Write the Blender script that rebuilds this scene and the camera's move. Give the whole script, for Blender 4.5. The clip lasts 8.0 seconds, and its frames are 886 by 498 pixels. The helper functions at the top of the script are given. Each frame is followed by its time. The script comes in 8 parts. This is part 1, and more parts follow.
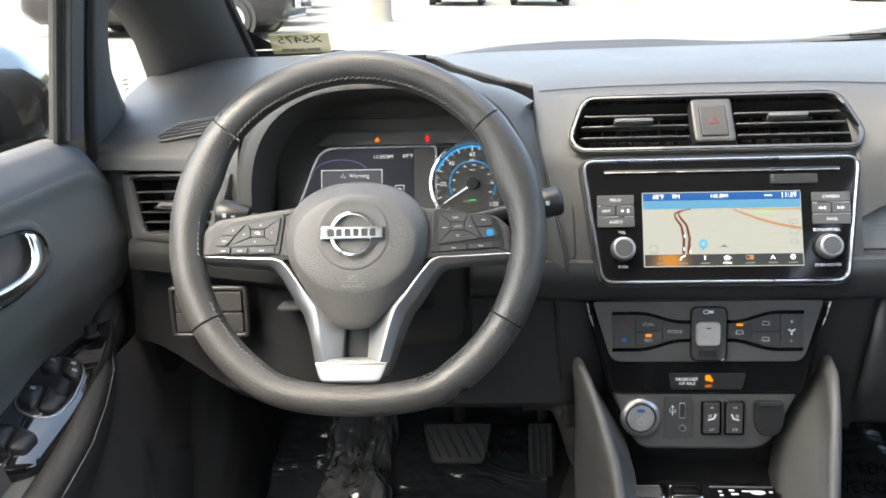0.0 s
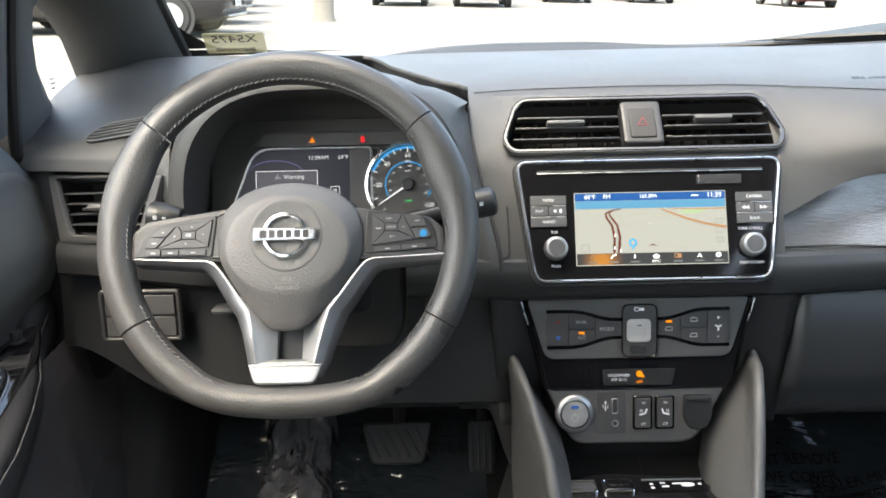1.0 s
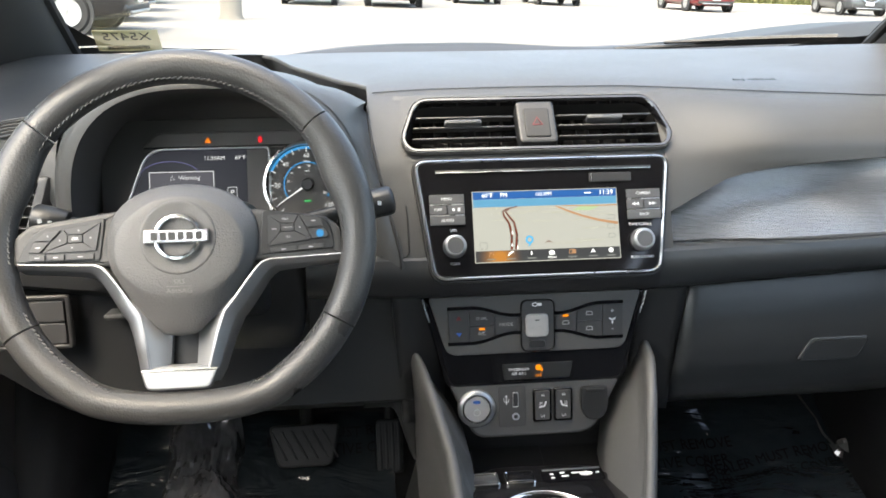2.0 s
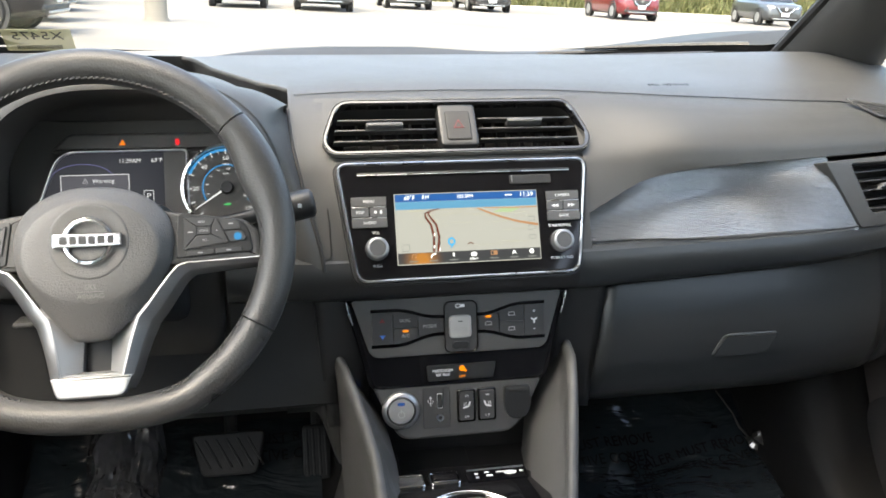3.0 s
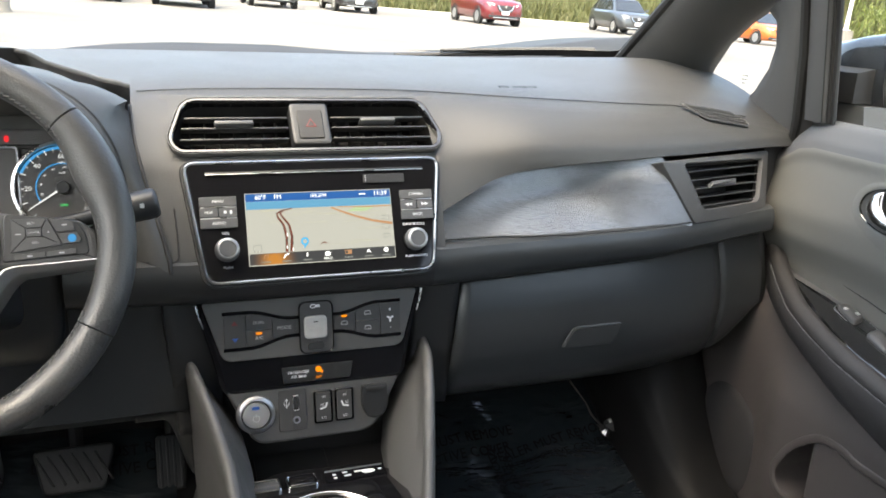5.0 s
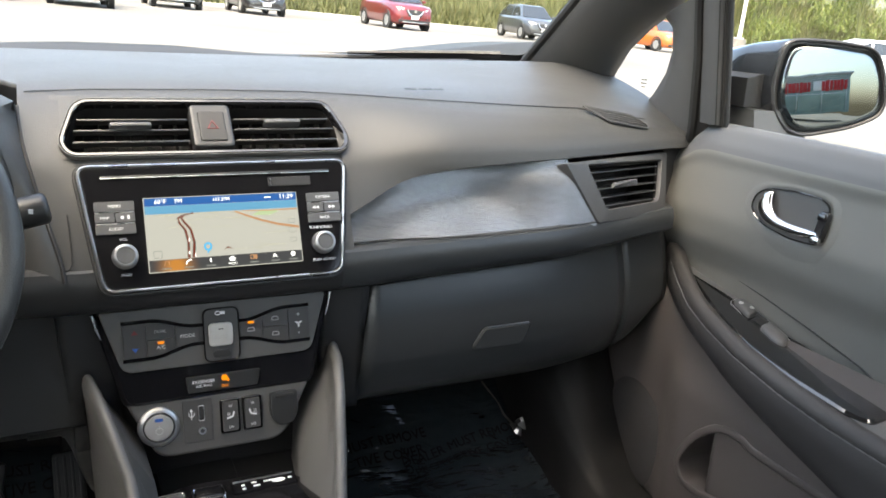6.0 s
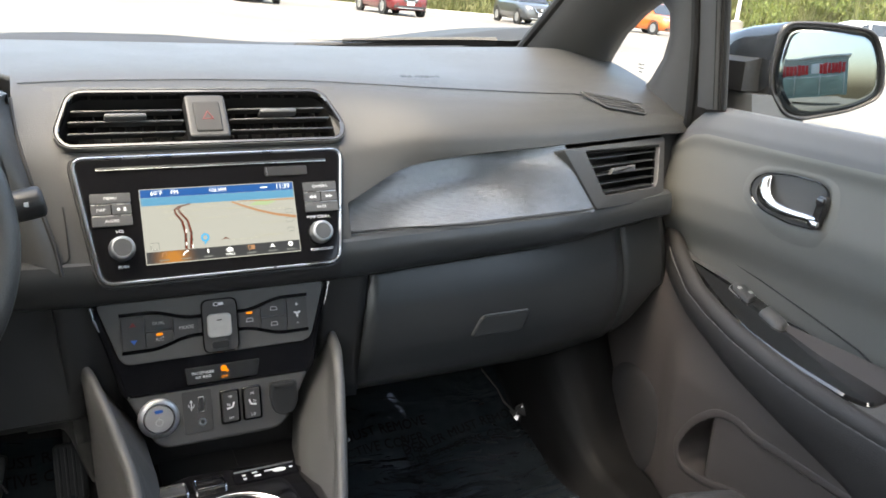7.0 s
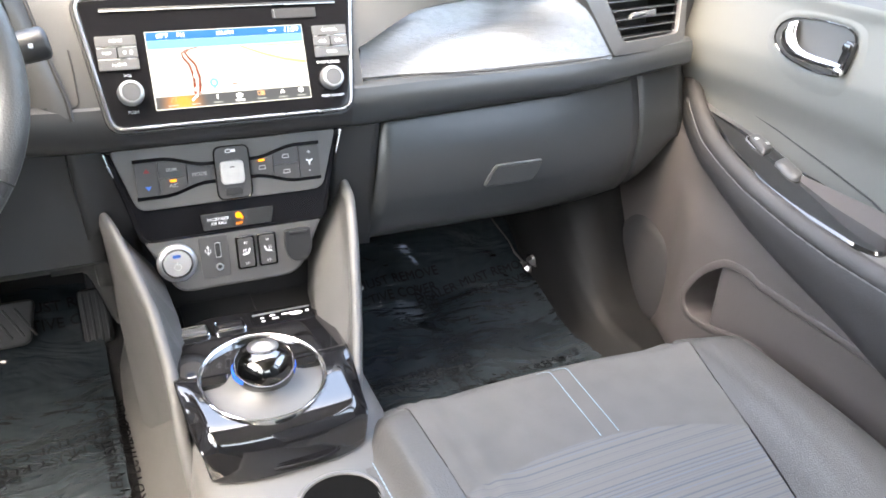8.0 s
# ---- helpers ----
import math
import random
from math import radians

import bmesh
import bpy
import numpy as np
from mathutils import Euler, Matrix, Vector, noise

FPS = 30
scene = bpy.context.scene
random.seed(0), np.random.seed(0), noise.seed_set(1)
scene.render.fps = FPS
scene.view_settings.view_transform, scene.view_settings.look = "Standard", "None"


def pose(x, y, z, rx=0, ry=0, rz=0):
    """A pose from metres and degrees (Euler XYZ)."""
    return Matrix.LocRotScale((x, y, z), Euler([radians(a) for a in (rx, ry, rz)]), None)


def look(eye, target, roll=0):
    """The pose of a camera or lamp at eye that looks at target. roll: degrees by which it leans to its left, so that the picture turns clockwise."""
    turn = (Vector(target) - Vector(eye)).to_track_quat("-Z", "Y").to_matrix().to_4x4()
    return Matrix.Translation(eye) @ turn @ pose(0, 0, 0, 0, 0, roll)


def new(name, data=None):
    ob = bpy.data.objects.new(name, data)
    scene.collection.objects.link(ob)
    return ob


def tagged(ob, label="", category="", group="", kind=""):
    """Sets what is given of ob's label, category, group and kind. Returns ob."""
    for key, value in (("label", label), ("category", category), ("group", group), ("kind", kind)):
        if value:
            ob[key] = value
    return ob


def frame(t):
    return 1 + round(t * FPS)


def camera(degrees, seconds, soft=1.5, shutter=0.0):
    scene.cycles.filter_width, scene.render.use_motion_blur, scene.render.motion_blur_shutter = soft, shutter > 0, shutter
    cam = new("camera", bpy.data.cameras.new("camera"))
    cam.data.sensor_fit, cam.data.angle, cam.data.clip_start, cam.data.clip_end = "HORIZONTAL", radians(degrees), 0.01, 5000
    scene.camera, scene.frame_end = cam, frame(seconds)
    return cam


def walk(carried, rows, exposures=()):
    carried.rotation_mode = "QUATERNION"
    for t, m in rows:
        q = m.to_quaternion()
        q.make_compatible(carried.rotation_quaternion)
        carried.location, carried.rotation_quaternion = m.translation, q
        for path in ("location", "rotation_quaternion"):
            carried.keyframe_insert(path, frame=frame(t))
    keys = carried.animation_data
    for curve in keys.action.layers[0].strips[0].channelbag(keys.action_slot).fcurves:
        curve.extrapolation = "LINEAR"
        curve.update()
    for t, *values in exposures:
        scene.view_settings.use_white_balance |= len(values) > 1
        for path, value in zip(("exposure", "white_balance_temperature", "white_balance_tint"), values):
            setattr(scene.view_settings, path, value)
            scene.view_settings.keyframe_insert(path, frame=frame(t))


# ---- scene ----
cam = camera(57.55, 8.0, soft=1.7)
PATH = [
    (0, (-0.2367, 1.1179, 1.1003), (-0.3839, 3.0180, 0.4937), -2.10),
    (0.5, (-0.2322, 1.1155, 1.1007), (-0.2883, 3.0207, 0.4950), -1.59),
    (1, (-0.2257, 1.1140, 1.1013), (-0.2374, 3.0189, 0.4922), -1.29),
    (1.5, (-0.2184, 1.1113, 1.0987), (-0.1464, 3.0162, 0.4935), -1.09),
    (2, (-0.2085, 1.1072, 1.1018), (-0.0116, 3.0011, 0.4898), -0.33),
    (3.5, (-0.1925, 1.1002, 1.0987), (0.2361, 2.9618, 0.5065), 1.08),
    (4, (-0.1880, 1.0982, 1.0985), (0.3239, 2.9385, 0.5059), 1.78),
    (5.5, (-0.1748, 1.0928, 1.0973), (0.5910, 2.8473, 0.5183), 3.07),
    (6, (-0.1720, 1.0936, 1.0955), (0.6927, 2.8054, 0.5279), 3.46),
    (6.5, (-0.1694, 1.0935, 1.0954), (0.7152, 2.7959, 0.5306), 3.22),
    (7, (-0.1704, 1.0959, 1.0968), (0.6950, 2.7966, 0.4978), 2.89),
    (7.5, (-0.1704, 1.0940, 1.0926), (0.6528, 2.7352, 0.2998), 2.94),
    (8, (-0.1714, 1.0923, 1.0843), (0.6227, 2.6800, 0.1631), 2.96),]
EXPOSURES = [(0.0, 3.25, 7200, 5), (2.0, 3.15, 7200, 5), (3.5, 3.1, 7300, 5), (6.9, 3.1, 7350, 6), (7.4, 3.45, 7250, 5), (8.0, 4.7, 7350, 9)]
walk(cam, [(t, look(eye, target, roll)) for t, eye, target, roll in PATH], EXPOSURES)

# ---- light: a bright hazy sky, a soft sun ----
SUN_UP, SUN_ROUND = radians(62), radians(222)
world = bpy.data.worlds.new("sky")
scene.world = world
world.use_nodes = True
wn = world.node_tree.nodes
sky = wn.new("ShaderNodeTexSky")
sky.sky_type, sky.sun_disc = "NISHITA", False
sky.sun_elevation, sky.sun_rotation = SUN_UP, SUN_ROUND
sky.air_density, sky.dust_density, sky.ozone_density = 1.0, 4.5, 1.0
wn["Background"].inputs["Strength"].default_value = 0.15
world.node_tree.links.new(sky.outputs["Color"], wn["Background"].inputs["Color"])
sun = new("sun", bpy.data.lights.new("sun", "SUN"))
sun.data.energy, sun.data.angle, sun.data.color = 0.4, radians(60), (1.0, 0.975, 0.94)
sun.matrix_world = look((math.sin(SUN_ROUND) * math.cos(SUN_UP) * 50, math.cos(SUN_ROUND) * math.cos(SUN_UP) * 50, math.sin(SUN_UP) * 50), (0, 0, 0))


# ---- materials ----
def material(name, color, rough=0.5, metal=0.0, grain=0.0, grain_size=400.0, vary=0.0, vary_size=6.0, spec=0.5, coat=0.0, rough_vary=0.0, emit=0.0, random_by_object=0.0):
    m = bpy.data.materials.new(name)
    m.use_nodes = True
    nt = m.node_tree
    b = nt.nodes["Principled BSDF"]
    b.inputs["Base Color"].default_value = (*color, 1)
    b.inputs["Roughness"].default_value, b.inputs["Metallic"].default_value = rough, metal
    b.inputs["Specular IOR Level"].default_value = spec
    b.inputs["Coat Weight"].default_value, b.inputs["Coat Roughness"].default_value = coat, 0.04
    tc = nt.nodes.new("ShaderNodeTexCoord")
    if emit:
        b.inputs["Emission Color"].default_value, b.inputs["Emission Strength"].default_value = (*color, 1), emit
    if grain:
        n = nt.nodes.new("ShaderNodeTexNoise")
        n.inputs["Scale"].default_value, n.inputs["Detail"].default_value = grain_size, 3
        bump = nt.nodes.new("ShaderNodeBump")
        bump.inputs["Strength"].default_value, bump.inputs["Distance"].default_value = grain, 0.002
        nt.links.new(tc.outputs["Object"], n.inputs["Vector"])
        nt.links.new(n.outputs["Fac"], bump.inputs["Height"])
        nt.links.new(bump.outputs["Normal"], b.inputs["Normal"])
    if vary or random_by_object:
        n2 = nt.nodes.new("ShaderNodeTexNoise")
        n2.inputs["Scale"].default_value, n2.inputs["Detail"].default_value = vary_size, 5
        nt.links.new(tc.outputs["Object"], n2.inputs["Vector"])
        ramp = nt.nodes.new("ShaderNodeMapRange")
        ramp.inputs[1].default_value, ramp.inputs[2].default_value = 0.3, 0.7
        ramp.inputs[3].default_value, ramp.inputs[4].default_value = 1 - vary, 1 + vary
        nt.links.new(n2.outputs["Fac"], ramp.inputs[0])
        mul = nt.nodes.new("ShaderNodeVectorMath")
        mul.operation = "SCALE"
        mul.inputs[0].default_value = color
        nt.links.new(ramp.outputs[0], mul.inputs["Scale"])
        nt.links.new(mul.outputs[0], b.inputs["Base Color"])
        if rough_vary:
            r2 = nt.nodes.new("ShaderNodeMapRange")
            r2.inputs[1].default_value, r2.inputs[2].default_value = 0.3, 0.7
            r2.inputs[3].default_value, r2.inputs[4].default_value = rough - rough_vary, rough + rough_vary
            nt.links.new(n2.outputs["Fac"], r2.inputs[0])
            nt.links.new(r2.outputs[0], b.inputs["Roughness"])
    return m


def clear_glass(name, tint=(1, 1, 1), gloss=0.05):
    m = bpy.data.materials.new(name)
    m.use_nodes = True
    nt = m.node_tree
    nt.nodes.clear()
    out, mix = nt.nodes.new("ShaderNodeOutputMaterial"), nt.nodes.new("ShaderNodeMixShader")
    tr, gl = nt.nodes.new("ShaderNodeBsdfTransparent"), nt.nodes.new("ShaderNodeBsdfGlossy")
    tr.inputs[0].default_value, gl.inputs["Roughness"].default_value, mix.inputs[0].default_value = (*tint, 1), 0.0, gloss
    nt.links.new(tr.outputs[0], mix.inputs[1])
    nt.links.new(gl.outputs[0], mix.inputs[2])
    nt.links.new(mix.outputs[0], out.inputs[0])
    return m


def clear_film(name, color, cover):
    """A printed film that lets part of the light through."""
    m = clear_glass(name)
    nt = m.node_tree
    mix = next(n for n in nt.nodes if n.type == "MIX_SHADER")
    df = nt.nodes.new("ShaderNodeBsdfDiffuse")
    df.inputs["Color"].default_value = (*color, 1)
    nt.links.new(df.outputs[0], mix.inputs[2])
    mix.inputs[0].default_value = cover
    return m


SOFT = material("soft_dash_plastic", (0.046, 0.0468, 0.0465), 0.47, grain=0.25, grain_size=900, vary=0.06, vary_size=5, rough_vary=0.05)
HARD = material("hard_dark_plastic", (0.0165, 0.0172, 0.018), 0.4, grain=0.12, grain_size=1200, vary=0.08, vary_size=7, rough_vary=0.05)
DARK = material("black_plastic", (0.018, 0.018, 0.019), 0.5, grain=0.1, grain_size=800, vary=0.1)
DOORSKIN = material("door_panel_plastic", (0.155, 0.154, 0.144), 0.45, grain=0.2, grain_size=900, vary=0.06, vary_size=4, rough_vary=0.05)
LEDGE = material("door_ledge_plastic", (0.1, 0.102, 0.105), 0.5, grain=0.25, grain_size=900, vary=0.06, vary_size=4, rough_vary=0.05)
DOORLOW = material("lower_door_plastic", (0.088, 0.077, 0.073), 0.4, grain=0.15, grain_size=1000, vary=0.08, vary_size=5, rough_vary=0.06)
PIANO = material("piano_black", (0.006, 0.006, 0.007), 0.06, spec=0.32, vary=0.2, vary_size=30, rough_vary=0.02)
CHROME = material("chrome", (0.75, 0.76, 0.77), 0.12, 1.0, vary=0.03, vary_size=20, rough_vary=0.04)
SATIN = material("satin_silver", (0.62, 0.63, 0.64), 0.3, 1.0, vary=0.04, vary_size=25, rough_vary=0.06)
GLOSS = material("gloss_black_lacquer", (0.008, 0.008, 0.009), 0.05, spec=0.6, coat=0.9, vary=0.2, vary_size=30, rough_vary=0.02)
STEEL = material("brushed_spoke_silver", (0.42, 0.425, 0.43), 0.42, 1.0, grain=0.05, grain_size=900, vary=0.05, vary_size=25, rough_vary=0.05)
LEATHER = material("wheel_leather", (0.05, 0.049, 0.048), 0.37, grain=0.24, grain_size=420, vary=0.16, vary_size=14, rough_vary=0.12)
PADSKIN = material("airbag_cover", (0.1, 0.097, 0.095), 0.48, grain=0.35, grain_size=600, vary=0.05)
PANEL = material("grey_panel_plastic", (0.066, 0.066, 0.066), 0.42, grain=0.12, grain_size=1200, vary=0.06, vary_size=9, rough_vary=0.04)
# Lighter copy of the hard plastic; passenger-side brightness is put into its colour.
BAND = material("lightened_dash_plastic", (0.028, 0.0305, 0.032), 0.34, grain=0.12, grain_size=1200, vary=0.08, vary_size=7, rough_vary=0.05)
BUTTON = material("button_rubber", (0.042, 0.042, 0.043), 0.45, grain=0.05, vary=0.08, vary_size=40)
GREYBTN = material("grey_button", (0.07, 0.071, 0.073), 0.45, vary=0.06, vary_size=40)
SLAT = material("vent_slat_plastic", (0.033, 0.034, 0.035), 0.38, vary=0.06, vary_size=30)
KICK = material("kick_panel_plastic", (0.0145, 0.0142, 0.0145), 0.55, spec=0.22, grain=0.15, grain_size=1000, vary=0.08)
RUBBER = material("black_rubber", (0.012, 0.012, 0.012), 0.6, grain=0.1, vary=0.15)
PILLAR = material("pillar_trim", (0.06, 0.06, 0.06), 0.6, grain=0.2, grain_size=900, vary=0.06)
THREAD = material("grey_thread", (0.075, 0.074, 0.074), 0.8)
WHITE_INK = material("white_print", (0.72, 0.73, 0.74), 0.6)
GREY_INK = material("grey_print", (0.42, 0.42, 0.42), 0.6)
GLASS = clear_glass("window_glass", (0.95, 0.97, 0.96))


# ---- builders ----
def mesh_of(bm, name="mesh", smooth=40):
    me = bpy.data.meshes.new(name)
    bmesh.ops.recalc_face_normals(bm, faces=bm.faces)
    bm.to_mesh(me)
    bm.free()
    if smooth:
        me.shade_smooth()
        me.set_sharp_from_angle(angle=radians(smooth))
    return me


def part(name, bm, mat, parent=None, label="", smooth=40):
    me = bm if isinstance(bm, bpy.types.Mesh) else mesh_of(bm, name, smooth)
    if not me.materials:
        me.materials.append(mat)
    ob = new(name, me)
    if parent:
        ob.parent = parent
    return tagged(ob, label)


def thing(name, label, category, group="", at=(0, 0, 0), kind=""):
    return tagged(new(name), label, category, group, kind) if at == (0, 0, 0) else moved(tagged(new(name), label, category, group, kind), at)


def moved(ob, at):
    ob.location = at
    return ob


def raw(verts, faces):
    bm = bmesh.new()
    vs = [bm.verts.new(v) for v in verts]
    for f in faces:
        try:
            bm.faces.new([vs[i] for i in f])
        except ValueError:
            pass
    return bm


def put(bm, m):
    bm.transform(m)
    return bm


def merge(*parts):
    out = parts[0]
    for b in parts[1:]:
        me = bpy.data.meshes.new("t")
        b.to_mesh(me)
        b.free()
        out.from_mesh(me)
        bpy.data.meshes.remove(me)
    return out


def box(sx, sy, sz, bevel=0.002, m=None, seg=2):
    bm = bmesh.new()
    bmesh.ops.create_cube(bm, size=1)
    bm.transform(Matrix.Diagonal((sx, sy, sz, 1)))
    if bevel:
        bmesh.ops.bevel(bm, geom=bm.edges[:], offset=min(bevel, 0.45 * min(sx, sy, sz)), segments=seg, affect="EDGES", profile=0.5)
    return put(bm, m) if m else bm


def rounded(pts, r, n=4):
    """A polygon with its corners rounded; r: one radius or one for each corner."""
    out, k = [], len(pts)
    for i, p in enumerate(pts):
        a, b, p = Vector(pts[i - 1]), Vector(pts[(i + 1) % k]), Vector(p)
        ri = r[i] if isinstance(r, (list, tuple)) else r
        da, db = (a - p), (b - p)
        ri = min(ri, 0.49 * da.length, 0.49 * db.length)
        p0, p1 = p + da.normalized() * ri, p + db.normalized() * ri
        for j in range(n + 1):
            t = j / n
            out.append(((1 - t) ** 2 * p0 + 2 * t * (1 - t) * p + t * t * p1)[:2])
    return out


def rrect(w, h, r, n=4, cx=0, cy=0):
    return rounded([(cx - w / 2, cy - h / 2), (cx + w / 2, cy - h / 2), (cx + w / 2, cy + h / 2), (cx - w / 2, cy + h / 2)], r, n)


def ellipse(a, b, n=32, cx=0, cy=0):
    return [(cx + a * math.cos(2 * math.pi * i / n), cy + b * math.sin(2 * math.pi * i / n)) for i in range(n)]


def grown(pts, d):
    """The outline moved outward by d (pts anticlockwise)."""
    out, k = [], len(pts)
    for i in range(k):
        a, p, b = Vector(pts[i - 1]), Vector(pts[i]), Vector(pts[(i + 1) % k])
        t = (p - a).normalized() + (b - p).normalized()
        if t.length < 1e-6:
            t = p - a
        t.normalize()
        out.append((p.x + d * t.y, p.y - d * t.x))
    return out


def loft(rings, closed=True, caps=True):
    """Faces between rings of equally many points."""
    n = len(rings[0])
    verts = [tuple(p) for r in rings for p in r]
    faces = []
    for i in range(len(rings) - 1):
        for j in range(n if closed else n - 1):
            k = (j + 1) % n
            faces.append((i * n + j, i * n + k, (i + 1) * n + k, (i + 1) * n + j))
    if caps and closed:
        faces += [tuple(range(n))[::-1], tuple(range((len(rings) - 1) * n, len(rings) * n))]
    return raw(verts, faces)


def plate(outline, thick, bevel=0.001, m=None, base=0.0):
    """A slab over an outline in the local xy plane, its top edge rounded, from z = base to base + thick."""
    b = min(bevel, 0.8 * thick)
    rings = [[(x, y, base) for x, y in outline], [(x, y, base + thick - b) for x, y in outline]]
    if b > 0:
        rings.append([(x, y, base + thick - 0.3 * b) for x, y in grown(outline, -0.3 * b)])
        rings.append([(x, y, base + thick) for x, y in grown(outline, -b)])
        rings.append([(x, y, base + thick) for x, y in grown(outline, -1.25 * b)])
    bm = loft(rings)
    return put(bm, m) if m else bm


def ring_plate(outer, inner, thick, m=None, base=0.0, bevel=0.001):
    """A flat frame between two outlines of equally many points."""
    zs = base + thick
    rings = [[(x, y, base) for x, y in outer], [(x, y, zs - bevel) for x, y in outer], [(x, y, zs) for x, y in grown(outer, -bevel)],
             [(x, y, zs) for x, y in grown(inner, bevel)], [(x, y, zs - bevel) for x, y in inner], [(x, y, base) for x, y in inner]]
    bm = loft(rings, True, False)
    return put(bm, m) if m else bm


def tube(path, r, n=8, closed=False, squash=1.0, caps=True):
    """A round bar along points; r: one radius or one for each point."""
    pts, rings = [Vector(p) for p in path], []
    k = len(pts)
    up = Vector((0, 0, 1))
    for i, p in enumerate(pts):
        d = (pts[(i + 1) % k] - pts[i - 1]) if closed else (pts[min(i + 1, k - 1)] - pts[max(i - 1, 0)])
        d.normalize()
        if abs(d.dot(up)) > 0.95:
            up = Vector((0, 1, 0)) if abs(d.y) < 0.9 else Vector((1, 0, 0))
        a = d.cross(up).normalized()
        b = a.cross(d).normalized()
        up = b
        ri = r[i] if isinstance(r, (list, tuple)) else r
        rings.append([p + ri * (math.cos(2 * math.pi * j / n) * a + squash * math.sin(2 * math.pi * j / n) * b) for j in range(n)])
    if closed:
        rings.append(rings[0])
    return loft(rings, True, caps and not closed)


def lathe(profile, n=28, m=None):
    """Turned round the local z axis: (radius, height) pairs."""
    rings = [[(r * math.cos(2 * math.pi * j / n), r * math.sin(2 * math.pi * j / n), z) for j in range(n)] for r, z in profile]
    bm = loft(rings, True, False)
    return put(bm, m) if m else bm


def sheet(f, nu, nv):
    verts = [f(i / nu, j / nv) for i in range(nu + 1) for j in range(nv + 1)]
    faces = [(i * (nv + 1) + j, (i + 1) * (nv + 1) + j, (i + 1) * (nv + 1) + j + 1, i * (nv + 1) + j + 1) for i in range(nu) for j in range(nv)]
    return raw(verts, faces)


def thicken(ob, t, away=(0, 1, 0)):
    """Thickness t, added on the side that faces away."""
    mean = sum((p.normal * p.area for p in ob.data.polygons), Vector())
    s = ob.modifiers.new("thickness", "SOLIDIFY")
    s.thickness, s.offset = t, 1 if mean.dot(Vector(away)) > 0 else -1
    return ob


def interp(x, *pairs):
    xs, ys = zip(*pairs)
    return float(np.interp(x, xs, ys))


def ease(x, a, b):
    t = min(max((x - a) / (b - a), 0), 1)
    return t * t * (3 - 2 * t)


def smoothed(pts, rounds=2):
    """A line of points with its corners cut twice over."""
    for _ in range(rounds):
        out = [pts[0]]
        for a, b in zip(pts, pts[1:]):
            out += [tuple(0.75 * p + 0.25 * q for p, q in zip(a, b)), tuple(0.25 * p + 0.75 * q for p, q in zip(a, b))]
        pts = out + [pts[-1]]
    return pts


TEXT_CACHE = {}


def words(name, text, size, m, mat, parent, thick=0.0003, align="CENTER", wide=1.0):
    """Lettering in the built-in font, as a thin mesh on the local xy plane of m."""
    key = (text, round(size, 5), thick, align)
    if key not in TEXT_CACHE:
        c = bpy.data.curves.new("text", "FONT")
        c.body, c.size, c.extrude, c.align_x, c.align_y, c.resolution_u = text, size, thick, align, "CENTER", 2
        tmp = new("tmp", c)
        TEXT_CACHE[key] = bpy.data.meshes.new_from_object(tmp.evaluated_get(bpy.context.evaluated_depsgraph_get()))
        bpy.data.objects.remove(tmp)
        bpy.data.curves.remove(c)
    me = TEXT_CACHE[key].copy()
    me.transform(m @ Matrix.Diagonal((wide, 1, 1, 1)))
    me.materials.clear()
    me.materials.append(mat)
    return part(name, me, mat, parent)


def flat(x=0.0, y=0.0, z=0.0, turn=0.0):
    return pose(x, y, z, 0, 0, turn)


# ---- outside: the lot's fall against the car's level is fitted to the camera's view ----
LOT = Matrix.Translation((0, 0, 0.0)) @ Matrix(((1, 0, 0.0367, 0), (0, 1, -0.0208, 0), (-0.0367, 0.0208, 1, 0), (0, 0, 0, 1)))
CONCRETE = material("pale_concrete", (0.145, 0.135, 0.117), 0.85, grain=0.3, grain_size=25, vary=0.3, vary_size=0.16)
ground = part("ground", put(sheet(lambda u, v: ((u - 0.5) * 900, (v - 0.5) * 900, 0), 12, 12), LOT), CONCRETE)
tagged(ground, "pale sunlit concrete car park surface", "ground", kind="structure")


# ---- the dashboard ----
def fascia_y(z):
    return interp(z, (0.70, 1.945), (0.775, 1.957), (0.83, 1.978), (0.88, 2.0), (0.918, 2.02), (0.955, 2.058), (0.985, 2.1))


def pad_y(z):
    return interp(z, (0.85, 2.0), (0.906, 1.996), (0.925, 2.0), (0.94, 2.012), (0.955, 2.03), (0.97, 2.055), (0.985, 2.085))


def pad_edge(x):
    """Height of the pad's lower edge."""
    return interp(x, (-0.56, 0.91), (-0.55, 0.84), (-0.2, 0.803), (-0.154, 0.803), (0.150, 0.803), (0.152, 0.853), (0.185, 0.8685), (0.217, 0.885), (0.25, 0.8955), (0.296, 0.902), (0.357, 0.9065), (0.4575, 0.911), (0.74, 0.913))


def seam_z(x):
    return interp(abs(x), (0, 0.986), (0.12, 0.985), (0.26, 0.98), (0.53, 0.969), (0.66, 0.952), (0.74, 0.935))


def sweep_back(x):
    """How far the dash face runs forward towards the doors."""
    return 0.05 * ease(abs(x), 0.42, 0.74)


def cowl(x):
    return 2.43 - 0.16 * ease(abs(x), 0.2, 0.74), 1.0075 + 0.0125 * ease(abs(x), 0.3, 0.62) - 0.02 * ease(abs(x), 0.62, 0.74)


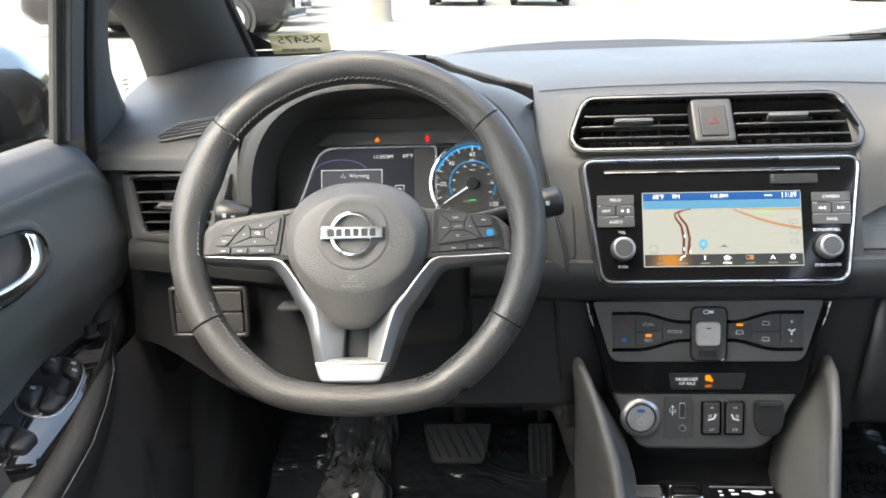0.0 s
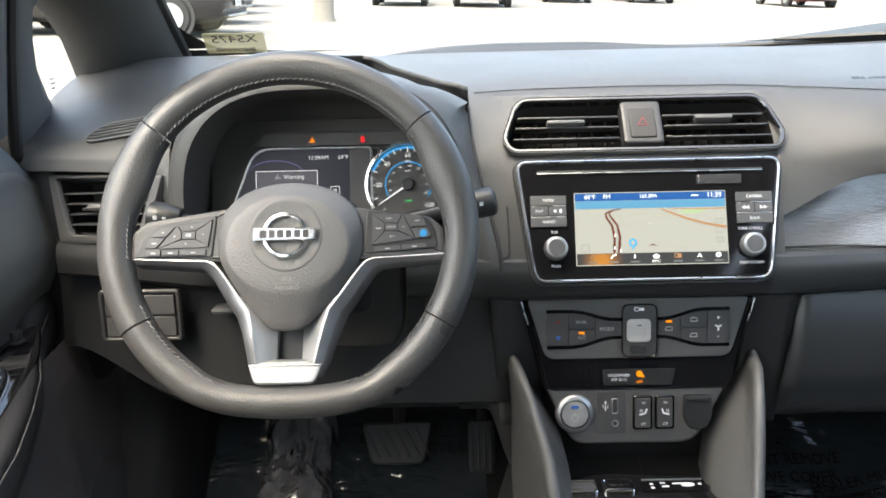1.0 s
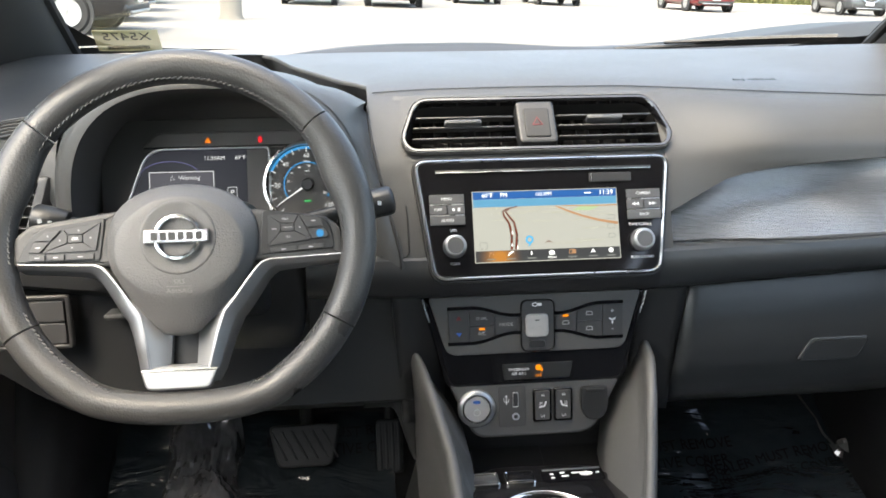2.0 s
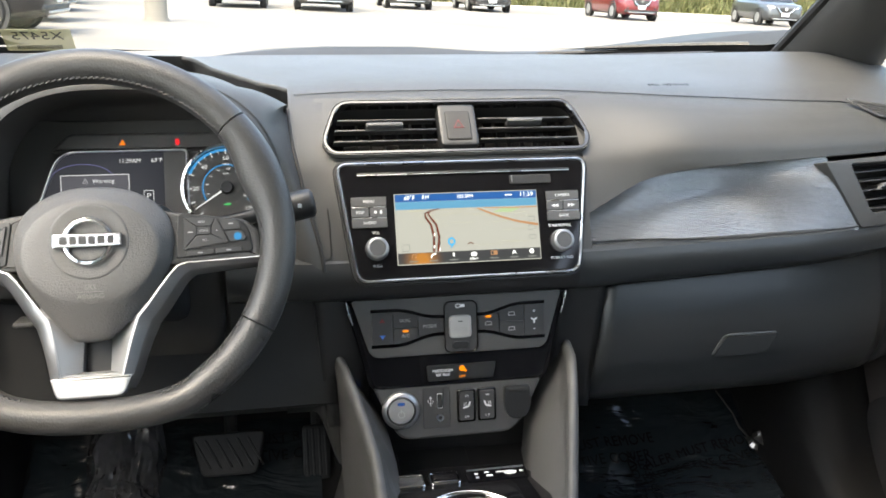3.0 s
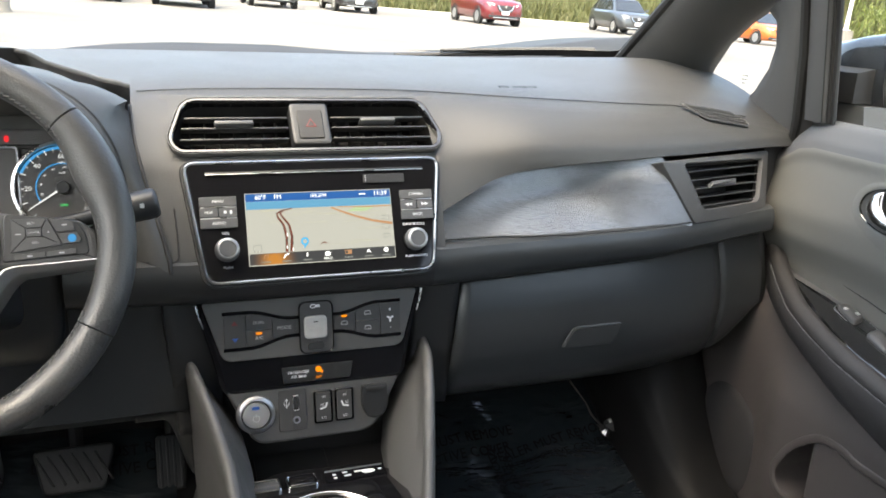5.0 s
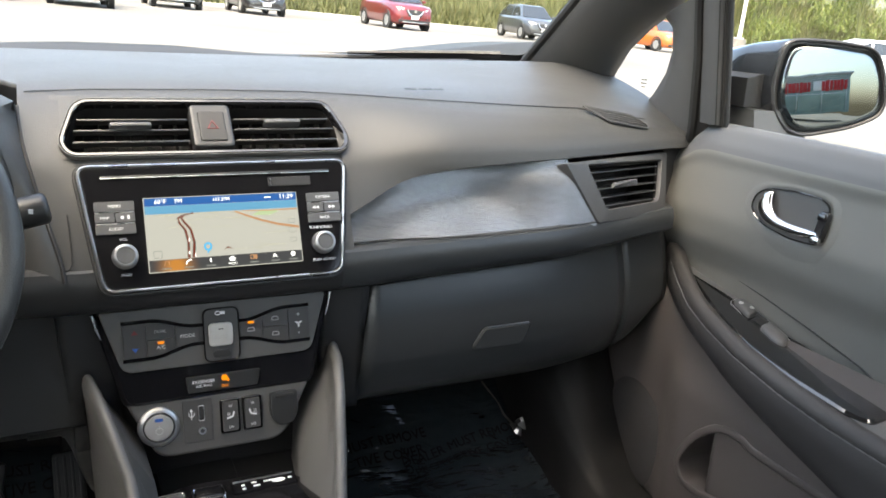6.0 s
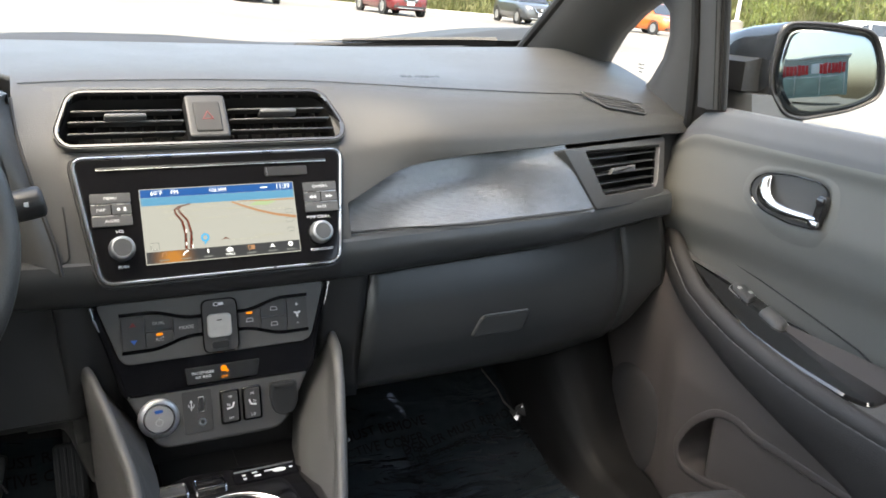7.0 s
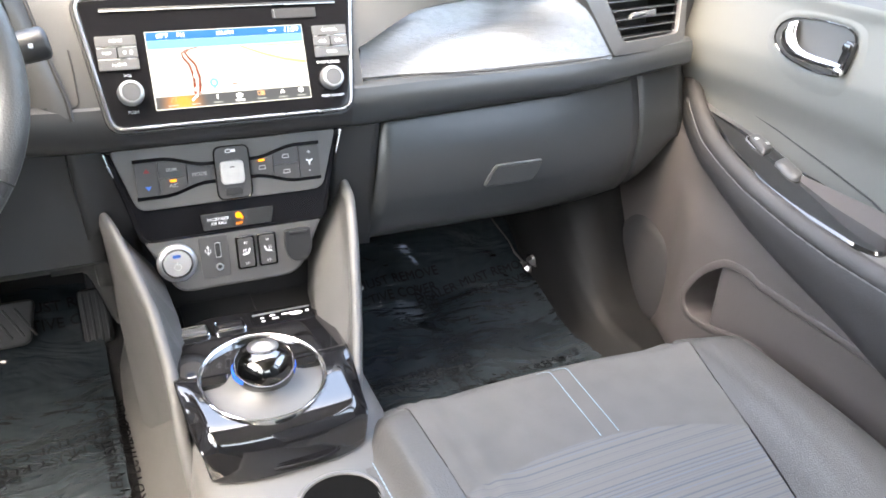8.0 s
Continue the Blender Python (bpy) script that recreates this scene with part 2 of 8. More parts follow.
def pad_section(x):
    yc, zc = cowl(x)
    zs, ze = seam_z(x), pad_edge(x)
    k = ease(abs(x), 0.15, 0.30)
    face = lambda z: (1 - k) * fascia_y(z) + k * pad_y(z) + sweep_back(x)  # noqa: E731
    ys = face(zs) + 0.012
    pts = [(x, yc + 0.05, zc - 0.06), (x, yc, zc)]
    for t in (0.15, 0.35, 0.55, 0.75, 0.9):
        pts.append((x, yc + (ys - yc) * t, zc + (zs + 0.004 - zc) * t + 0.006 * math.sin(math.pi * t)))
    pts.append((x, ys, zs))
    top = zs - 0.008
    for i in range(13):
        z = top + (ze - top) * i / 12
        pts.append((x, face(z), z))
    pts += [(x, face(ze) + 0.008, ze - 0.003), (x, face(ze) + 0.05, ze - 0.004)]
    return pts


dashboard = thing("dashboard", "dark grey soft-touch moulded car dashboard under the windscreen", "dashboard")
xs = sorted({round(-0.74 + 0.02 * i, 3) for i in range(75)} | {-0.157, 0.157, 0.150, 0.152, 0.165, -0.197, -0.54, 0.19, 0.224})
secs = [pad_section(x) for x in xs]
n_row = len(secs[0])
faces = []
for i in range(len(xs) - 1):
    for j in range(n_row - 1):
        hole = -0.158 < xs[i] and xs[i + 1] < 0.152 and j >= 8
        dials = -0.545 < xs[i] and xs[i + 1] < -0.195 and j >= 1
        if not hole and not dials:
            faces.append((i * n_row + j, (i + 1) * n_row + j, (i + 1) * n_row + j + 1, i * n_row + j + 1))
part("upper_pad", raw([p for s in secs for p in s], faces), SOFT, dashboard)
# the fine seam along the pad's front edge
seam = [(x, pad_section(x)[7][1] - 0.002, pad_section(x)[7][2] + 0.0005) for x in np.linspace(-0.19, 0.66, 60)]
part("seam", tube(seam, 0.0007, 6), DARK, dashboard)


# centre fascia: one surface with an opening for the vents
def fascia_at(x, z, out=0.0):
    return (x, fascia_y(z) - out * 0.85, z + out * 0.5)


VENT_SHAPE = rounded([(-0.15, -0.033), (0.15, -0.033), (0.157, -0.019), (0.14, 0.031), (-0.14, 0.031), (-0.157, -0.019)], [0.012, 0.012, 0.02, 0.014, 0.014, 0.02], 5)
VM = pose(0.001, 2.047, 0.9495, 47)


def square_ring(shape, w, h, cx=0, cy=0):
    """For each point of a shape the point of a rectangle's rim in the same direction."""
    out = []
    for x, y in shape:
        dx, dy = x - cx, y - cy
        k = min((w / 2) / max(abs(dx), 1e-6), (h / 2) / max(abs(dy), 1e-6))
        out.append((cx + dx * k, cy + dy * k))
    return out


outer = square_ring(VENT_SHAPE, 0.334, 0.086)
rings = []
for t in (0, 0.5, 1):
    ring = []
    for (ox, oy), (ix, iy) in zip(outer, grown(VENT_SHAPE, 0.006)):
        x, y = ox + (ix - ox) * t, oy + (iy - oy) * t
        p = VM @ Vector((x, y, 0))
        fy = fascia_y(p.z)
        ring.append((p.x, fy - 0.0004 * t, p.z))
    rings.append(ring)
part("vent_surround", loft(rings, True, False), SOFT, dashboard)
screen_back = [fascia_at(x, z) for z in (0.925, 0.905, 0.88, 0.85, 0.82, 0.81, 0.80) for x in (-0.158, 0.152)]
part("screen_surround", raw(screen_back, [(2 * i, 2 * i + 1, 2 * i + 3, 2 * i + 2) for i in range(6)]), SOFT, dashboard)


# ---- air vents ----
def vent(label, shape, m, slats, knob_at, divider=None, depth=0.05, frame_mat=PIANO, frame=0.006, slat_mat=SLAT, lean=20):
    """Frame, black box behind, slats with a knob; slats: rows of (x0, x1, y)."""
    v = thing("air_vent", label, "air vent", "air vents")
    outer_shape = grown(shape, frame)
    part("frame", ring_plate(outer_shape, shape, 0.012, m, -0.006, 0.0015), frame_mat, v)
    back = [[(x, y, -0.006) for x, y in shape], [(x, y, -depth) for x, y in shape]]
    part("duct", put(merge(loft(back, True, False), raw([(x, y, -depth) for x, y in shape], [tuple(range(len(shape)))])), m), RUBBER, v)
    for x0, x1, y in slats:
        part("slat", box(x1 - x0, 0.0022, 0.02, 0.0008, m @ pose((x0 + x1) / 2, y, -0.008, lean)), slat_mat, v)
    for x, y, w in knob_at:
        part("knob", put(merge(box(w, 0.0055, 0.012, 0.0025), box(w * 0.8, 0.003, 0.02, 0.001, flat(0, 0, -0.006))), m @ flat(x, y, 0.004)), GREYBTN, v, "satin grey thumb knob")
    return v


cv = vent("twin centre air vent, black slats in a gloss black frame", VENT_SHAPE, VM,
          [(-0.142, -0.026, 0.014), (-0.146, -0.026, 0.0), (-0.148, -0.026, -0.015), (0.026, 0.142, 0.014), (0.026, 0.146, 0.0), (0.026, 0.148, -0.015)],
          [(-0.088, 0.0, 0.044), (0.082, 0.003, 0.044)], frame=0.0055, frame_mat=GLOSS)
part("bright_line", ring_plate(grown(VENT_SHAPE, 0.0062), grown(VENT_SHAPE, 0.0053), 0.0068, VM, -0.001, 0.0002), PANEL, cv, "fine bright edge line")
for s in (-1, 1):
    for i in range(7):
        part("vane", box(0.0016, 0.05, 0.016, 0.0005, VM @ flat(s * (0.036 + 0.0165 * i), 0, -0.026)), RUBBER, cv)
hz = thing("hazard_switch", "dark grey hazard warning switch with a red triangle", "switch")
part("housing", plate(rrect(0.046, 0.058, 0.006), 0.016, 0.003, VM, -0.01), HARD, hz)
part("button", plate(rrect(0.03, 0.04, 0.003), 0.004, 0.0015, VM @ flat(0, -0.002, 0.0038)), RUBBER, hz)
RED_INK = material("red_print", (0.17, 0.012, 0.015), 0.5)
TRI = [(0, 0.007), (-0.0065, -0.0045), (0.0065, -0.0045)]
part("symbol", ring_plate(TRI, grown(TRI, -0.0018), 0.0006, VM @ flat(0, -0.002, 0.0079), 0, 0.0001), RED_INK, hz)

VENT_GREY = material("vent_frame_grey", (0.052, 0.053, 0.054), 0.45, grain=0.12, grain_size=1100, vary=0.05, vary_size=12)
for s in (1, -1):
    SM = pose(s * 0.59, 2.012, 0.866, 72, 0, s * 16.5)
    if s > 0:
        inner, outer = [(-0.0625, -0.029), (0.064, -0.0305), (0.087, 0.0295), (-0.0916, 0.036)], [(-0.084, -0.0465), (0.082, -0.0515), (0.11, 0.041), (-0.136, 0.043)]
    else:
        inner, outer = [(-0.0785, -0.0305), (0.012, -0.027), (0.0287, 0.041), (-0.1042, 0.0333)], [(-0.0945, -0.0425), (0.022, -0.036), (0.04, 0.046), (-0.119, 0.0385)]
    shp, rim = rounded(inner, [0.008, 0.01, 0.005, 0.004], 4), rounded(outer, [0.005, 0.007, 0.006, 0.004], 4)
    v = thing("air_vent", "side air vent with thin black slats in a broad grey frame", "air vent", "air vents")
    rings = [[(x, y, z) for x, y in o] for o, z in ((rim, -0.03), (rim, -0.001), (grown(rim, -0.0012), 0.0008), ([(0.35 * ax + 0.65 * bx, 0.35 * ay + 0.65 * by) for (ax, ay), (bx, by) in zip(rim, shp)], 0.003), (grown(shp, 0.0016), 0.0035), (grown(shp, 0.0004), 0.002), (shp, -0.004))]
    part("frame", put(loft(rings, True, False), SM), VENT_GREY, v, "broad satin grey frame", smooth=35)
    part("liner", ring_plate(shp, grown(shp, -0.0018), 0.004, SM, -0.006, 0.0008), GLOSS, v)
    part("duct", put(merge(loft([[(x, y, -0.006) for x, y in shp], [(x, y, -0.055) for x, y in shp]], True, False), raw([(x, y, -0.055) for x, y in shp], [tuple(range(len(shp)))])), SM), RUBBER, v)
    for i in range(5):
        y = 0.0245 - 0.0122 * i
        k = (y + 0.03) / 0.062
        xl, xr = inner[0][0] + (inner[3][0] - inner[0][0]) * k, inner[1][0] + (inner[2][0] - inner[1][0]) * k
        part("slat", box(xr - xl - 0.002, 0.0017, 0.02, 0.0006, SM @ pose((xl + xr) / 2, y + (0.0035 if s < 0 else -0.0015) * (xl + xr) / 0.1, -0.012, 9, 0, -1.3 if s > 0 else 3.6)), SLAT, v)
    kx = -0.015 if s > 0 else -0.034
    part("knob", put(merge(plate(rounded([(-0.031, -0.0042), (0.03, -0.0042), (0.033, 0.0045), (-0.02, 0.0045)], 0.003, 4), 0.006, 0.0025), box(0.04, 0.004, 0.02, 0.001, flat(0, 0, -0.01))), SM @ flat(kx, 0.003, -0.001)), GREYBTN, v, "grey thumb slider on the slats")

# ---- demister outlets in the top corners ----
for s in (1, -1):
    dm = thing("demister_vent", "narrow black demister outlet in the dashboard corner", "air vent", "demister vents")
    D = pose(s * 0.602, 2.068, 0.959, 30, s * 9, s * 3) @ flat(-s * 0.008, -0.008, 0.0005)
    shp = rounded([(-0.062, 0.012), (-0.026, -0.014), (0.05, -0.014), (0.055, -0.006), (0.032, 0.013)], 0.004, 3)
    if s < 0:
        shp = [(-x, y) for x, y in reversed(shp)]
    part("well", plate(shp, 0.0016, 0.0003, D), RUBBER, dm)
    part("rim", ring_plate(grown(shp, 0.0022), shp, 0.0026, D, 0, 0.0008), PANEL, dm)
    for i in range(4):
        y = 0.0085 - 0.0058 * i
        xa, xb = interp(y, (-0.014, -0.026), (0.012, -0.062)), interp(y, (-0.014, 0.05), (-0.006, 0.055), (0.013, 0.032))
        part("slat", box(xb - xa - 0.002, 0.0014, 0.0018, 0.0004, D @ pose(s * (xa + xb) / 2, y, 0.0022, 20)), PANEL, dm)


# ---- passenger side: decor panel, band, glovebox ----
def recess_y(x, z):
    return 1.988 + sweep_back(x) * 0.9 + 0.012 * math.sin(math.pi * min(max((z - 0.81) / 0.1, 0), 1)) - 0.16 * (0.865 - z) * 0.35


DECOR = material("decor_weave", (0.22, 0.22, 0.22), 0.3, metal=0.8)


def weave_nodes(m):
    nt = m.node_tree
    b = nt.nodes["Principled BSDF"]
    tc, mp = nt.nodes.new("ShaderNodeTexCoord"), nt.nodes.new("ShaderNodeMapping")
    w = nt.nodes.new("ShaderNodeTexWave")
    w.bands_direction = "Z"
    w.inputs["Scale"].default_value, w.inputs["Distortion"].default_value, w.inputs["Detail"].default_value, w.inputs["Detail Scale"].default_value = 230, 6.0, 2, 0.8
    bp = nt.nodes.new("ShaderNodeBump")
    bp.inputs["Strength"].default_value, bp.inputs["Distance"].default_value = 0.3, 0.0012
    mr = nt.nodes.new("ShaderNodeMapRange")
    mr.inputs[3].default_value, mr.inputs[4].default_value = 0.2, 0.36
    mp.inputs["Scale"].default_value = (0.35, 1, 1)
    nt.links.new(tc.outputs["Object"], mp.inputs[0])
    nt.links.new(mp.outputs[0], w.inputs["Vector"])
    nt.links.new(w.outputs["Fac"], bp.inputs["Height"])
    nt.links.new(bp.outputs[0], b.inputs["Normal"])
    nt.links.new(w.outputs["Fac"], mr.inputs[0])
    nt.links.new(mr.outputs[0], b.inputs["Roughness"])


weave_nodes(DECOR)


def band_top(x):
    return interp(x, (0.15, 0.815), (0.65, 0.828), (0.75, 0.83))


def band_low(x):
    return interp(x, (0.15, 0.762), (0.65, 0.785), (0.75, 0.788))


def decor(u, v):
    x = 0.150 + (0.513 - 0.044 * v - 0.150) * u
    z0, z1 = band_top(x) - 0.006, pad_edge(x) + 0.004
    z = z0 + (z1 - z0) * v
    k = ease(x, 0.18, 0.34)
    y = recess_y(x, z) + k * (0.042 * ease(v, -0.35, 0.7) - 0.026) + 0.006 * ease(v, 0.7, 1)
    near = ease(x, 0.30, 0.513 - 0.044 * v)
    y = y * (1 - near) + near * (1.976 + 0.013 * v + 0.02 * ease(v, 0.6, 1))
    return x, y, z


part("decor_panel", sheet(decor, 40, 14), DECOR, dashboard, "dark blue-grey woven-pattern decor panel with a silky sheen")


part("decor_gap", tube([(x, recess_y(x, band_top(x)) - 0.026 * ease(x, 0.18, 0.34) - 0.001, band_top(x) + 0.0012) for x in np.linspace(0.152, 0.508, 40)], 0.0011, 6), RUBBER, dashboard)


def band(u, v, s=1):
    x = 0.135 + (0.686 - 0.135) * u
    y0 = 1.964 + sweep_back(x) * 1.1
    zt, zl = band_top(x), band_low(x)
    pts = [(0.03, zt - 0.002), (0.012, zt), (0.003, zt - 0.004), (-0.002, zt - 0.016), (-0.001, zt - 0.035), (0.004, zl + 0.006), (0.012, zl), (0.04, zl - 0.001)]
    k = min(int(v * 7), 6)
    f = v * 7 - k
    dy, z = pts[k][0] * (1 - f) + pts[k + 1][0] * f, pts[k][1] * (1 - f) + pts[k + 1][1] * f
    return s * x, y0 + dy, z


part("trim_band", sheet(band, 36, 14), BAND, dashboard)


def left_band(u, v):
    x, y, z = band(0.6 + 0.4 * u, v)
    return -x, y, z


part("trim_band", sheet(left_band, 16, 14), HARD, dashboard)
part("trim_band", sheet(lambda u, v: band(0.25 * u, v, -1), 12, 14), HARD, dashboard)
# Band's centre in black: the dark gap under the screen put into colour.
part("under_screen_band", sheet(lambda u, v: (-0.136 + 0.272 * u, band(0, v)[1], band(0, v)[2]), 8, 14), DARK, dashboard)


def glove_y(z, x):
    return interp(z, (0.57, 2.045), (0.592, 2.006), (0.61, 1.992), (0.63, 1.983), (0.655, 1.9765), (0.68, 1.9745), (0.70, 1.9755), (0.72, 1.979), (0.74, 1.985), (0.765, 1.9945), (0.79, 2.005)) + sweep_back(x)


def glove(u, v):
    x0, x1 = interp(v, (0, 0.163), (1, 0.181)), 0.602
    x = x0 + (x1 - x0) * u
    zl, zt = 0.590, band_low(x) - 0.003
    return x, glove_y(zl + (zt - zl) * v, x), zl + (zt - zl) * v


glovebox = part("glovebox_lid", sheet(glove, 24, 28), BAND, dashboard, "closed dark grey glovebox lid")
thicken(glovebox, 0.02)


def glove_side(u, v):
    x = 0.607 + (0.70 - 0.607) * u
    zl, zt = 0.60 + 0.075 * ease(u, 0, 1), band_low(x) - 0.003
    return x, glove_y(zl + (zt - zl) * v, x), zl + (zt - zl) * v


thicken(part("end_panel", sheet(glove_side, 8, 24), BAND, dashboard), 0.02)
GH = pose(0.371, 1.9715, 0.6725, 91)
hs = rounded([(-0.046, -0.0145), (0.032, -0.0145), (0.046, 0.0145), (-0.03, 0.0145)], 0.007, 4)
part("latch_handle", ring_plate(grown(hs, 0.001), grown(hs, -0.0012), 0.0036, GH, -0.0031, 0.0014), BAND, glovebox)
part("latch_paddle", plate(grown(hs, -0.0017), 0.0022, 0.0004, GH, -0.001), BAND, glovebox)


def centre_cheek(s):
    """Plain panel between the climate panel and the glovebox or knee panel."""
    def f(u, v):
        x = 0.115 + (0.178 - 0.115) * u
        z = 0.595 + (0.772 - 0.595) * v
        return s * (x - 0.012 * (1 - v) * u), 1.985 - 0.004 * v + 0.01 * (1 - u), z
    return sheet(f, 6, 10)


for s in (1, -1):
    thicken(part("cheek_panel", centre_cheek(s), HARD, dashboard), 0.01)


# ---- driver side: hood over the dials, knee panel ----
def arch(hw, h, z0, n=40, cx=-0.372, p=2.7):
    pts = []
    for i in range(n + 1):
        a = math.pi * (1 - i / n)
        c, s = math.cos(a), math.sin(a)
        pts.append((cx + hw * math.copysign(abs(c) ** (2 / p), c), z0 + h * abs(s) ** (2 / p)))
    return pts


o0, o1, i0, i1 = arch(0.155, 0.157, 0.86, cx=-0.37), arch(0.166, 0.16, 0.86, cx=-0.369), arch(0.143, 0.147, 0.86), arch(0.135, 0.125, 0.86)
hood = [[(x, 2.25, z - 0.05) for x, z in arch(0.2, 0.15, 0.86)], [(x, 2.13, z - 0.008) for x, z in arch(0.176, 0.16, 0.86)],
        [(x, 2.03, z) for x, z in o1], [(x, 1.985, z) for x, z in o1], [(x, 1.975, z - 0.002) for x, z in o0], [(x, 1.973, z - 0.001) for x, z in i0], [(x, 1.98, z - 0.003) for x, z in i0],
        [(x, 2.075, z) for x, z in i1], [(x, 2.085, z) for x, z in arch(0.131, 0.112, 0.86)], [(x, 2.088, z) for x, z in arch(0.124, 0.094, 0.86)]]
part("cluster_hood", loft(hood[:7], False), SOFT, dashboard, smooth=60)
# Inside of the hood is lighter than its shell; the colour stands in for light.
LIT_LINING = material("lit_hood_lining", (0.085, 0.08, 0.08), 0.55, grain=0.3, grain_size=800, vary=0.06, vary_size=8)
part("lit_hood_lining", loft(hood[6:], False), LIT_LINING, dashboard, "mauve-grey inside of the hood, coloured lighter in place of light", smooth=60)


def knee(u, v):
    x = -0.70 + (0.545) * u
    z1 = 0.80 - 0.03 * ease(x, -0.5, -0.3)
    z0 = 0.612 + 0.07 * ease(-x, 0.55, 0.70)
    z = z0 + (z1 - z0) * v
    y = 1.975 + 0.02 * math.sin(math.pi * v * 0.5) + sweep_back(x) + 0.03 * (1 - ease(v, 0.0, 0.12))
    return x, y, z


thicken(part("knee_panel", sheet(knee, 30, 16), HARD, dashboard), 0.008)


def knee_flank(u, v):
    """The panel's lower corner, curving down towards the console."""
    x = -0.215 + 0.065 * u
    z1, z0 = 0.625, 0.611 - 0.08 * ease(x, -0.182, -0.15)
    return x, 1.988 + 0.012 * (1 - v), z0 + (z1 - z0) * v


thicken(part("knee_corner", sheet(knee_flank, 14, 8), HARD, dashboard), 0.008)


# right shoulder of the hood, the fold of the pad behind it and the joint to the centre fascia
def crest_z(x):
    return interp(x, (-0.345, 1.008), (-0.3, 1.0085), (-0.278, 1.006), (-0.26, 1.0015), (-0.237, 0.997), (-0.218, 0.99), (-0.199, 0.979))


def joint_x(z):
    return interp(z, (0.80, -0.166), (0.824, -0.1685), (0.884, -0.184), (0.922, -0.1925), (0.945, -0.197), (0.976, -0.199))


rim_side = arch(0.166, 0.16, 0.86, cx=-0.369)[20:]
rim_line = [(x, 1.984, z) for x, z in rim_side] + [(rim_side[-1][0], 1.982, z) for z in (0.845, 0.825, 0.805)]
edge_line = [(x, 2.045, crest_z(x)) for x in np.linspace(-0.345, -0.199, 13)] + [(joint_x(z), fascia_y(z) - 0.004, z) for z in np.linspace(0.97, 0.803, 11)]
rings = []
for t in (0, 0.12, 0.3, 0.5, 0.7, 0.86, 0.96, 1.0):
    rings.append([tuple(Vector(a).lerp(Vector(b), t) + Vector((0.2, -0.75, 0.6)) * 0.006 * math.sin(math.pi * t)) for a, b in zip(rim_line, edge_line)])
rings.append([(x, y + 0.012, z - 0.012) for x, y, z in edge_line])
part("hood_shoulder", loft(rings, False), SOFT, dashboard, smooth=60)


def fold_start(x):
    """How far forward the pad's top runs flat before it rolls down behind the hood."""
    x = max(x, -0.738 - x)
    return interp(x, (-0.37, 2.425), (-0.335, 2.385), (-0.3246, 2.355), (-0.299, 2.275), (-0.277, 2.235), (-0.255, 2.2), (-0.232, 2.165), (-0.209, 2.143), (-0.197, 2.125))


def pad_fold(u, v):
    """The pad's top over the dials, ending in a rounded lip."""
    x = -0.54 + (-0.197 + 0.54) * u
    yc, zc = cowl(x)
    zs, k = seam_z(x), ease(abs(x), 0.15, 0.30)
    ys = (1 - k) * fascia_y(zs) + k * pad_y(zs) + sweep_back(x) + 0.012
    yf = fold_start(x)
    y = yc + (yf - yc) * min(v / 0.7, 1.0)
    t = min((yc - y) / (yc - ys), 1.0)
    z = zc + (zs + 0.004 - zc) * t + 0.006 * math.sin(math.pi * t)
    w = max(v - 0.7, 0) / 0.3
    r = 0.0035
    a = math.pi * 0.92 * min(w / 0.5, 1)
    under = max(w - 0.5, 0) / 0.5
    return x, y - r * math.sin(a) + 0.05 * under, z - r * (1 - math.cos(a)) - 0.03 * under


part("pad_fold", sheet(pad_fold, 90, 60), SOFT, dashboard, smooth=70)
part("hood_joint", tube([(x + 0.001, y - 0.0008, z) for x, y, z in edge_line[13:]], 0.002, 8), RUBBER, dashboard)
part("cover_seam", tube([(x, fascia_y(z) - 0.0008, z) for x, z in ((-0.158, 0.868), (-0.157, 0.851), (-0.1565, 0.82), (-0.159, 0.8155), (-0.164, 0.814), (-0.19, 0.816))], 0.0009, 6), RUBBER, dashboard)
for s in (-1, 1):
    part("end_cap", box(0.07, 0.12, 0.36, 0.01, pose(s * 0.728, 2.125, 0.755)), DARK, dashboard)
words("airbag_mark", "SRS AIRBAG", 0.011, pose(0.297, 2.108, 0.9905, 14), DARK, dashboard, 0.0002)
part("dash_core", box(1.36, 0.06, 0.2, 0.01, pose(0, 2.2, 0.87)), RUBBER, dashboard)
part("knee_upper", box(0.36, 0.03, 0.09, 0.01, pose(-0.36, 2.02, 0.782)), DARK, dashboard)
part("column_cover", loft([[(x, y, z) for x, y in rrect(w, 0.05, 0.012, 4, -0.343, 2.008 + dy)] for z, w, dy in ((0.69, 0.1, 0.02), (0.70, 0.118, 0.008), (0.74, 0.132, 0.0), (0.80, 0.136, -0.004), (0.83, 0.13, 0.0))]), HARD, dashboard, "dark cover round the steering column", smooth=60)
# Black strip set proud of the knee panel in place of a recess's shade.
part("column_gap_strip", box(0.02, 0.014, 0.125, 0.003, pose(-0.2635, 1.993, 0.745)), RUBBER, dashboard)
part("tilt_lever", box(0.03, 0.03, 0.0065, 0.003, pose(-0.482, 1.982, 0.757, -6)), PANEL, dashboard, "small grey release lever")
part("knee_seam", tube([(x, knee(0, 0.86)[1] - 0.0005 + sweep_back(x) - sweep_back(-0.7), 0.775 - 0.004 * ease(x, -0.5, -0.4)) for x in np.linspace(-0.6, -0.42, 16)], 0.0016, 6), RUBBER, dashboard)


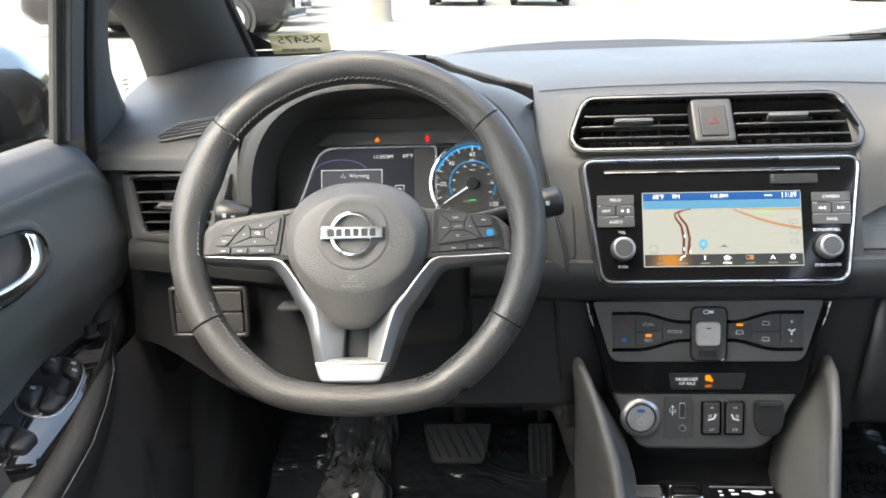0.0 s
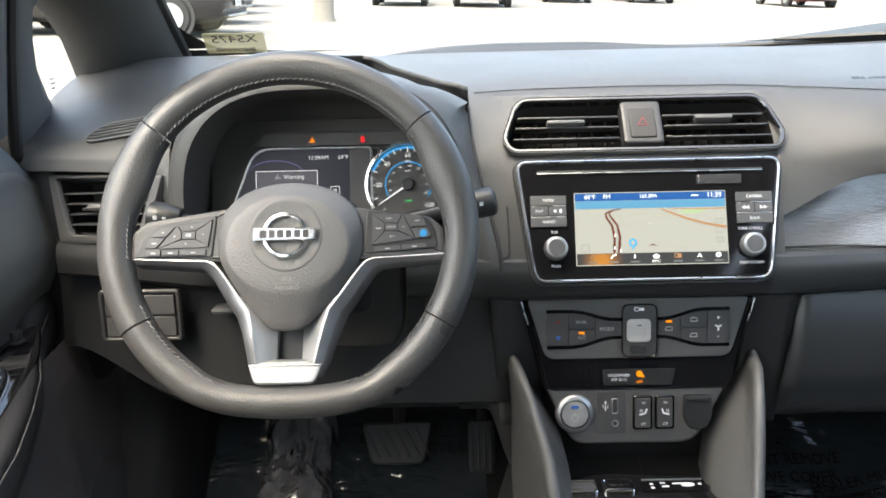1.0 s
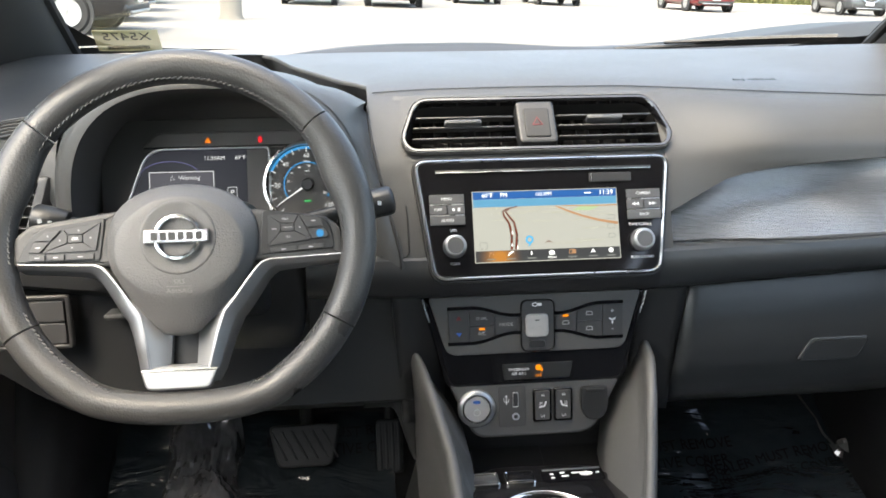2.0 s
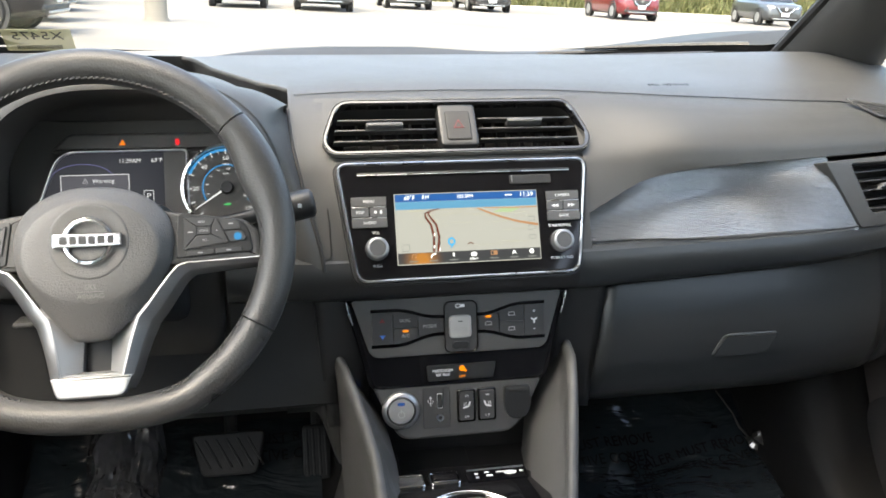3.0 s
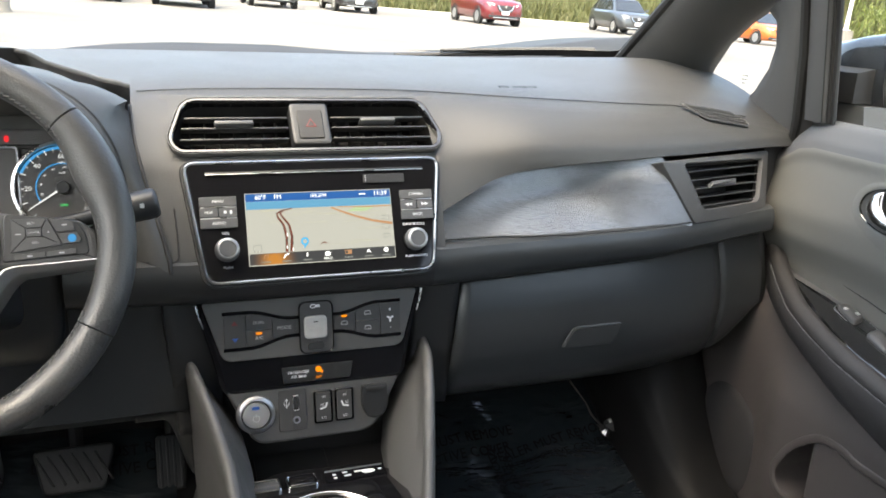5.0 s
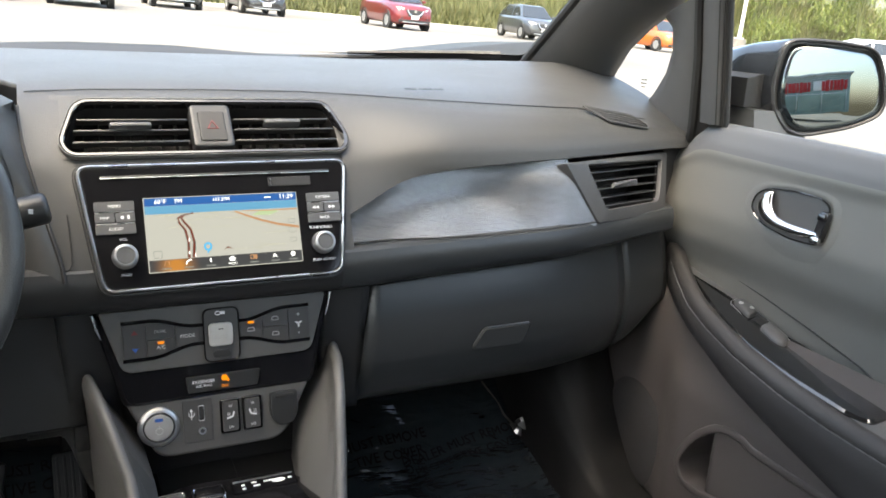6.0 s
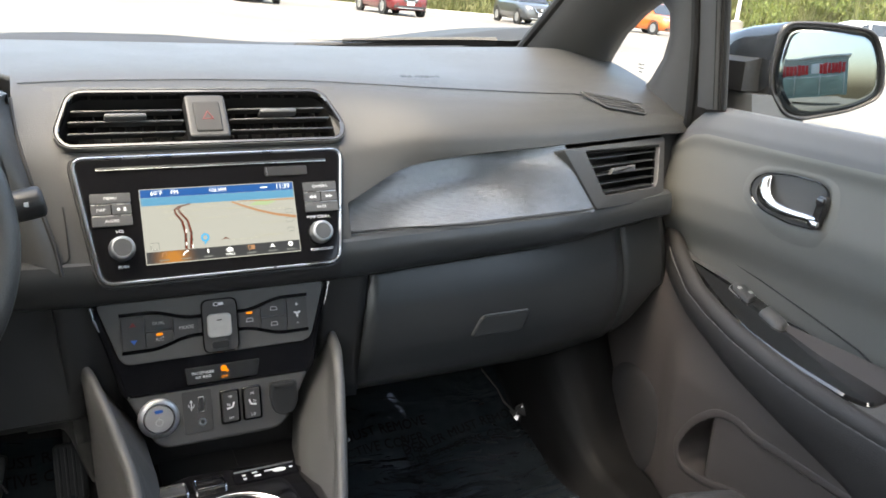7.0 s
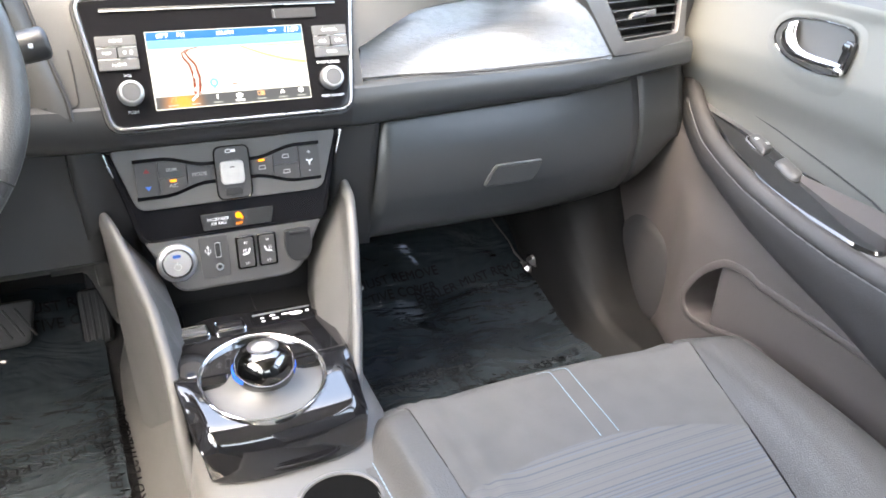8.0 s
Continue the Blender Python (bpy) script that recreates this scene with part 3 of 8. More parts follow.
# ---- infotainment unit ----
def glow(name, color, strength=1.0):
    m = material(name, color, 0.3, emit=strength, spec=0.25)
    m.node_tree.nodes["Principled BSDF"].inputs["Base Color"].default_value = (*(0.04 * c for c in color), 1)
    return m


IM = pose(0.001, 1.984, 0.8525, 66)
unit = thing("infotainment_unit", "gloss black car stereo with a lit map screen and two knobs", "car stereo")
BZ = rounded([(-0.131, -0.0685), (0.131, -0.0685), (0.1495, 0.0685), (-0.1495, 0.0685)], 0.015, 6)
part("chrome_surround", ring_plate(BZ, grown(BZ, -0.0028), 0.012, IM, -0.006, 0.0012), SATIN, unit, "thin bright satin chrome surround")
part("front_panel", plate(grown(BZ, -0.0022), 0.008, 0.002, IM, -0.004), PIANO, unit)
part("outer_gasket", ring_plate(grown(BZ, 0.004), BZ, 0.005, IM, -0.006, 0.0008), DARK, unit)
S0 = 0.0042
part("disc_slot", box(0.252, 0.0022, 0.003, 0.0005, IM @ flat(0.001, 0.0553, S0)), DARK, unit)
part("slot_lip", box(0.252, 0.0008, 0.0012, 0.0003, IM @ flat(0.001, 0.0536, S0 + 0.0012)), SATIN, unit)
part("card_lid", plate(rrect(0.05, 0.0105, 0.001), 0.0015, 0.0005, IM @ flat(0.078, 0.0438, S0)), DARK, unit)
part("card_mark", box(0.0018, 0.0095, 0.001, 0.0002, IM @ flat(0.0555, 0.0438, S0 + 0.001)), WHITE_INK, unit)
SCREEN_W, SCREEN_T, SCREEN_B = 0.0835, 0.0300, -0.0500
MAP_LAND = glow("map_land", (0.62, 0.63, 0.6), 0.108)
MAP_SKY = glow("map_sky", (0.17, 0.5, 0.82), 0.095)
MAP_BAR = glow("map_top_bar", (0.03, 0.16, 0.55), 0.1)
MAP_DOCK = glow("map_dock", (0.1, 0.105, 0.115), 0.075)
MAP_ROAD = glow("map_road_red", (0.3, 0.06, 0.03), 0.073)
MAP_ORANGE = glow("map_road_orange", (0.55, 0.3, 0.16), 0.12)
MAP_GREEN = glow("map_park", (0.45, 0.58, 0.36), 0.14)
MAP_FINE = glow("map_lane", (0.5, 0.5, 0.42), 0.14)
MAP_WHITE = glow("map_letters", (0.9, 0.93, 0.95), 0.26)
MAP_BLUE = glow("map_marker", (0.05, 0.4, 0.75), 0.16)
MAP_GREY = glow("map_key", (0.3, 0.32, 0.31), 0.12)
ORANGE = glow("orange_glow", (1.0, 0.28, 0.01), 0.16)
screen = part("screen", plate(rrect(2 * SCREEN_W + 0.002, SCREEN_T - SCREEN_B + 0.002, 0.001, 2, 0, (SCREEN_T + SCREEN_B) / 2), 0.0006, 0, IM @ flat(0, 0, S0)), MAP_LAND, unit, "lit navigation screen showing a pale street map")


def on_screen(name, pts, mat, lift=0.001):
    part(name, plate(pts, 0.0002, 0, IM @ flat(0, 0, S0 + lift)), mat, screen)


def bar(x0, x1, y0, y1):
    return [(x0, y0), (x1, y0), (x1, y1), (x0, y1)]


def ribbon(pts, w0, w1):
    left, right, k = [], [], len(pts)
    for i, (x, y) in enumerate(pts):
        a, b = Vector(pts[max(i - 1, 0)]), Vector(pts[min(i + 1, k - 1)])
        d = (b - a).normalized()
        w = (w0 + (w1 - w0) * i / (k - 1)) / 2
        left.append((x - d.y * w, y + d.x * w))
        right.append((x + d.y * w, y - d.x * w))
    return right + left[::-1]


on_screen("top_bar", bar(-SCREEN_W, SCREEN_W, 0.0215, SCREEN_T), MAP_BAR)
on_screen("horizon", bar(-SCREEN_W, SCREEN_W, 0.0125, 0.0213), MAP_SKY)
on_screen("dock", bar(-SCREEN_W, SCREEN_W, SCREEN_B, -0.0375), MAP_DOCK)
for i, off in enumerate((0.0, 0.010)):
    pts = [(-0.042 + 0.5 * off, -0.037), (-0.041 + 0.6 * off, -0.02), (-0.0435 + 0.6 * off, -0.006), (-0.049 + 0.55 * off, 0.002), (-0.05 + 0.35 * off, 0.007), (-0.044 + 0.2 * off, 0.0105), (-0.034 + 0.1 * off, 0.0122)]
    on_screen("main_road", ribbon(pts, 0.0026, 0.0012), MAP_ROAD, 0.0013)
    on_screen("road_edge", ribbon([(x - 0.0016, y) for x, y in pts], 0.0007, 0.0004), MAP_GREY, 0.0015)
on_screen("side_road", ribbon([(0.012, 0.0115), (0.022, 0.007), (0.04, 0.0), (0.06, -0.006), (SCREEN_W, -0.0105)], 0.0016, 0.003), MAP_ORANGE, 0.0013)
on_screen("side_road", ribbon([(0.02, 0.0119), (0.05, 0.0105), (SCREEN_W, 0.0108)], 0.0007, 0.0012), MAP_ORANGE, 0.0012)
on_screen("park", [(0.03, 0.006), (0.052, 0.0055), (0.062, 0.009), (0.058, 0.0105), (0.04, 0.0105)], MAP_GREEN, 0.0011)
rng = random.Random(4)
for i in range(26):
    y = 0.011 - 0.046 * rng.random() ** 1.6
    x = rng.uniform(-0.075, 0.055)
    on_screen("lane", ribbon([(x, y), (min(x + rng.uniform(0.01, 0.04), SCREEN_W), y + rng.uniform(-0.0015, 0.0015))], 0.0003 + 0.0004 * rng.random(), 0.0006), MAP_FINE, 0.0011)
part("marker", ring_plate(ellipse(0.0045, 0.0048, 20, -0.021, -0.0262), ellipse(0.0024, 0.0026, 20, -0.021, -0.0262), 0.0002, IM @ flat(0, 0, S0 + 0.0015), 0, 0.00005), MAP_BLUE, screen)
on_screen("marker", ribbon([(-0.0205, -0.0305), (-0.022, -0.0335)], 0.002, 0.0012), MAP_BLUE, 0.0015)
for x, y in ((-0.0405, -0.0175), (-0.0408, -0.0235), (-0.0415, -0.0315), (-0.0345, -0.0205), (-0.0348, -0.0275), (-0.0352, -0.0345)):
    on_screen("lane_dash", ribbon([(x + 0.0003, y + 0.0016), (x, y - 0.0016)], 0.0011, 0.0013), MAP_WHITE if y < -0.03 or -0.0195 < y else MAP_DOCK, 0.0016)
on_screen("cursor", [(-0.004, -0.0305), (0.001, -0.0275), (0.006, -0.0305), (0.001, -0.0292)], MAP_ROAD, 0.0015)
for x, y, w, h in ((-0.074, -0.0315, 0.009, 0.008), (0.0755, -0.003, 0.009, 0.005), (0.0755, -0.0135, 0.009, 0.006), (0.0755, -0.0245, 0.008, 0.005)):
    on_screen("map_key", [(x + px, y + py) for px, py in rrect(w, h, 0.0015, 2)], MAP_GREY, 0.0012)
    on_screen("map_key_face", [(x + px, y + py) for px, py in rrect(w - 0.0012, h - 0.0012, 0.001, 2)], MAP_LAND, 0.0014)
SW = lambda x, y: IM @ flat(x, y, S0 + 0.0016)  # noqa: E731
words("reading", "60°F", 0.0068, SW(-0.067, 0.0258), MAP_WHITE, screen, 0.0001)
words("reading", "FM", 0.0066, SW(-0.048, 0.0258), MAP_WHITE, screen, 0.0001)
words("reading", "103.3FM", 0.0056, SW(-0.002, 0.0258), MAP_WHITE, screen, 0.0001)
words("clock", "11:39", 0.0076, SW(0.0715, 0.0258), MAP_WHITE, screen, 0.0001)
on_screen("signal", bar(0.046, 0.054, 0.0252, 0.0264), MAP_WHITE, 0.0014)
ORANGE_REFLECTION = glow("orange_reflection", (0.1, 0.105, 0.115), 0.075)


def tile_nodes(m, centre, reach):
    """An orange reflection painted into the dock as a glow that fades outward from its middle."""
    nt = m.node_tree
    b = nt.nodes["Principled BSDF"]
    tc, mp, gr = nt.nodes.new("ShaderNodeTexCoord"), nt.nodes.new("ShaderNodeMapping"), nt.nodes.new("ShaderNodeTexGradient")
    mp.vector_type = "TEXTURE"
    mp.inputs["Location"].default_value = centre
    mp.inputs["Scale"].default_value = (reach, reach, reach)
    gr.gradient_type = "QUADRATIC_SPHERE"
    ramp = nt.nodes.new("ShaderNodeValToRGB")
    ramp.color_ramp.elements[0].color, ramp.color_ramp.elements[1].color = (0.1, 0.105, 0.115, 1), (1.0, 0.42, 0.08, 1)
    ramp.color_ramp.elements[1].position = 0.6
    nt.links.new(tc.outputs["Object"], mp.inputs[0])
    nt.links.new(mp.outputs[0], gr.inputs[0])
    nt.links.new(gr.outputs["Fac"], ramp.inputs[0])
    nt.links.new(ramp.outputs[0], b.inputs["Emission Color"])


tile_nodes(ORANGE_REFLECTION, IM @ Vector((-0.056, -0.046, S0)), 0.028)
on_screen("orange_reflection", bar(-SCREEN_W, -0.026, SCREEN_B, -0.0377), ORANGE_REFLECTION, 0.0011)
for i, x in enumerate((-0.066, -0.043, -0.0195, 0.004, 0.028, 0.052, 0.073)):
    c = MAP_ORANGE if i in (0, 4) else MAP_WHITE
    if i == 2:
        on_screen("icon", bar(x - 0.0008, x + 0.0008, -0.0435, -0.0393), c, 0.0014)
    elif i == 3:
        on_screen("icon", [(x - 0.0045, -0.0415), (x + 0.0045, -0.0415), (x, -0.0388)], c, 0.0014)
        on_screen("icon", bar(x - 0.003, x + 0.003, -0.044, -0.0417), c, 0.0014)
    elif i == 5:
        on_screen("icon", [(x - 0.003, -0.0438), (x, -0.0425), (x + 0.003, -0.0438), (x, -0.0388)], c, 0.0014)
    elif i == 0:
        on_screen("icon", ribbon([(x - 0.002, -0.0436), (x - 0.001, -0.0395), (x + 0.003, -0.0392), (x + 0.0025, -0.043)], 0.001, 0.001), c, 0.0014)
    elif i == 1:
        on_screen("icon", ribbon([(x + 0.003, -0.039), (x - 0.001, -0.0405), (x - 0.003, -0.0438)], 0.0016, 0.0016), c, 0.0014)
    elif i == 4:
        on_screen("icon", rrect(0.008, 0.005, 0.0008, 2, x, -0.0413), c, 0.0014)
        on_screen("icon", rrect(0.0025, 0.003, 0.0004, 2, x - 0.002, -0.0413), MAP_DOCK, 0.0016)
    else:
        on_screen("icon", ellipse(0.0028, 0.0028, 12, x, -0.0413), c, 0.0014)
        on_screen("icon", ellipse(0.0012, 0.0012, 8, x, -0.0413), MAP_DOCK, 0.0016)
    if i == 3:
        words("icon_word", "MENU", 0.0036, SW(x, -0.0472), MAP_WHITE, screen, 0.0001)
    else:
        on_screen("icon_word", bar(x - 0.005, x + 0.005, -0.0479, -0.0466), MAP_GREY, 0.0014)


def keycap(x, y, w, h, text, size=0.0046, parent=unit, frame=IM, base=S0, mat=GREYBTN, ink=WHITE_INK):
    b = part("button", plate(rrect(w, h, 0.0012), 0.0022, 0.0006, frame @ flat(x, y, base)), mat, parent)
    if text:
        words("legend", text, size, frame @ flat(x, y, base + 0.0023), ink, b, 0.0001)
    return b


for x, rows in ((-0.1135, ("MENU", None, "AUDIO")), (0.1155, ("CAMERA", None, "BACK"))):
    for i, text in enumerate(rows):
        y = 0.0232 - 0.0122 * i
        if text:
            keycap(x, y, 0.04, 0.0105, text)
        else:
            for k in (-1, 1):
                b = keycap(x + k * 0.0102, y, 0.0194, 0.0105, "MAP" if x < 0 and k < 0 else None)
                if x > 0:
                    for j in (0, 1):
                        part("symbol", plate([(-0.0022, 0), (0.0022, 0.002), (0.0022, -0.002)][::k], 0.0002, 0, IM @ flat(x + k * 0.0102 + (j - 0.5) * 0.0042, y, S0 + 0.0023, 0 if k < 0 else 180)), WHITE_INK, b)
                elif k > 0:
                    part("symbol", plate(ellipse(0.0017, 0.0017, 10, -0.003), 0.0002, 0, IM @ flat(x + k * 0.0102, y, S0 + 0.0023)), WHITE_INK, b)
                    part("symbol", plate(bar(0.002, 0.0045, -0.002, 0.002), 0.0002, 0, IM @ flat(x + k * 0.0102, y, S0 + 0.0023)), WHITE_INK, b)
# Bright satin strips stand in for light on the edges between keys.
for x in (-0.1135, 0.1155):
    for y in (0.0171, 0.0049):
        part("lit_key_edge", box(0.039, 0.0007, 0.0014, 0.0002, IM @ flat(x, y, S0 + 0.0009)), SATIN, unit)
for x, top, low in ((-0.107, "VOL", "PUSH"), (0.110, "TUNE·SCROLL", "PUSH SOUND")):
    k = part("knob", lathe([(0.0, 0.0), (0.0135, 0.0), (0.0135, 0.002), (0.0122, 0.003), (0.0118, 0.0115)], 40, IM @ flat(x, -0.031, S0)), HARD, unit, "round knob with a satin silver ring")
    part("ring", lathe([(0.0134, 0.0035), (0.0126, 0.0105), (0.0117, 0.013), (0.0102, 0.0139), (0.0094, 0.0138), (0.0091, 0.0132)], 48, IM @ flat(x, -0.031, S0)), STEEL, k)
    part("cap", lathe([(0.0092, 0.013), (0.0088, 0.0135), (0.0, 0.0136)], 40, IM @ flat(x, -0.031, S0)), GREYBTN, k)
    words("legend", top, 0.0044, IM @ flat(x, -0.0125, S0), WHITE_INK, unit, 0.0001)
    words("legend", low, 0.0044, IM @ flat(x, -0.0505, S0), WHITE_INK, unit, 0.0001)

# ---- climate panel ----
CM = pose(-0.009, 1.972, 0.727, 78)
clim = thing("climate_panel", "dark grey climate control panel in a gloss black housing", "control panel")
HS = rounded([(-0.108, -0.077), (0.108, -0.077), (0.118, -0.03), (0.136, 0.036), (-0.136, 0.036), (-0.118, -0.03)], [0.014, 0.014, 0.02, 0.008, 0.008, 0.02], 4)
part("housing", plate(HS, 0.02, 0.006, CM, -0.02), PIANO, clim)
FS = rounded([(-0.106, -0.035), (0.106, -0.035), (0.127, 0.0345), (-0.127, 0.0345)], [0.012, 0.012, 0.005, 0.005], 5)
part("face", plate(FS, 0.0025, 0.0012, CM), PANEL, clim)
for s in (-1, 1):
    part("edge_trim", tube([(CM @ Vector((s * x, y, 0.002))) for x, y in ((0.1335, 0.033), (0.1305, 0.02), (0.126, 0.006))], [0.002, 0.0014, 0.0005], 8), SATIN, clim)


def waist(x, k=1.0):
    return 0.0105 + 0.0105 * ease(abs(x), 0.028, 0.075) * k


TOPS = [(-0.105 + 0.0105 * i) for i in range(21)]
for s in (-1, 1):
    part("groove", put(loft([[(x, s * waist(x) - 0.002, 0.0024), (x, s * waist(x) + 0.002, 0.0024), (x, s * waist(x) + 0.002, 0.0031), (x, s * waist(x) - 0.002, 0.0031)] for x in TOPS]), CM), PIANO, clim)
FACE0 = 0.0026


def wing_key(x0, x1, lo, hi):
    """A key of the bow-tie row, between heights given as shares of the waist."""
    pts = [(x0 + (x1 - x0) * i / 4) for i in range(5)]
    outline = [(x, lo * (waist(x) - 0.0024)) for x in pts] + [(x, hi * (waist(x) - 0.0024)) for x in reversed(pts)]
    return plate(outline, 0.0022, 0.0005, CM @ flat(0, 0, FACE0))


for x0, x1, lo, hi in ((-0.104, -0.0805, -1, 1), (-0.0795, -0.0505, 0.03, 1), (-0.0795, -0.0505, -1, -0.03), (-0.0495, -0.0225, -1, 1),
                       (0.0225, 0.0475, -1, 1), (0.0485, 0.0785, 0.03, 1), (0.0485, 0.0785, -1, -0.03), (0.0795, 0.104, -1, 1)):
    part("button", wing_key(x0, x1, lo, hi), BUTTON, clim)
CI = FACE0 + 0.0024
words("legend", "MODE", 0.0058, CM @ flat(-0.036, 0, CI), GREY_INK, clim, 0.0001)
words("legend", "A/C", 0.0058, CM @ flat(-0.065, -0.0095, CI), GREY_INK, clim, 0.0001)
words("legend", "DUAL", 0.005, CM @ flat(-0.065, 0.0085, CI), GREY_INK, clim, 0.0001)
for x, y in ((-0.065, -0.004), (0.035, 0.0075)):
    part("indicator", plate(rrect(0.007, 0.0024, 0.0006), 0.0003, 0, CM @ flat(x, y, CI)), ORANGE, clim, "lit orange indicator")
part("symbol", plate([(-0.0035, -0.002), (0.0035, -0.002), (0, 0.003)], 0.0003, 0, CM @ flat(-0.092, 0.0095, CI)), RED_INK, clim)
part("symbol", plate([(-0.0035, 0.002), (0, -0.003), (0.0035, 0.002)], 0.0003, 0, CM @ flat(-0.092, -0.0095, CI)), material("blue_print", (0.03, 0.12, 0.45), 0.5), clim)
for x, y, w in ((0.0635, 0.009, 0.009), (0.0635, -0.009, 0.009), (0.035, -0.001, 0.009)):
    part("symbol", ring_plate(rounded([(-w / 2, -0.0022), (w / 2, -0.0022), (w / 2.6, 0.0026), (-w / 2.6, 0.0026)], 0.001, 2), grown(rounded([(-w / 2, -0.0022), (w / 2, -0.0022), (w / 2.6, 0.0026), (-w / 2.6, 0.0026)], 0.001, 2), -0.0008), 0.0002, CM @ flat(x, y, CI), 0, 0.00005), GREY_INK, clim)
for y, text in ((0.0105, "+"), (-0.0105, "-")):
    words("legend", text, 0.008, CM @ flat(0.0915, y, CI), WHITE_INK, clim, 0.0001)
for i in range(3):
    part("symbol", plate(ellipse(0.0026, 0.0012, 10, 0.0022), 0.0002, 0, CM @ flat(0.0915, 0, CI, 120 * i + 30)), WHITE_INK, clim)
part("centre_pillar", plate(rrect(0.039, 0.0605, 0.009, 5), 0.0035, 0.0012, CM @ flat(0.0012, -0.0025, FACE0)), BUTTON, clim)
part("rim", ring_plate(rrect(0.0405, 0.062, 0.009, 5), rrect(0.038, 0.0595, 0.008, 5), 0.0042, CM @ flat(0.0012, -0.0025, FACE0), 0, 0.0005), PIANO, clim)
SILVER_BTN = material("silver_button", (0.5, 0.5, 0.49), 0.36, 0.55, vary=0.05, vary_size=60)
auto = part("auto_button", plate(rrect(0.027, 0.027, 0.006, 5), 0.004, 0.0016, CM @ flat(0, -0.002, FACE0 + 0.003)), SILVER_BTN, clim, "silver AUTO button")
words("legend", "AUTO", 0.0058, CM @ flat(0, -0.005, FACE0 + 0.0071), GREY_INK, auto, 0.0001)
part("slit", box(0.0055, 0.0012, 0.0004, 0.0001, CM @ flat(0, 0.0045, FACE0 + 0.0071)), DARK, auto)
part("button", plate(rrect(0.02, 0.009, 0.004, 4), 0.002, 0.0008, CM @ flat(0, -0.0245, FACE0 + 0.0035)), HARD, clim)
part("symbol", ring_plate(ellipse(0.0035, 0.0025, 14), ellipse(0.0025, 0.0016, 14), 0.0003, CM @ flat(-0.002, 0.0225, FACE0 + 0.0036), 0, 0.00005), WHITE_INK, clim)
part("symbol", plate(bar(0.001, 0.006, -0.0016, 0.0016), 0.0003, 0, CM @ flat(0, 0.0225, FACE0 + 0.0036)), WHITE_INK, clim)
# airbag lamp in the chin
lampf = rounded([(-0.042, -0.0095), (0.037, -0.0095), (0.041, 0.0095), (-0.044, 0.0095)], 0.002, 3)
lp = part("airbag_lamp", plate(lampf, 0.003, 0.001, CM @ flat(0.003, -0.058, -0.001)), HARD, clim)
words("legend", "PASSENGER", 0.0048, CM @ flat(-0.0215, -0.0553, 0.0022), WHITE_INK, lp, 0.0001)
words("legend", "AIR BAG", 0.0048, CM @ flat(-0.0215, -0.0603, 0.0022), WHITE_INK, lp, 0.0001)
part("indicator", plate(ellipse(0.0036, 0.0036, 12, 0, 0.0015), 0.0003, 0, CM @ flat(0.002, -0.0552, 0.0021)), ORANGE, lp)
part("indicator", plate(ribbon([(-0.002, 0.003), (0.002, -0.0005), (0.005, -0.003)], 0.003, 0.003), 0.0003, 0, CM @ flat(0.002, -0.0545, 0.0023)), ORANGE, lp)
words("legend", "OFF", 0.0044, CM @ flat(0.002, -0.0635, 0.0022), ORANGE, lp, 0.0001)

# ---- lower switch panel ----
PM = pose(-0.010, 1.952, 0.628, 78)
low = thing("lower_switch_panel", "dark grey panel with start button, sockets and seat heater switches", "control panel")
LS = rounded([(-0.074, -0.037), (0.07, -0.037), (0.106, 0.034), (-0.106, 0.034)], [0.016, 0.02, 0.004, 0.004], 5)
part("face", plate(LS, 0.008, 0.004, PM, -0.008), PANEL, low)
pw = part("start_button", lathe([(0.0, 0), (0.0225, 0.0), (0.0225, 0.003), (0.0215, 0.0042), (0.018, 0.0065), (0.0172, 0.0065), (0.017, 0.003)], 44, PM @ flat(-0.072, 0.001, 0)), STEEL, low, "round start button in a satin silver ring")
part("cap", lathe([(0.0155, 0.002), (0.0155, 0.0052), (0.0148, 0.0058), (0.0146, 0.0058), (0.0, 0.0058)], 44, PM @ flat(-0.072, 0.001, 0)), material("start_cap", (0.28, 0.28, 0.28), 0.4, 0.3, vary=0.05, vary_size=60), pw)
part("groove", lathe([(0.0174, 0.0012), (0.0150, 0.0012)], 40, PM @ flat(-0.072, 0.001, 0)), RUBBER, pw)
part("lamp", plate(rrect(0.009, 0.0035, 0.0016, 3), 0.0006, 0.0002, PM @ flat(-0.072, 0.0095, 0.0056)), glow("blue_glow", (0.03, 0.16, 0.7), 0.06), pw, "small blue lamp")
part("symbol", ring_plate(ellipse(0.0042, 0.0042, 20), ellipse(0.0034, 0.0034, 20), 0.0003, PM @ flat(-0.072, -0.003, 0.0058), 0, 0.00005), GREY_INK, pw)
part("symbol", box(0.0008, 0.0045, 0.0004, 0.0001, PM @ flat(-0.072, 0.001, 0.0061)), GREY_INK, pw)
usb = part("socket_plate", plate(rrect(0.033, 0.05, 0.003), 0.0015, 0.0006, PM @ flat(-0.029, 0.001, 0)), BUTTON, low)
part("usb_slot", plate(rrect(0.0055, 0.0165, 0.001, 2, 0.004, 0.009), 0.001, 0.0003, PM @ flat(-0.029, 0, 0.0012)), RUBBER, usb)
part("slot_rim", ring_plate(rrect(0.0068, 0.018, 0.001, 2, 0.004, 0.009), rrect(0.0055, 0.0165, 0.001, 2, 0.004, 0.009), 0.0012, PM @ flat(-0.029, 0, 0.0012), 0, 0.0002), SATIN, usb)
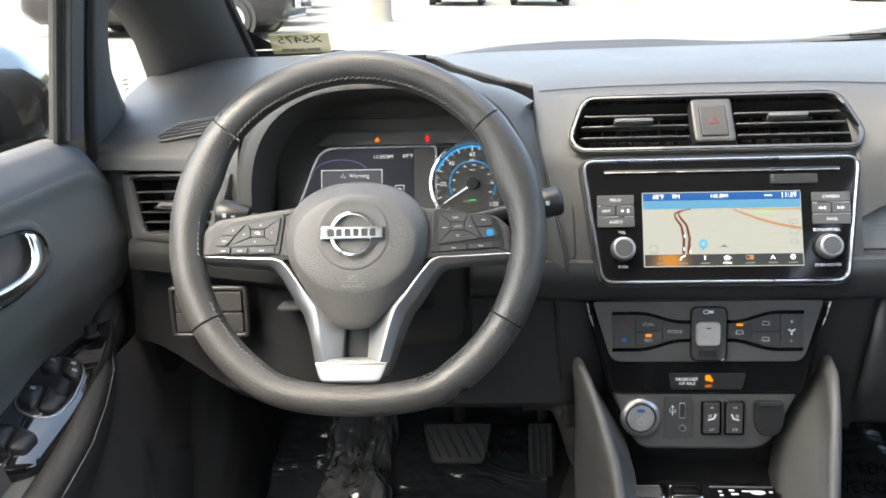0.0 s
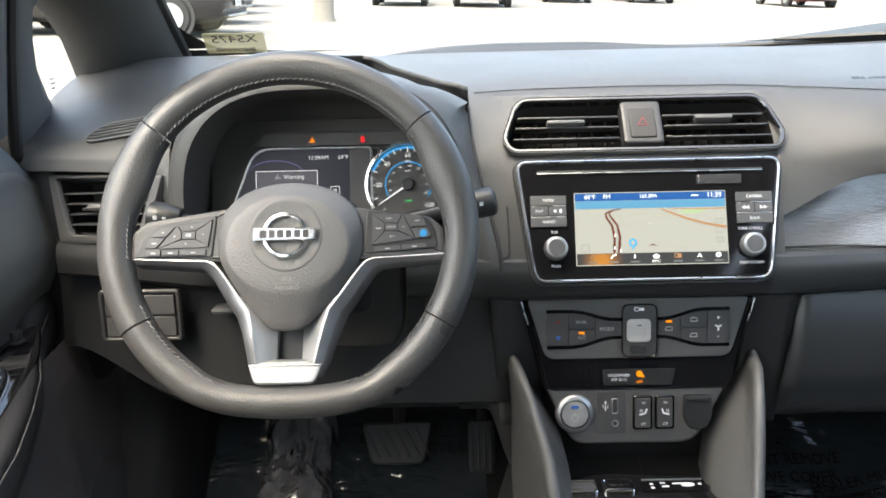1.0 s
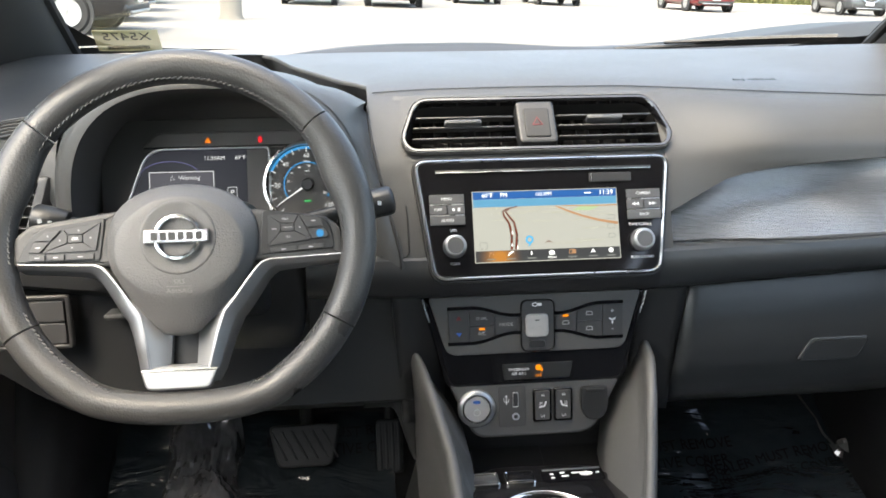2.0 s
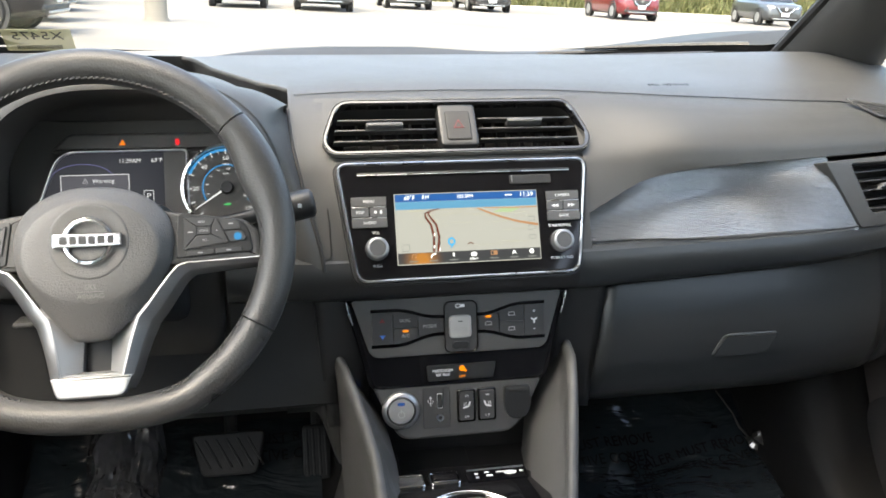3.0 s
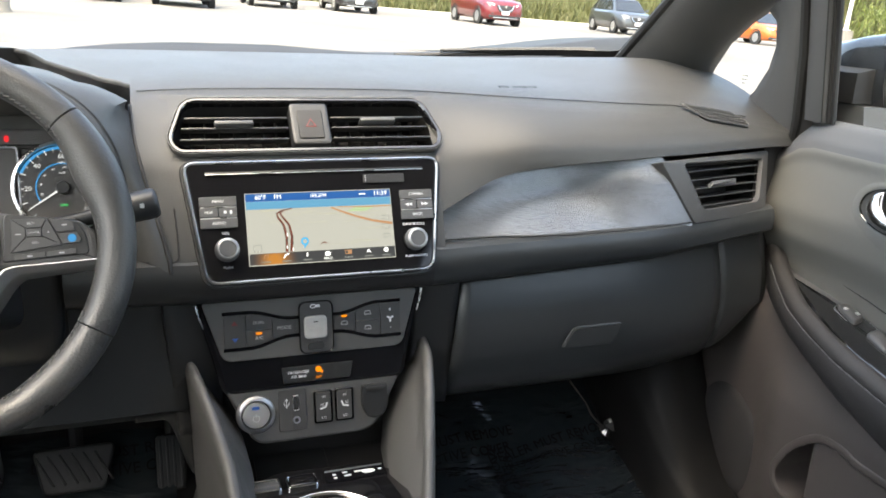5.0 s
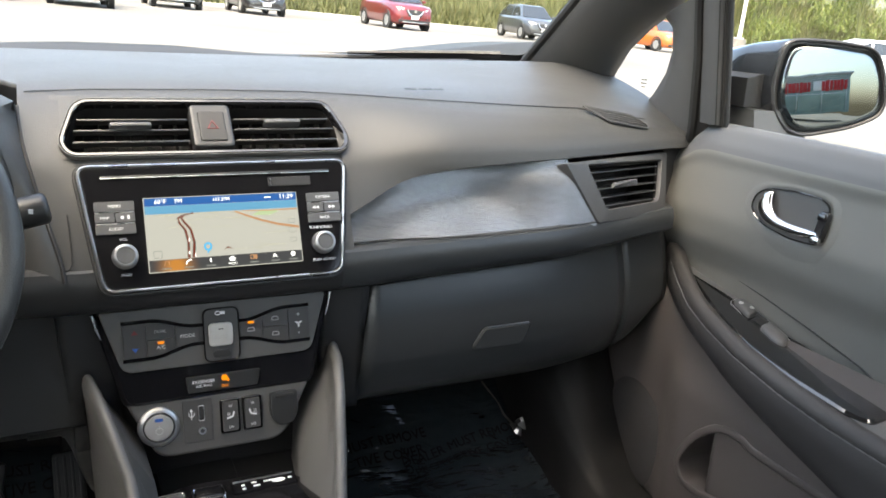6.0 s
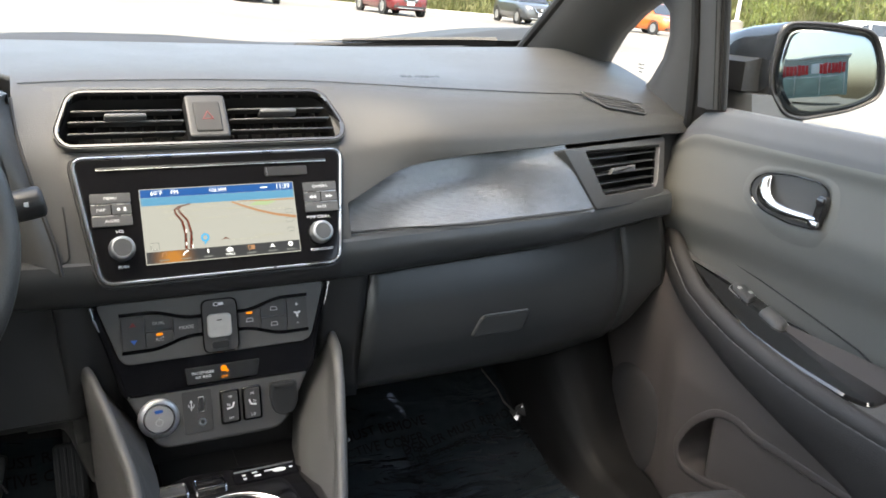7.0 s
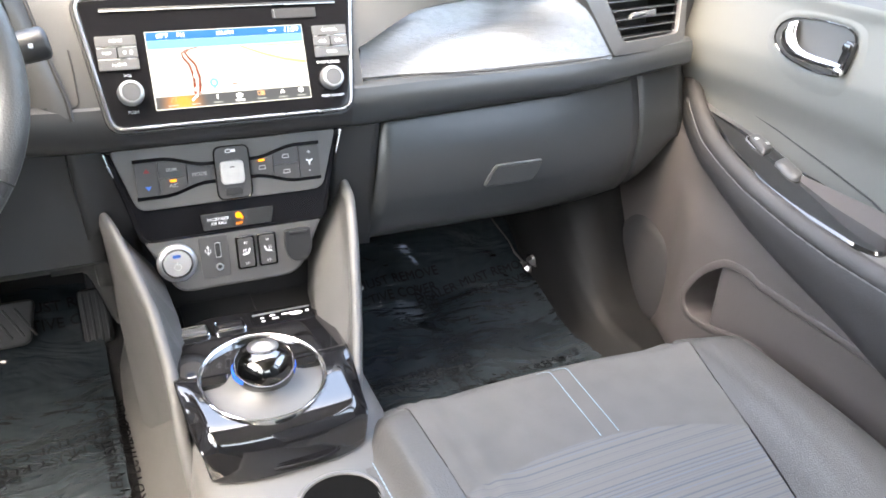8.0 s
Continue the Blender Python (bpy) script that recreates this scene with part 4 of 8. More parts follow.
part("jack", lathe([(0.0025, 0), (0.0045, 0), (0.0045, 0.0015), (0.0025, 0.0015)], 20, PM @ flat(-0.025, -0.0115, 0.0013)), SATIN, usb)
part("symbol", plate(ribbon([(-0.007, 0.003), (-0.007, 0.014)], 0.0008, 0.0008), 0.0003, 0, PM @ flat(-0.029, 0, 0.0015)), WHITE_INK, usb)
part("symbol", plate([(-0.0088, 0.0125), (-0.0052, 0.0125), (-0.007, 0.0155)], 0.0003, 0, PM @ flat(-0.029, 0, 0.0015)), WHITE_INK, usb)
part("symbol", plate(ribbon([(-0.01, 0.011), (-0.0098, 0.008), (-0.007, 0.0055), (-0.0042, 0.0075), (-0.004, 0.0105)], 0.0007, 0.0007), 0.0003, 0, PM @ flat(-0.029, 0, 0.0015)), WHITE_INK, usb)
for x, mir in ((0.007, 1), (0.0325, -1)):
    sw = thing("seat_heater_switch", "black rocker switch with a white seat heater symbol", "switch", "seat heater switches")
    part("frame", ring_plate(rrect(0.0225, 0.04, 0.003, 3), rrect(0.018, 0.0355, 0.0025, 3), 0.0035, PM @ flat(x, 0.001, 0), 0, 0.0006), PIANO, sw)
    rk = part("rocker", put(loft([[(px, py, 0.001 + 0.0025 * abs(py) / 0.0178) for px, py in rrect(0.018 - g, 0.0355 - g, 0.002, 3)] for g in (0, 0.0)] + [[(px, py, 0.0045 + 0.0015 * abs(py) / 0.0178) for px, py in rrect(0.0168, 0.0343, 0.002, 3)]]), PM @ flat(x, 0.001, 0)), BUTTON, sw)
    words("legend", "HI", 0.0042, PM @ flat(x, 0.0135, 0.0066), WHITE_INK, rk, 0.0001)
    words("legend", "LO", 0.0042, PM @ flat(x, -0.0115, 0.0066), WHITE_INK, rk, 0.0001)
    part("symbol", plate(ribbon([(mir * 0.004, 0.0055), (mir * 0.002, 0.0), (-mir * 0.0045, -0.0015)], 0.002, 0.002), 0.0003, 0, PM @ flat(x, 0.001, 0.0065)), WHITE_INK, rk)
    for j in range(2):
        part("symbol", plate(ribbon([(-mir * (0.001 + 0.0022 * j), 0.001), (-mir * (0.0015 + 0.0022 * j), 0.003), (-mir * (0.0008 + 0.0022 * j), 0.005)], 0.0006, 0.0006), 0.0003, 0, PM @ flat(x, 0.001, 0.0067)), WHITE_INK, rk)
sock = thing("power_socket", "closed black power socket cap in the switch panel", "socket")
CAP = rounded([(-0.016, 0.021), (-0.0175, -0.004), (-0.01, -0.02), (0.01, -0.02), (0.0175, -0.004), (0.016, 0.021)], [0.004, 0.01, 0.012, 0.012, 0.01, 0.004], 4)
part("cap", plate(CAP, 0.006, 0.002, PM @ flat(0.0705, 0.0, 0)), HARD, sock)
part("tab", box(0.022, 0.0045, 0.003, 0.0008, PM @ flat(0.0705, 0.0165, 0.006)), RUBBER, sock)

# ---- centre console ----
console = thing("centre_console", "grey moulded console with curved side buttresses and cup holders", "console")
CONS = material("console_plastic", (0.092, 0.091, 0.089), 0.42, grain=0.15, grain_size=1000, vary=0.05, vary_size=6, rough_vary=0.05)
for s in (-1, 1):
    path = [(0.146, 2.0, 0.69), (0.146, 1.958, 0.684), (0.142, 1.922, 0.66), (0.137, 1.88, 0.618), (0.131, 1.84, 0.572), (0.125, 1.80, 0.538), (0.118, 1.75, 0.51)]
    inward = (0.01, 0.018, 0.025, 0.034, 0.034, 0.028, 0.026) if s < 0 else (0.0, 0.005, 0.01, 0.017, 0.023, 0.032, 0.045)
    path = [(x - k, y, z - (d if s < 0 else 0)) for (x, y, z), k, d in zip(path, inward, (0, 0, 0, 0, 0.004, 0.03, 0.08))]
    rings = []
    for i, (x, y, z) in enumerate(path):
        web = (0.045, 0.045, 0.04, 0.03, 0.02, 0.016, 0.014)[i] if s < 0 else 0.045
        ring = [(x - 0.01, 0.31), (x + 0.006, z - 0.06), (x + 0.0095, z - 0.012), (x + 0.0075, z - 0.0025), (x + 0.0045, z), (x + 0.0005, z - 0.0005), (x - 0.0035, z - 0.006), (x - 0.0052, z - 0.012), (x - 0.0042, z - 0.0145), (x - 0.32 * web, z - 0.036), (x - web, z - 0.085), (x - web - 0.012, 0.31)]
        rings.append([(s * a - 0.014, y, b) for a, b in ring])
    part("buttress", loft(rings), CONS, console, smooth=60)
part("tray_floor", box(0.2, 0.16, 0.01, 0.003, pose(-0.004, 1.985, 0.52, 12)), DARK, console)
part("tray_wall", box(0.22, 0.01, 0.14, 0.003, pose(-0.004, 2.02, 0.57)), DARK, console)
part("tray_mat", plate(rrect(0.09, 0.06, 0.004), 0.003, 0.001, pose(-0.035, 1.985, 0.527, 12)), HARD, console)


def console_ring(y, hw, zt):
    r = 0.02
    return [(-hw - 0.045, y, 0.31), (-hw - 0.02, y, zt - 0.1), (-hw, y, zt - r), (-hw + 0.3 * r, y, zt - 0.3 * r), (-hw + r, y, zt), (hw - r, y, zt), (hw - 0.3 * r, y, zt - 0.3 * r), (hw, y, zt - r), (hw + 0.02, y, zt - 0.1), (hw + 0.03, y, 0.31)]


part("body", loft([console_ring(2.2, 0.12, 0.5), console_ring(1.95, 0.116, 0.5), console_ring(1.8, 0.112, 0.495), console_ring(1.7, 0.108, 0.478), console_ring(1.62, 0.105, 0.462), console_ring(1.3, 0.1, 0.455), console_ring(0.9, 0.1, 0.455)]), CONS, console, smooth=60)
CUP = pose(0.018, 1.67, 0.4755, 10)
part("cup_rim", put(ring_plate(ellipse(0.047, 0.039, 40), ellipse(0.041, 0.033, 40), 0.005, None, 0, 0.002), CUP), CONS, console)
# Shallow well over the closed body; near-black colour stands in for deep shade.
part("cup_well", put(loft([[(x, y, 0.0045) for x, y in ellipse(0.041, 0.033, 40)], [(x, y, 0.0015) for x, y in ellipse(0.036, 0.028, 40)], [(0.01 * x, 0.01 * y, 0.0015) for x, y in ellipse(0.036, 0.028, 40)]], True, False), CUP), material("cup_shade_black", (0.004, 0.004, 0.004), 0.9, spec=0.05), console)

# ---- gear selector ----
gear = thing("gear_selector", "round chrome gear selector on a gloss black console plate", "gear selector")
plan = [(-0.092, 1.925), (-0.06, 1.943), (0.055, 1.936), (0.086, 1.9), (0.0815, 1.84), (0.0795, 1.822), (0.03, 1.82), (-0.07, 1.82), (-0.112, 1.822), (-0.1085, 1.84)]
plan = rounded(plan[::-1], [0.014, 0.004, 0.004, 0.004, 0.004, 0.014, 0.014, 0.014, 0.014, 0.014], 4)
gp = []
for dz, grow in ((-0.05, 0.0), (-0.006, 0.001), (0.0, -0.004)):
    gp.append([(x, y, 0.553 + 0.02 * (y - 1.84) + dz) for x, y in (grown(plan, grow) if grow else plan)])
part("top_plate", loft(gp), GLOSS, gear)


def rear_face(u, v):
    """A gentle ramp behind the ring that rolls down to the console, its sides chamfered."""
    edge = abs(2 * u - 1)
    dy, dz, n = 0.0, 0.0, 24
    for i in range(n):
        t = v * (i + 0.5) / n
        a = radians(interp(t, (0, 2), (0.06, 9), (0.5, 12), (0.57, 22), (0.67, 52), (0.75, 70), (1, 79)))
        dy += 0.141 * v / n * math.cos(a)
        dz += 0.141 * v / n * math.sin(a)
    half = 0.0965 - 0.004 * v - 0.010 * v * v
    side = max(0.0, (edge - 0.83) / 0.17)
    drop = 0.015 * side ** 1.25 * ease(v, 0.02, 0.5) * (1 - ease(v, 0.5, 0.85))
    return (-0.0165 + 0.003 * v + half * (2 * u - 1), 1.832 - dy + 0.012 * edge ** 4 * v * v - 0.003 * (1 - edge ** 2), 0.5538 - dz - drop)


slope = sheet(rear_face, 60, 56)
cut = [f for f in slope.faces if math.hypot(f.calc_center_median().x + 0.022, f.calc_center_median().y - 1.812) < 0.0655]
bmesh.ops.delete(slope, geom=cut, context="FACES")
thicken(part("rear_slope", slope, GLOSS, gear), 0.03, (0, 1, -1))
BM = pose(-0.022, 1.812, 0.5495, 7.5)
BOWL = material("silver_bowl", (0.13, 0.13, 0.13), 0.5, 0.25, vary=0.04, vary_size=40)
part("bowl_rim", put(lathe([(0.0642, -0.006), (0.0642, 0.0005), (0.0655, 0.002), (0.067, 0.0026), (0.0685, 0.002), (0.0692, 0.0), (0.0692, -0.012)], 72), BM), CHROME, gear, "chrome ring round the selector")
FLOOR = pose(-0.022, 1.812, 0.5405, -0.5)
wall = []
for k in (0, 1):
    wall.append([tuple((BM if k else FLOOR) @ Vector((0.0645 * math.cos(a), 0.0645 * math.sin(a), -0.004 if k else -0.001))) for a in [2 * math.pi * i / 72 for i in range(72)]])
part("bowl_wall", loft(wall[::-1], True, False), CHROME, gear)
part("bowl", put(lathe([(0.066, -0.0005), (0.06, 0.0), (0.048, 0.001), (0.041, 0.004), (0.035, 0.010), (0.030, 0.018), (0.0, 0.019)], 56), FLOOR), BOWL, gear)
KM = pose(-0.0225, 1.798, 0.5555, -5)
part("blue_collar", put(lathe([(0.0, 0.004), (0.0305, 0.004), (0.0338, 0.006), (0.0342, 0.0115), (0.031, 0.0135)], 44), KM @ flat(0, 0.0035, 0.002)), material("blue_ring", (0.01, 0.1, 0.62), 0.2, coat=0.5), gear, "bright blue ring under the knob")
puck = part("selector_knob", put(lathe([(0.0, 0.001), (0.0285, 0.001), (0.0318, 0.008), (0.0324, 0.019), (0.029, 0.029), (0.0235, 0.0355), (0.0165, 0.0385), (0.0155, 0.0375), (0.0, 0.0375)], 48), KM), material("black_chrome", (0.16, 0.155, 0.15), 0.1, 1.0, vary=0.05), gear, "black chrome domed knob")
part("knob_ring", put(lathe([(0.0125, 0.038), (0.0165, 0.0382), (0.0165, 0.0396), (0.0125, 0.0398)], 40), KM), SATIN, puck)
part("knob_cap", put(lathe([(0.0125, 0.0384), (0.0, 0.0392)], 32), KM), SILVER_BTN, puck)
for x, w in ((-0.078, 0.036), (-0.036, 0.036)):
    sw = part("toggle", put(merge(ring_plate(rrect(w, 0.024, 0.004), rrect(w - 0.005, 0.019, 0.003), 0.004, None, 0, 0.001)), pose(x, 1.912, 0.5545)), CHROME, gear)
    part("toggle_key", box(w - 0.006, 0.017, 0.008, 0.002, pose(x, 1.911, 0.5565, -12 if x < -0.05 else 10)), GREYBTN if x < -0.05 else PIANO, sw)
ind = part("shift_display", plate(rrect(0.074, 0.023, 0.002), 0.001, 0.0003, pose(0.028, 1.914, 0.5548)), PIANO, gear)
part("display_edge", box(0.07, 0.0018, 0.002, 0.0005, pose(0.028, 1.9235, 0.5562)), SATIN, ind)
for x, y, w in ((0.003, 1.915, 0.004), (0.003, 1.908, 0.004), (0.016, 1.917, 0.006), (0.018, 1.910, 0.008), (0.058, 1.914, 0.004)):
    part("mark", box(w, 0.003, 0.0006, 0.0001, pose(x, y, 0.5562)), WHITE_INK, ind)
part("mark", plate(ellipse(0.008, 0.004, 20), 0.0006, 0, pose(0.044, 1.913, 0.5559)), WHITE_INK, ind)
part("mark", box(0.014, 0.0025, 0.0006, 0.0001, pose(0.034, 1.9155, 0.5562)), WHITE_INK, ind)


# ---- instrument cluster ----
KM2 = pose(-0.345, 2.04, 0.8935, 70)
clus = thing("instrument_cluster", "instrument cluster with a lit display and a round speedometer", "instrument cluster")
DIALGREY = material("dial_grey", (0.055, 0.052, 0.05), 0.5, grain=0.1, grain_size=900, vary=0.06, vary_size=20)
part("backing", plate(rrect(0.27, 0.15, 0.03, 5, -0.025, 0.0), 0.01, 0.002, KM2, -0.02), DIALGREY, clus)
part("brow", plate(rounded([(-0.115, 0.037), (0.115, 0.037), (0.095, 0.058), (-0.095, 0.058)], 0.006, 3), 0.01, 0.003, KM2, -0.012), LIT_LINING, clus)
TFT = rounded([(-0.145, -0.07), (0.03, -0.07), (0.03, 0.037), (-0.105, 0.037)], [0.004, 0.004, 0.004, 0.02], 5)
part("display_frame", ring_plate(grown(TFT, 0.003), TFT, 0.006, KM2, -0.008, 0.001), SATIN, clus)
LCD = glow("cluster_display", (0.012, 0.013, 0.02), 0.180)
lcd = part("display", plate(TFT, 0.002, 0, KM2, -0.006), LCD, clus, "dark lit driver display")
CLW = glow("cluster_white", (0.75, 0.78, 0.85), 0.135)
part("panel", plate(bar(0.006, 0.03, -0.06, 0.036), 0.0006, 0, KM2, -0.0035), DIALGREY, lcd)
part("notice_box", ring_plate(bar(-0.105, -0.032, -0.035, 0.012), bar(-0.1042, -0.0328, -0.0342, 0.0112), 0.0004, KM2, -0.0035, 0.0001), CLW, lcd)
part("notice_bar", plate(bar(-0.104, -0.033, -0.034, 0.011), 0.0002, 0, KM2, -0.0038), glow("cluster_notice", (0.05, 0.05, 0.065), 0.180), lcd)
words("notice", "Warning", 0.0068, KM2 @ flat(-0.06, 0.0045, -0.0033), CLW, lcd, 0.0001)
part("notice_symbol", ring_plate(TRI, grown(TRI, -0.0015), 0.0003, KM2 @ flat(-0.079, 0.0045, -0.0034) @ Matrix.Scale(0.45, 4), 0, 0.0001), CLW, lcd)
words("clock", "11:39AM", 0.0066, KM2 @ flat(-0.031, 0.0265, -0.0033), CLW, lcd, 0.0001)
words("reading", "69°F", 0.0066, KM2 @ flat(-0.0015, 0.0265, -0.0025), CLW, lcd, 0.0001)
words("gear", "P", 0.0095, KM2 @ flat(-0.0115, -0.0145, -0.0025), CLW, lcd, 0.0001)
part("gear_box", ring_plate(rrect(0.011, 0.014, 0.001, 2, -0.0115, -0.0145), rrect(0.0098, 0.0128, 0.001, 2, -0.0115, -0.0145), 0.0004, KM2, -0.0027, 0.0001), CLW, lcd)
part("arc", tube([KM2 @ Vector((-0.082 + 0.034 * math.cos(a), 0.006 + 0.018 * math.sin(a), -0.0036)) for a in np.linspace(0.25, 2.9, 18)], 0.0005, 5), glow("cluster_violet", (0.2, 0.2, 0.45), 0.090), lcd)
part("warning_lamp", plate([(x * 0.55, y * 0.55) for x, y in TRI], 0.001, 0, KM2 @ flat(-0.0375, 0.0468, -0.0018)), glow("amber_lamp", (1, 0.24, 0.01), 0.12), clus, "lit amber warning triangle")
part("warning_lamp", plate(ellipse(0.0024, 0.0038, 14), 0.001, 0, KM2 @ flat(0.022, 0.0468, -0.0018)), glow("red_lamp", (0.9, 0.02, 0.03), 0.14), clus, "lit red warning lamp")
GX, GY, GR = 0.0745, -0.0075, 0.0475
dial = part("speedometer", lathe([(0.0, -0.006), (GR, -0.006), (GR, -0.003), (0.0, -0.003)], 56, KM2 @ flat(GX, GY)), DIALGREY, clus, "round dark grey speedometer with blue rings")
DIALBLUE = glow("dial_blue", (0.05, 0.33, 0.75), 0.120)
part("bezel", lathe([(GR - 0.001, -0.004), (GR + 0.003, -0.004), (GR + 0.003, 0.003), (GR, 0.004), (GR - 0.001, 0.0)], 56, KM2 @ flat(GX, GY)), SATIN, dial)


def arc_band(r0, r1, a0, a1, n=40):
    return [(r1 * math.cos(a), r1 * math.sin(a)) for a in np.linspace(a1, a0, n)] + [(r0 * math.cos(a), r0 * math.sin(a)) for a in np.linspace(a0, a1, n)]


def dial_angle(v):
    return radians(225 - 2.25 * v)


for r0, r1, a0, a1 in ((GR - 0.005, GR - 0.002, radians(55), radians(158)), (0.0262, 0.0275, radians(-32), radians(212))):
    part("blue_ring", plate(arc_band(r0, r1, a0, a1)[::-1], 0.0004, 0, KM2 @ flat(GX, GY, -0.0029)), DIALBLUE, dial)
for v in range(0, 121, 5):
    a, big = dial_angle(v), v % 10 == 0
    if big or v < 80:
        part("tick", box(0.0055 if big else 0.003, 0.001 if big else 0.0006, 0.0005, 0, KM2 @ flat(GX, GY) @ pose((GR - 0.006) * math.cos(a), (GR - 0.006) * math.sin(a), -0.0024, 0, 0, math.degrees(a))), CLW, dial)
for v in (20, 40, 60, 80, 100, 120):
    a = dial_angle(v)
    words("number", str(v), 0.0072, KM2 @ flat(GX + 0.0345 * math.cos(a), GY + 0.0345 * math.sin(a), -0.0024), CLW, dial, 0.0001)
for v in range(20, 200, 20):
    a = dial_angle(v / 1.609)
    words("number", str(v), 0.0034, KM2 @ flat(GX + 0.0222 * math.cos(a), GY + 0.0222 * math.sin(a), -0.0024), CLW, dial, 0.0001)
words("unit", "MPH", 0.0034, KM2 @ flat(GX, GY + 0.0275, -0.0024), CLW, dial, 0.0001)
words("unit", "km/h", 0.0034, KM2 @ flat(GX, GY + 0.0165, -0.0024), CLW, dial, 0.0001)
a = dial_angle(5)
part("needle", plate(ribbon([(-0.006 * math.cos(a), -0.006 * math.sin(a)), (0.04 * math.cos(a), 0.04 * math.sin(a))], 0.0028, 0.001), 0.001, 0.0002, KM2 @ flat(GX, GY, 0.0)), CLW, dial)
part("hub", lathe([(0.0, 0.004), (0.0062, 0.004), (0.0072, 0.002), (0.0072, -0.002)], 28, KM2 @ flat(GX, GY)), DARK, dial)
part("ready_lamp", plate(bar(-0.004, 0.004, -0.0008, 0.0008), 0.0004, 0, KM2 @ flat(GX, GY - 0.019, -0.0026)), glow("green_lamp", (0.05, 0.6, 0.15), 0.150), dial)

# ---- steering wheel ----
WM = pose(-0.3775, 1.852, 0.882, 66)
wheel = thing("steering_wheel", "flat-bottomed steering wheel in black leather with satin silver spokes", "steering wheel")
RC = 0.1655


SPOKE_BLACK = material("spoke_skin", (0.045, 0.045, 0.045), 0.5, grain=0.2, grain_size=700, vary=0.06)


def rim_point(a, r=RC):
    """A point of the rim's centre line, a from the right, flattened below."""
    x, y = r * math.cos(a), r * math.sin(a)
    floor_y = -0.166 * r / RC
    if y < floor_y + 0.03:
        d = floor_y + 0.03 - y
        y = floor_y + 0.03 - 0.03 * math.tanh(d / 0.03 * 0.9)
        x *= 1 + 0.10 * math.sin(math.pi * min(d / 0.05, 1)) * 0.6
    return x, y


def rim_piece(a0, a1, n, grow=0.0):
    rings = []
    for i in range(n + 1):
        a = a0 + (a1 - a0) * i / n
        p, q, o = Vector(rim_point(a)), Vector(rim_point(a + 0.01)), Vector(rim_point(a - 0.01))
        t = (q - o).normalized()
        out = Vector((t.y, -t.x))
        low_part = ease(-math.sin(a), 0.75, 0.98)
        grip = math.exp(-((math.degrees(a) % 360 - 21) / 11) ** 2) + math.exp(-((math.degrees(a) % 360 - 159) / 11) ** 2)
        rw, rd = 0.0165 - 0.0015 * low_part + grow, 0.0155 + grow
        ring = []
        for j in range(18):
            b = 2 * math.pi * j / 18
            w = rw + (0.0065 * grip if math.cos(b) < 0 else 0.0005 * grip)
            ring.append((p.x + out.x * w * math.cos(b), p.y + out.y * w * math.cos(b), rd * math.sin(b)))
        rings.append(ring)
    return loft(rings, True, True)


part("rim_upper", put(rim_piece(radians(40.6), radians(140.6), 40), WM), LEATHER, wheel)
part("rim_side", put(rim_piece(radians(-29.7), radians(40), 26, 0.0004), WM), LEATHER, wheel)
part("rim_side", put(rim_piece(radians(141.2), radians(210.5), 26, 0.0004), WM), LEATHER, wheel)
part("rim_lower", put(rim_piece(radians(211.1), radians(329.7), 48), WM), LEATHER, wheel)
# stitching on the inner side of the rim
rng = random.Random(2)
dark_thread = material("dark_thread", (0.07, 0.07, 0.07), 0.7)
for a0, a1 in ((206, 249), (291, 334), (1, 187)):
    verts, faces = [], []
    for i in range(int((a1 - a0) / 2) + 1):
        a = radians(a0 + 2 * i)
        p, q = Vector(rim_point(a, RC)), Vector(rim_point(a + 0.012, RC))
        t = (q - p).normalized()
        inn = Vector((-t.y, t.x))
        c = p + inn * (0.0163 - 0.0015 * ease(-math.sin(a), 0.75, 0.98)) * 0.86
        for k in (0, 1, 2, 3):
            w, off, h = ((0.0016, -0.0021, 0.0011), (0.0016, 0.0016, 0.0011), (0.0004, 0.0019, 0.0002), (0.0004, 0.0026, 0.0002))[k]
            lean = 0.45 * off
            base = len(verts)
            for sx, sz in ((-1, -1), (1, -1), (1, 1), (-1, 1)):
                v2 = c + t * off + inn * (sx * w / 2 + lean)
                verts.append((v2.x, v2.y, 0.0085 + sz * h))
            if base:
                faces += [(base - 4 + n, base - 4 + (n + 1) % 4, base + (n + 1) % 4, base + n) for n in range(4)]
    part("stitching", put(raw(verts, faces), WM), dark_thread, wheel, "thick dark stitching along the rim")
SPOKE_GREY = material("spoke_grey", (0.3, 0.305, 0.31), 0.42, 0.35, vary=0.05, vary_size=25)


def wheel_shift(y):
    """Shear fitted to the camera's view: boss a touch to the right, foot a touch to the left."""
    return interp(y, (-0.14, -0.003), (-0.06, 0.002), (0, 0.0035))


def shifted(pts):
    return [(p[0] + wheel_shift(p[1]), *p[1:]) for p in pts]


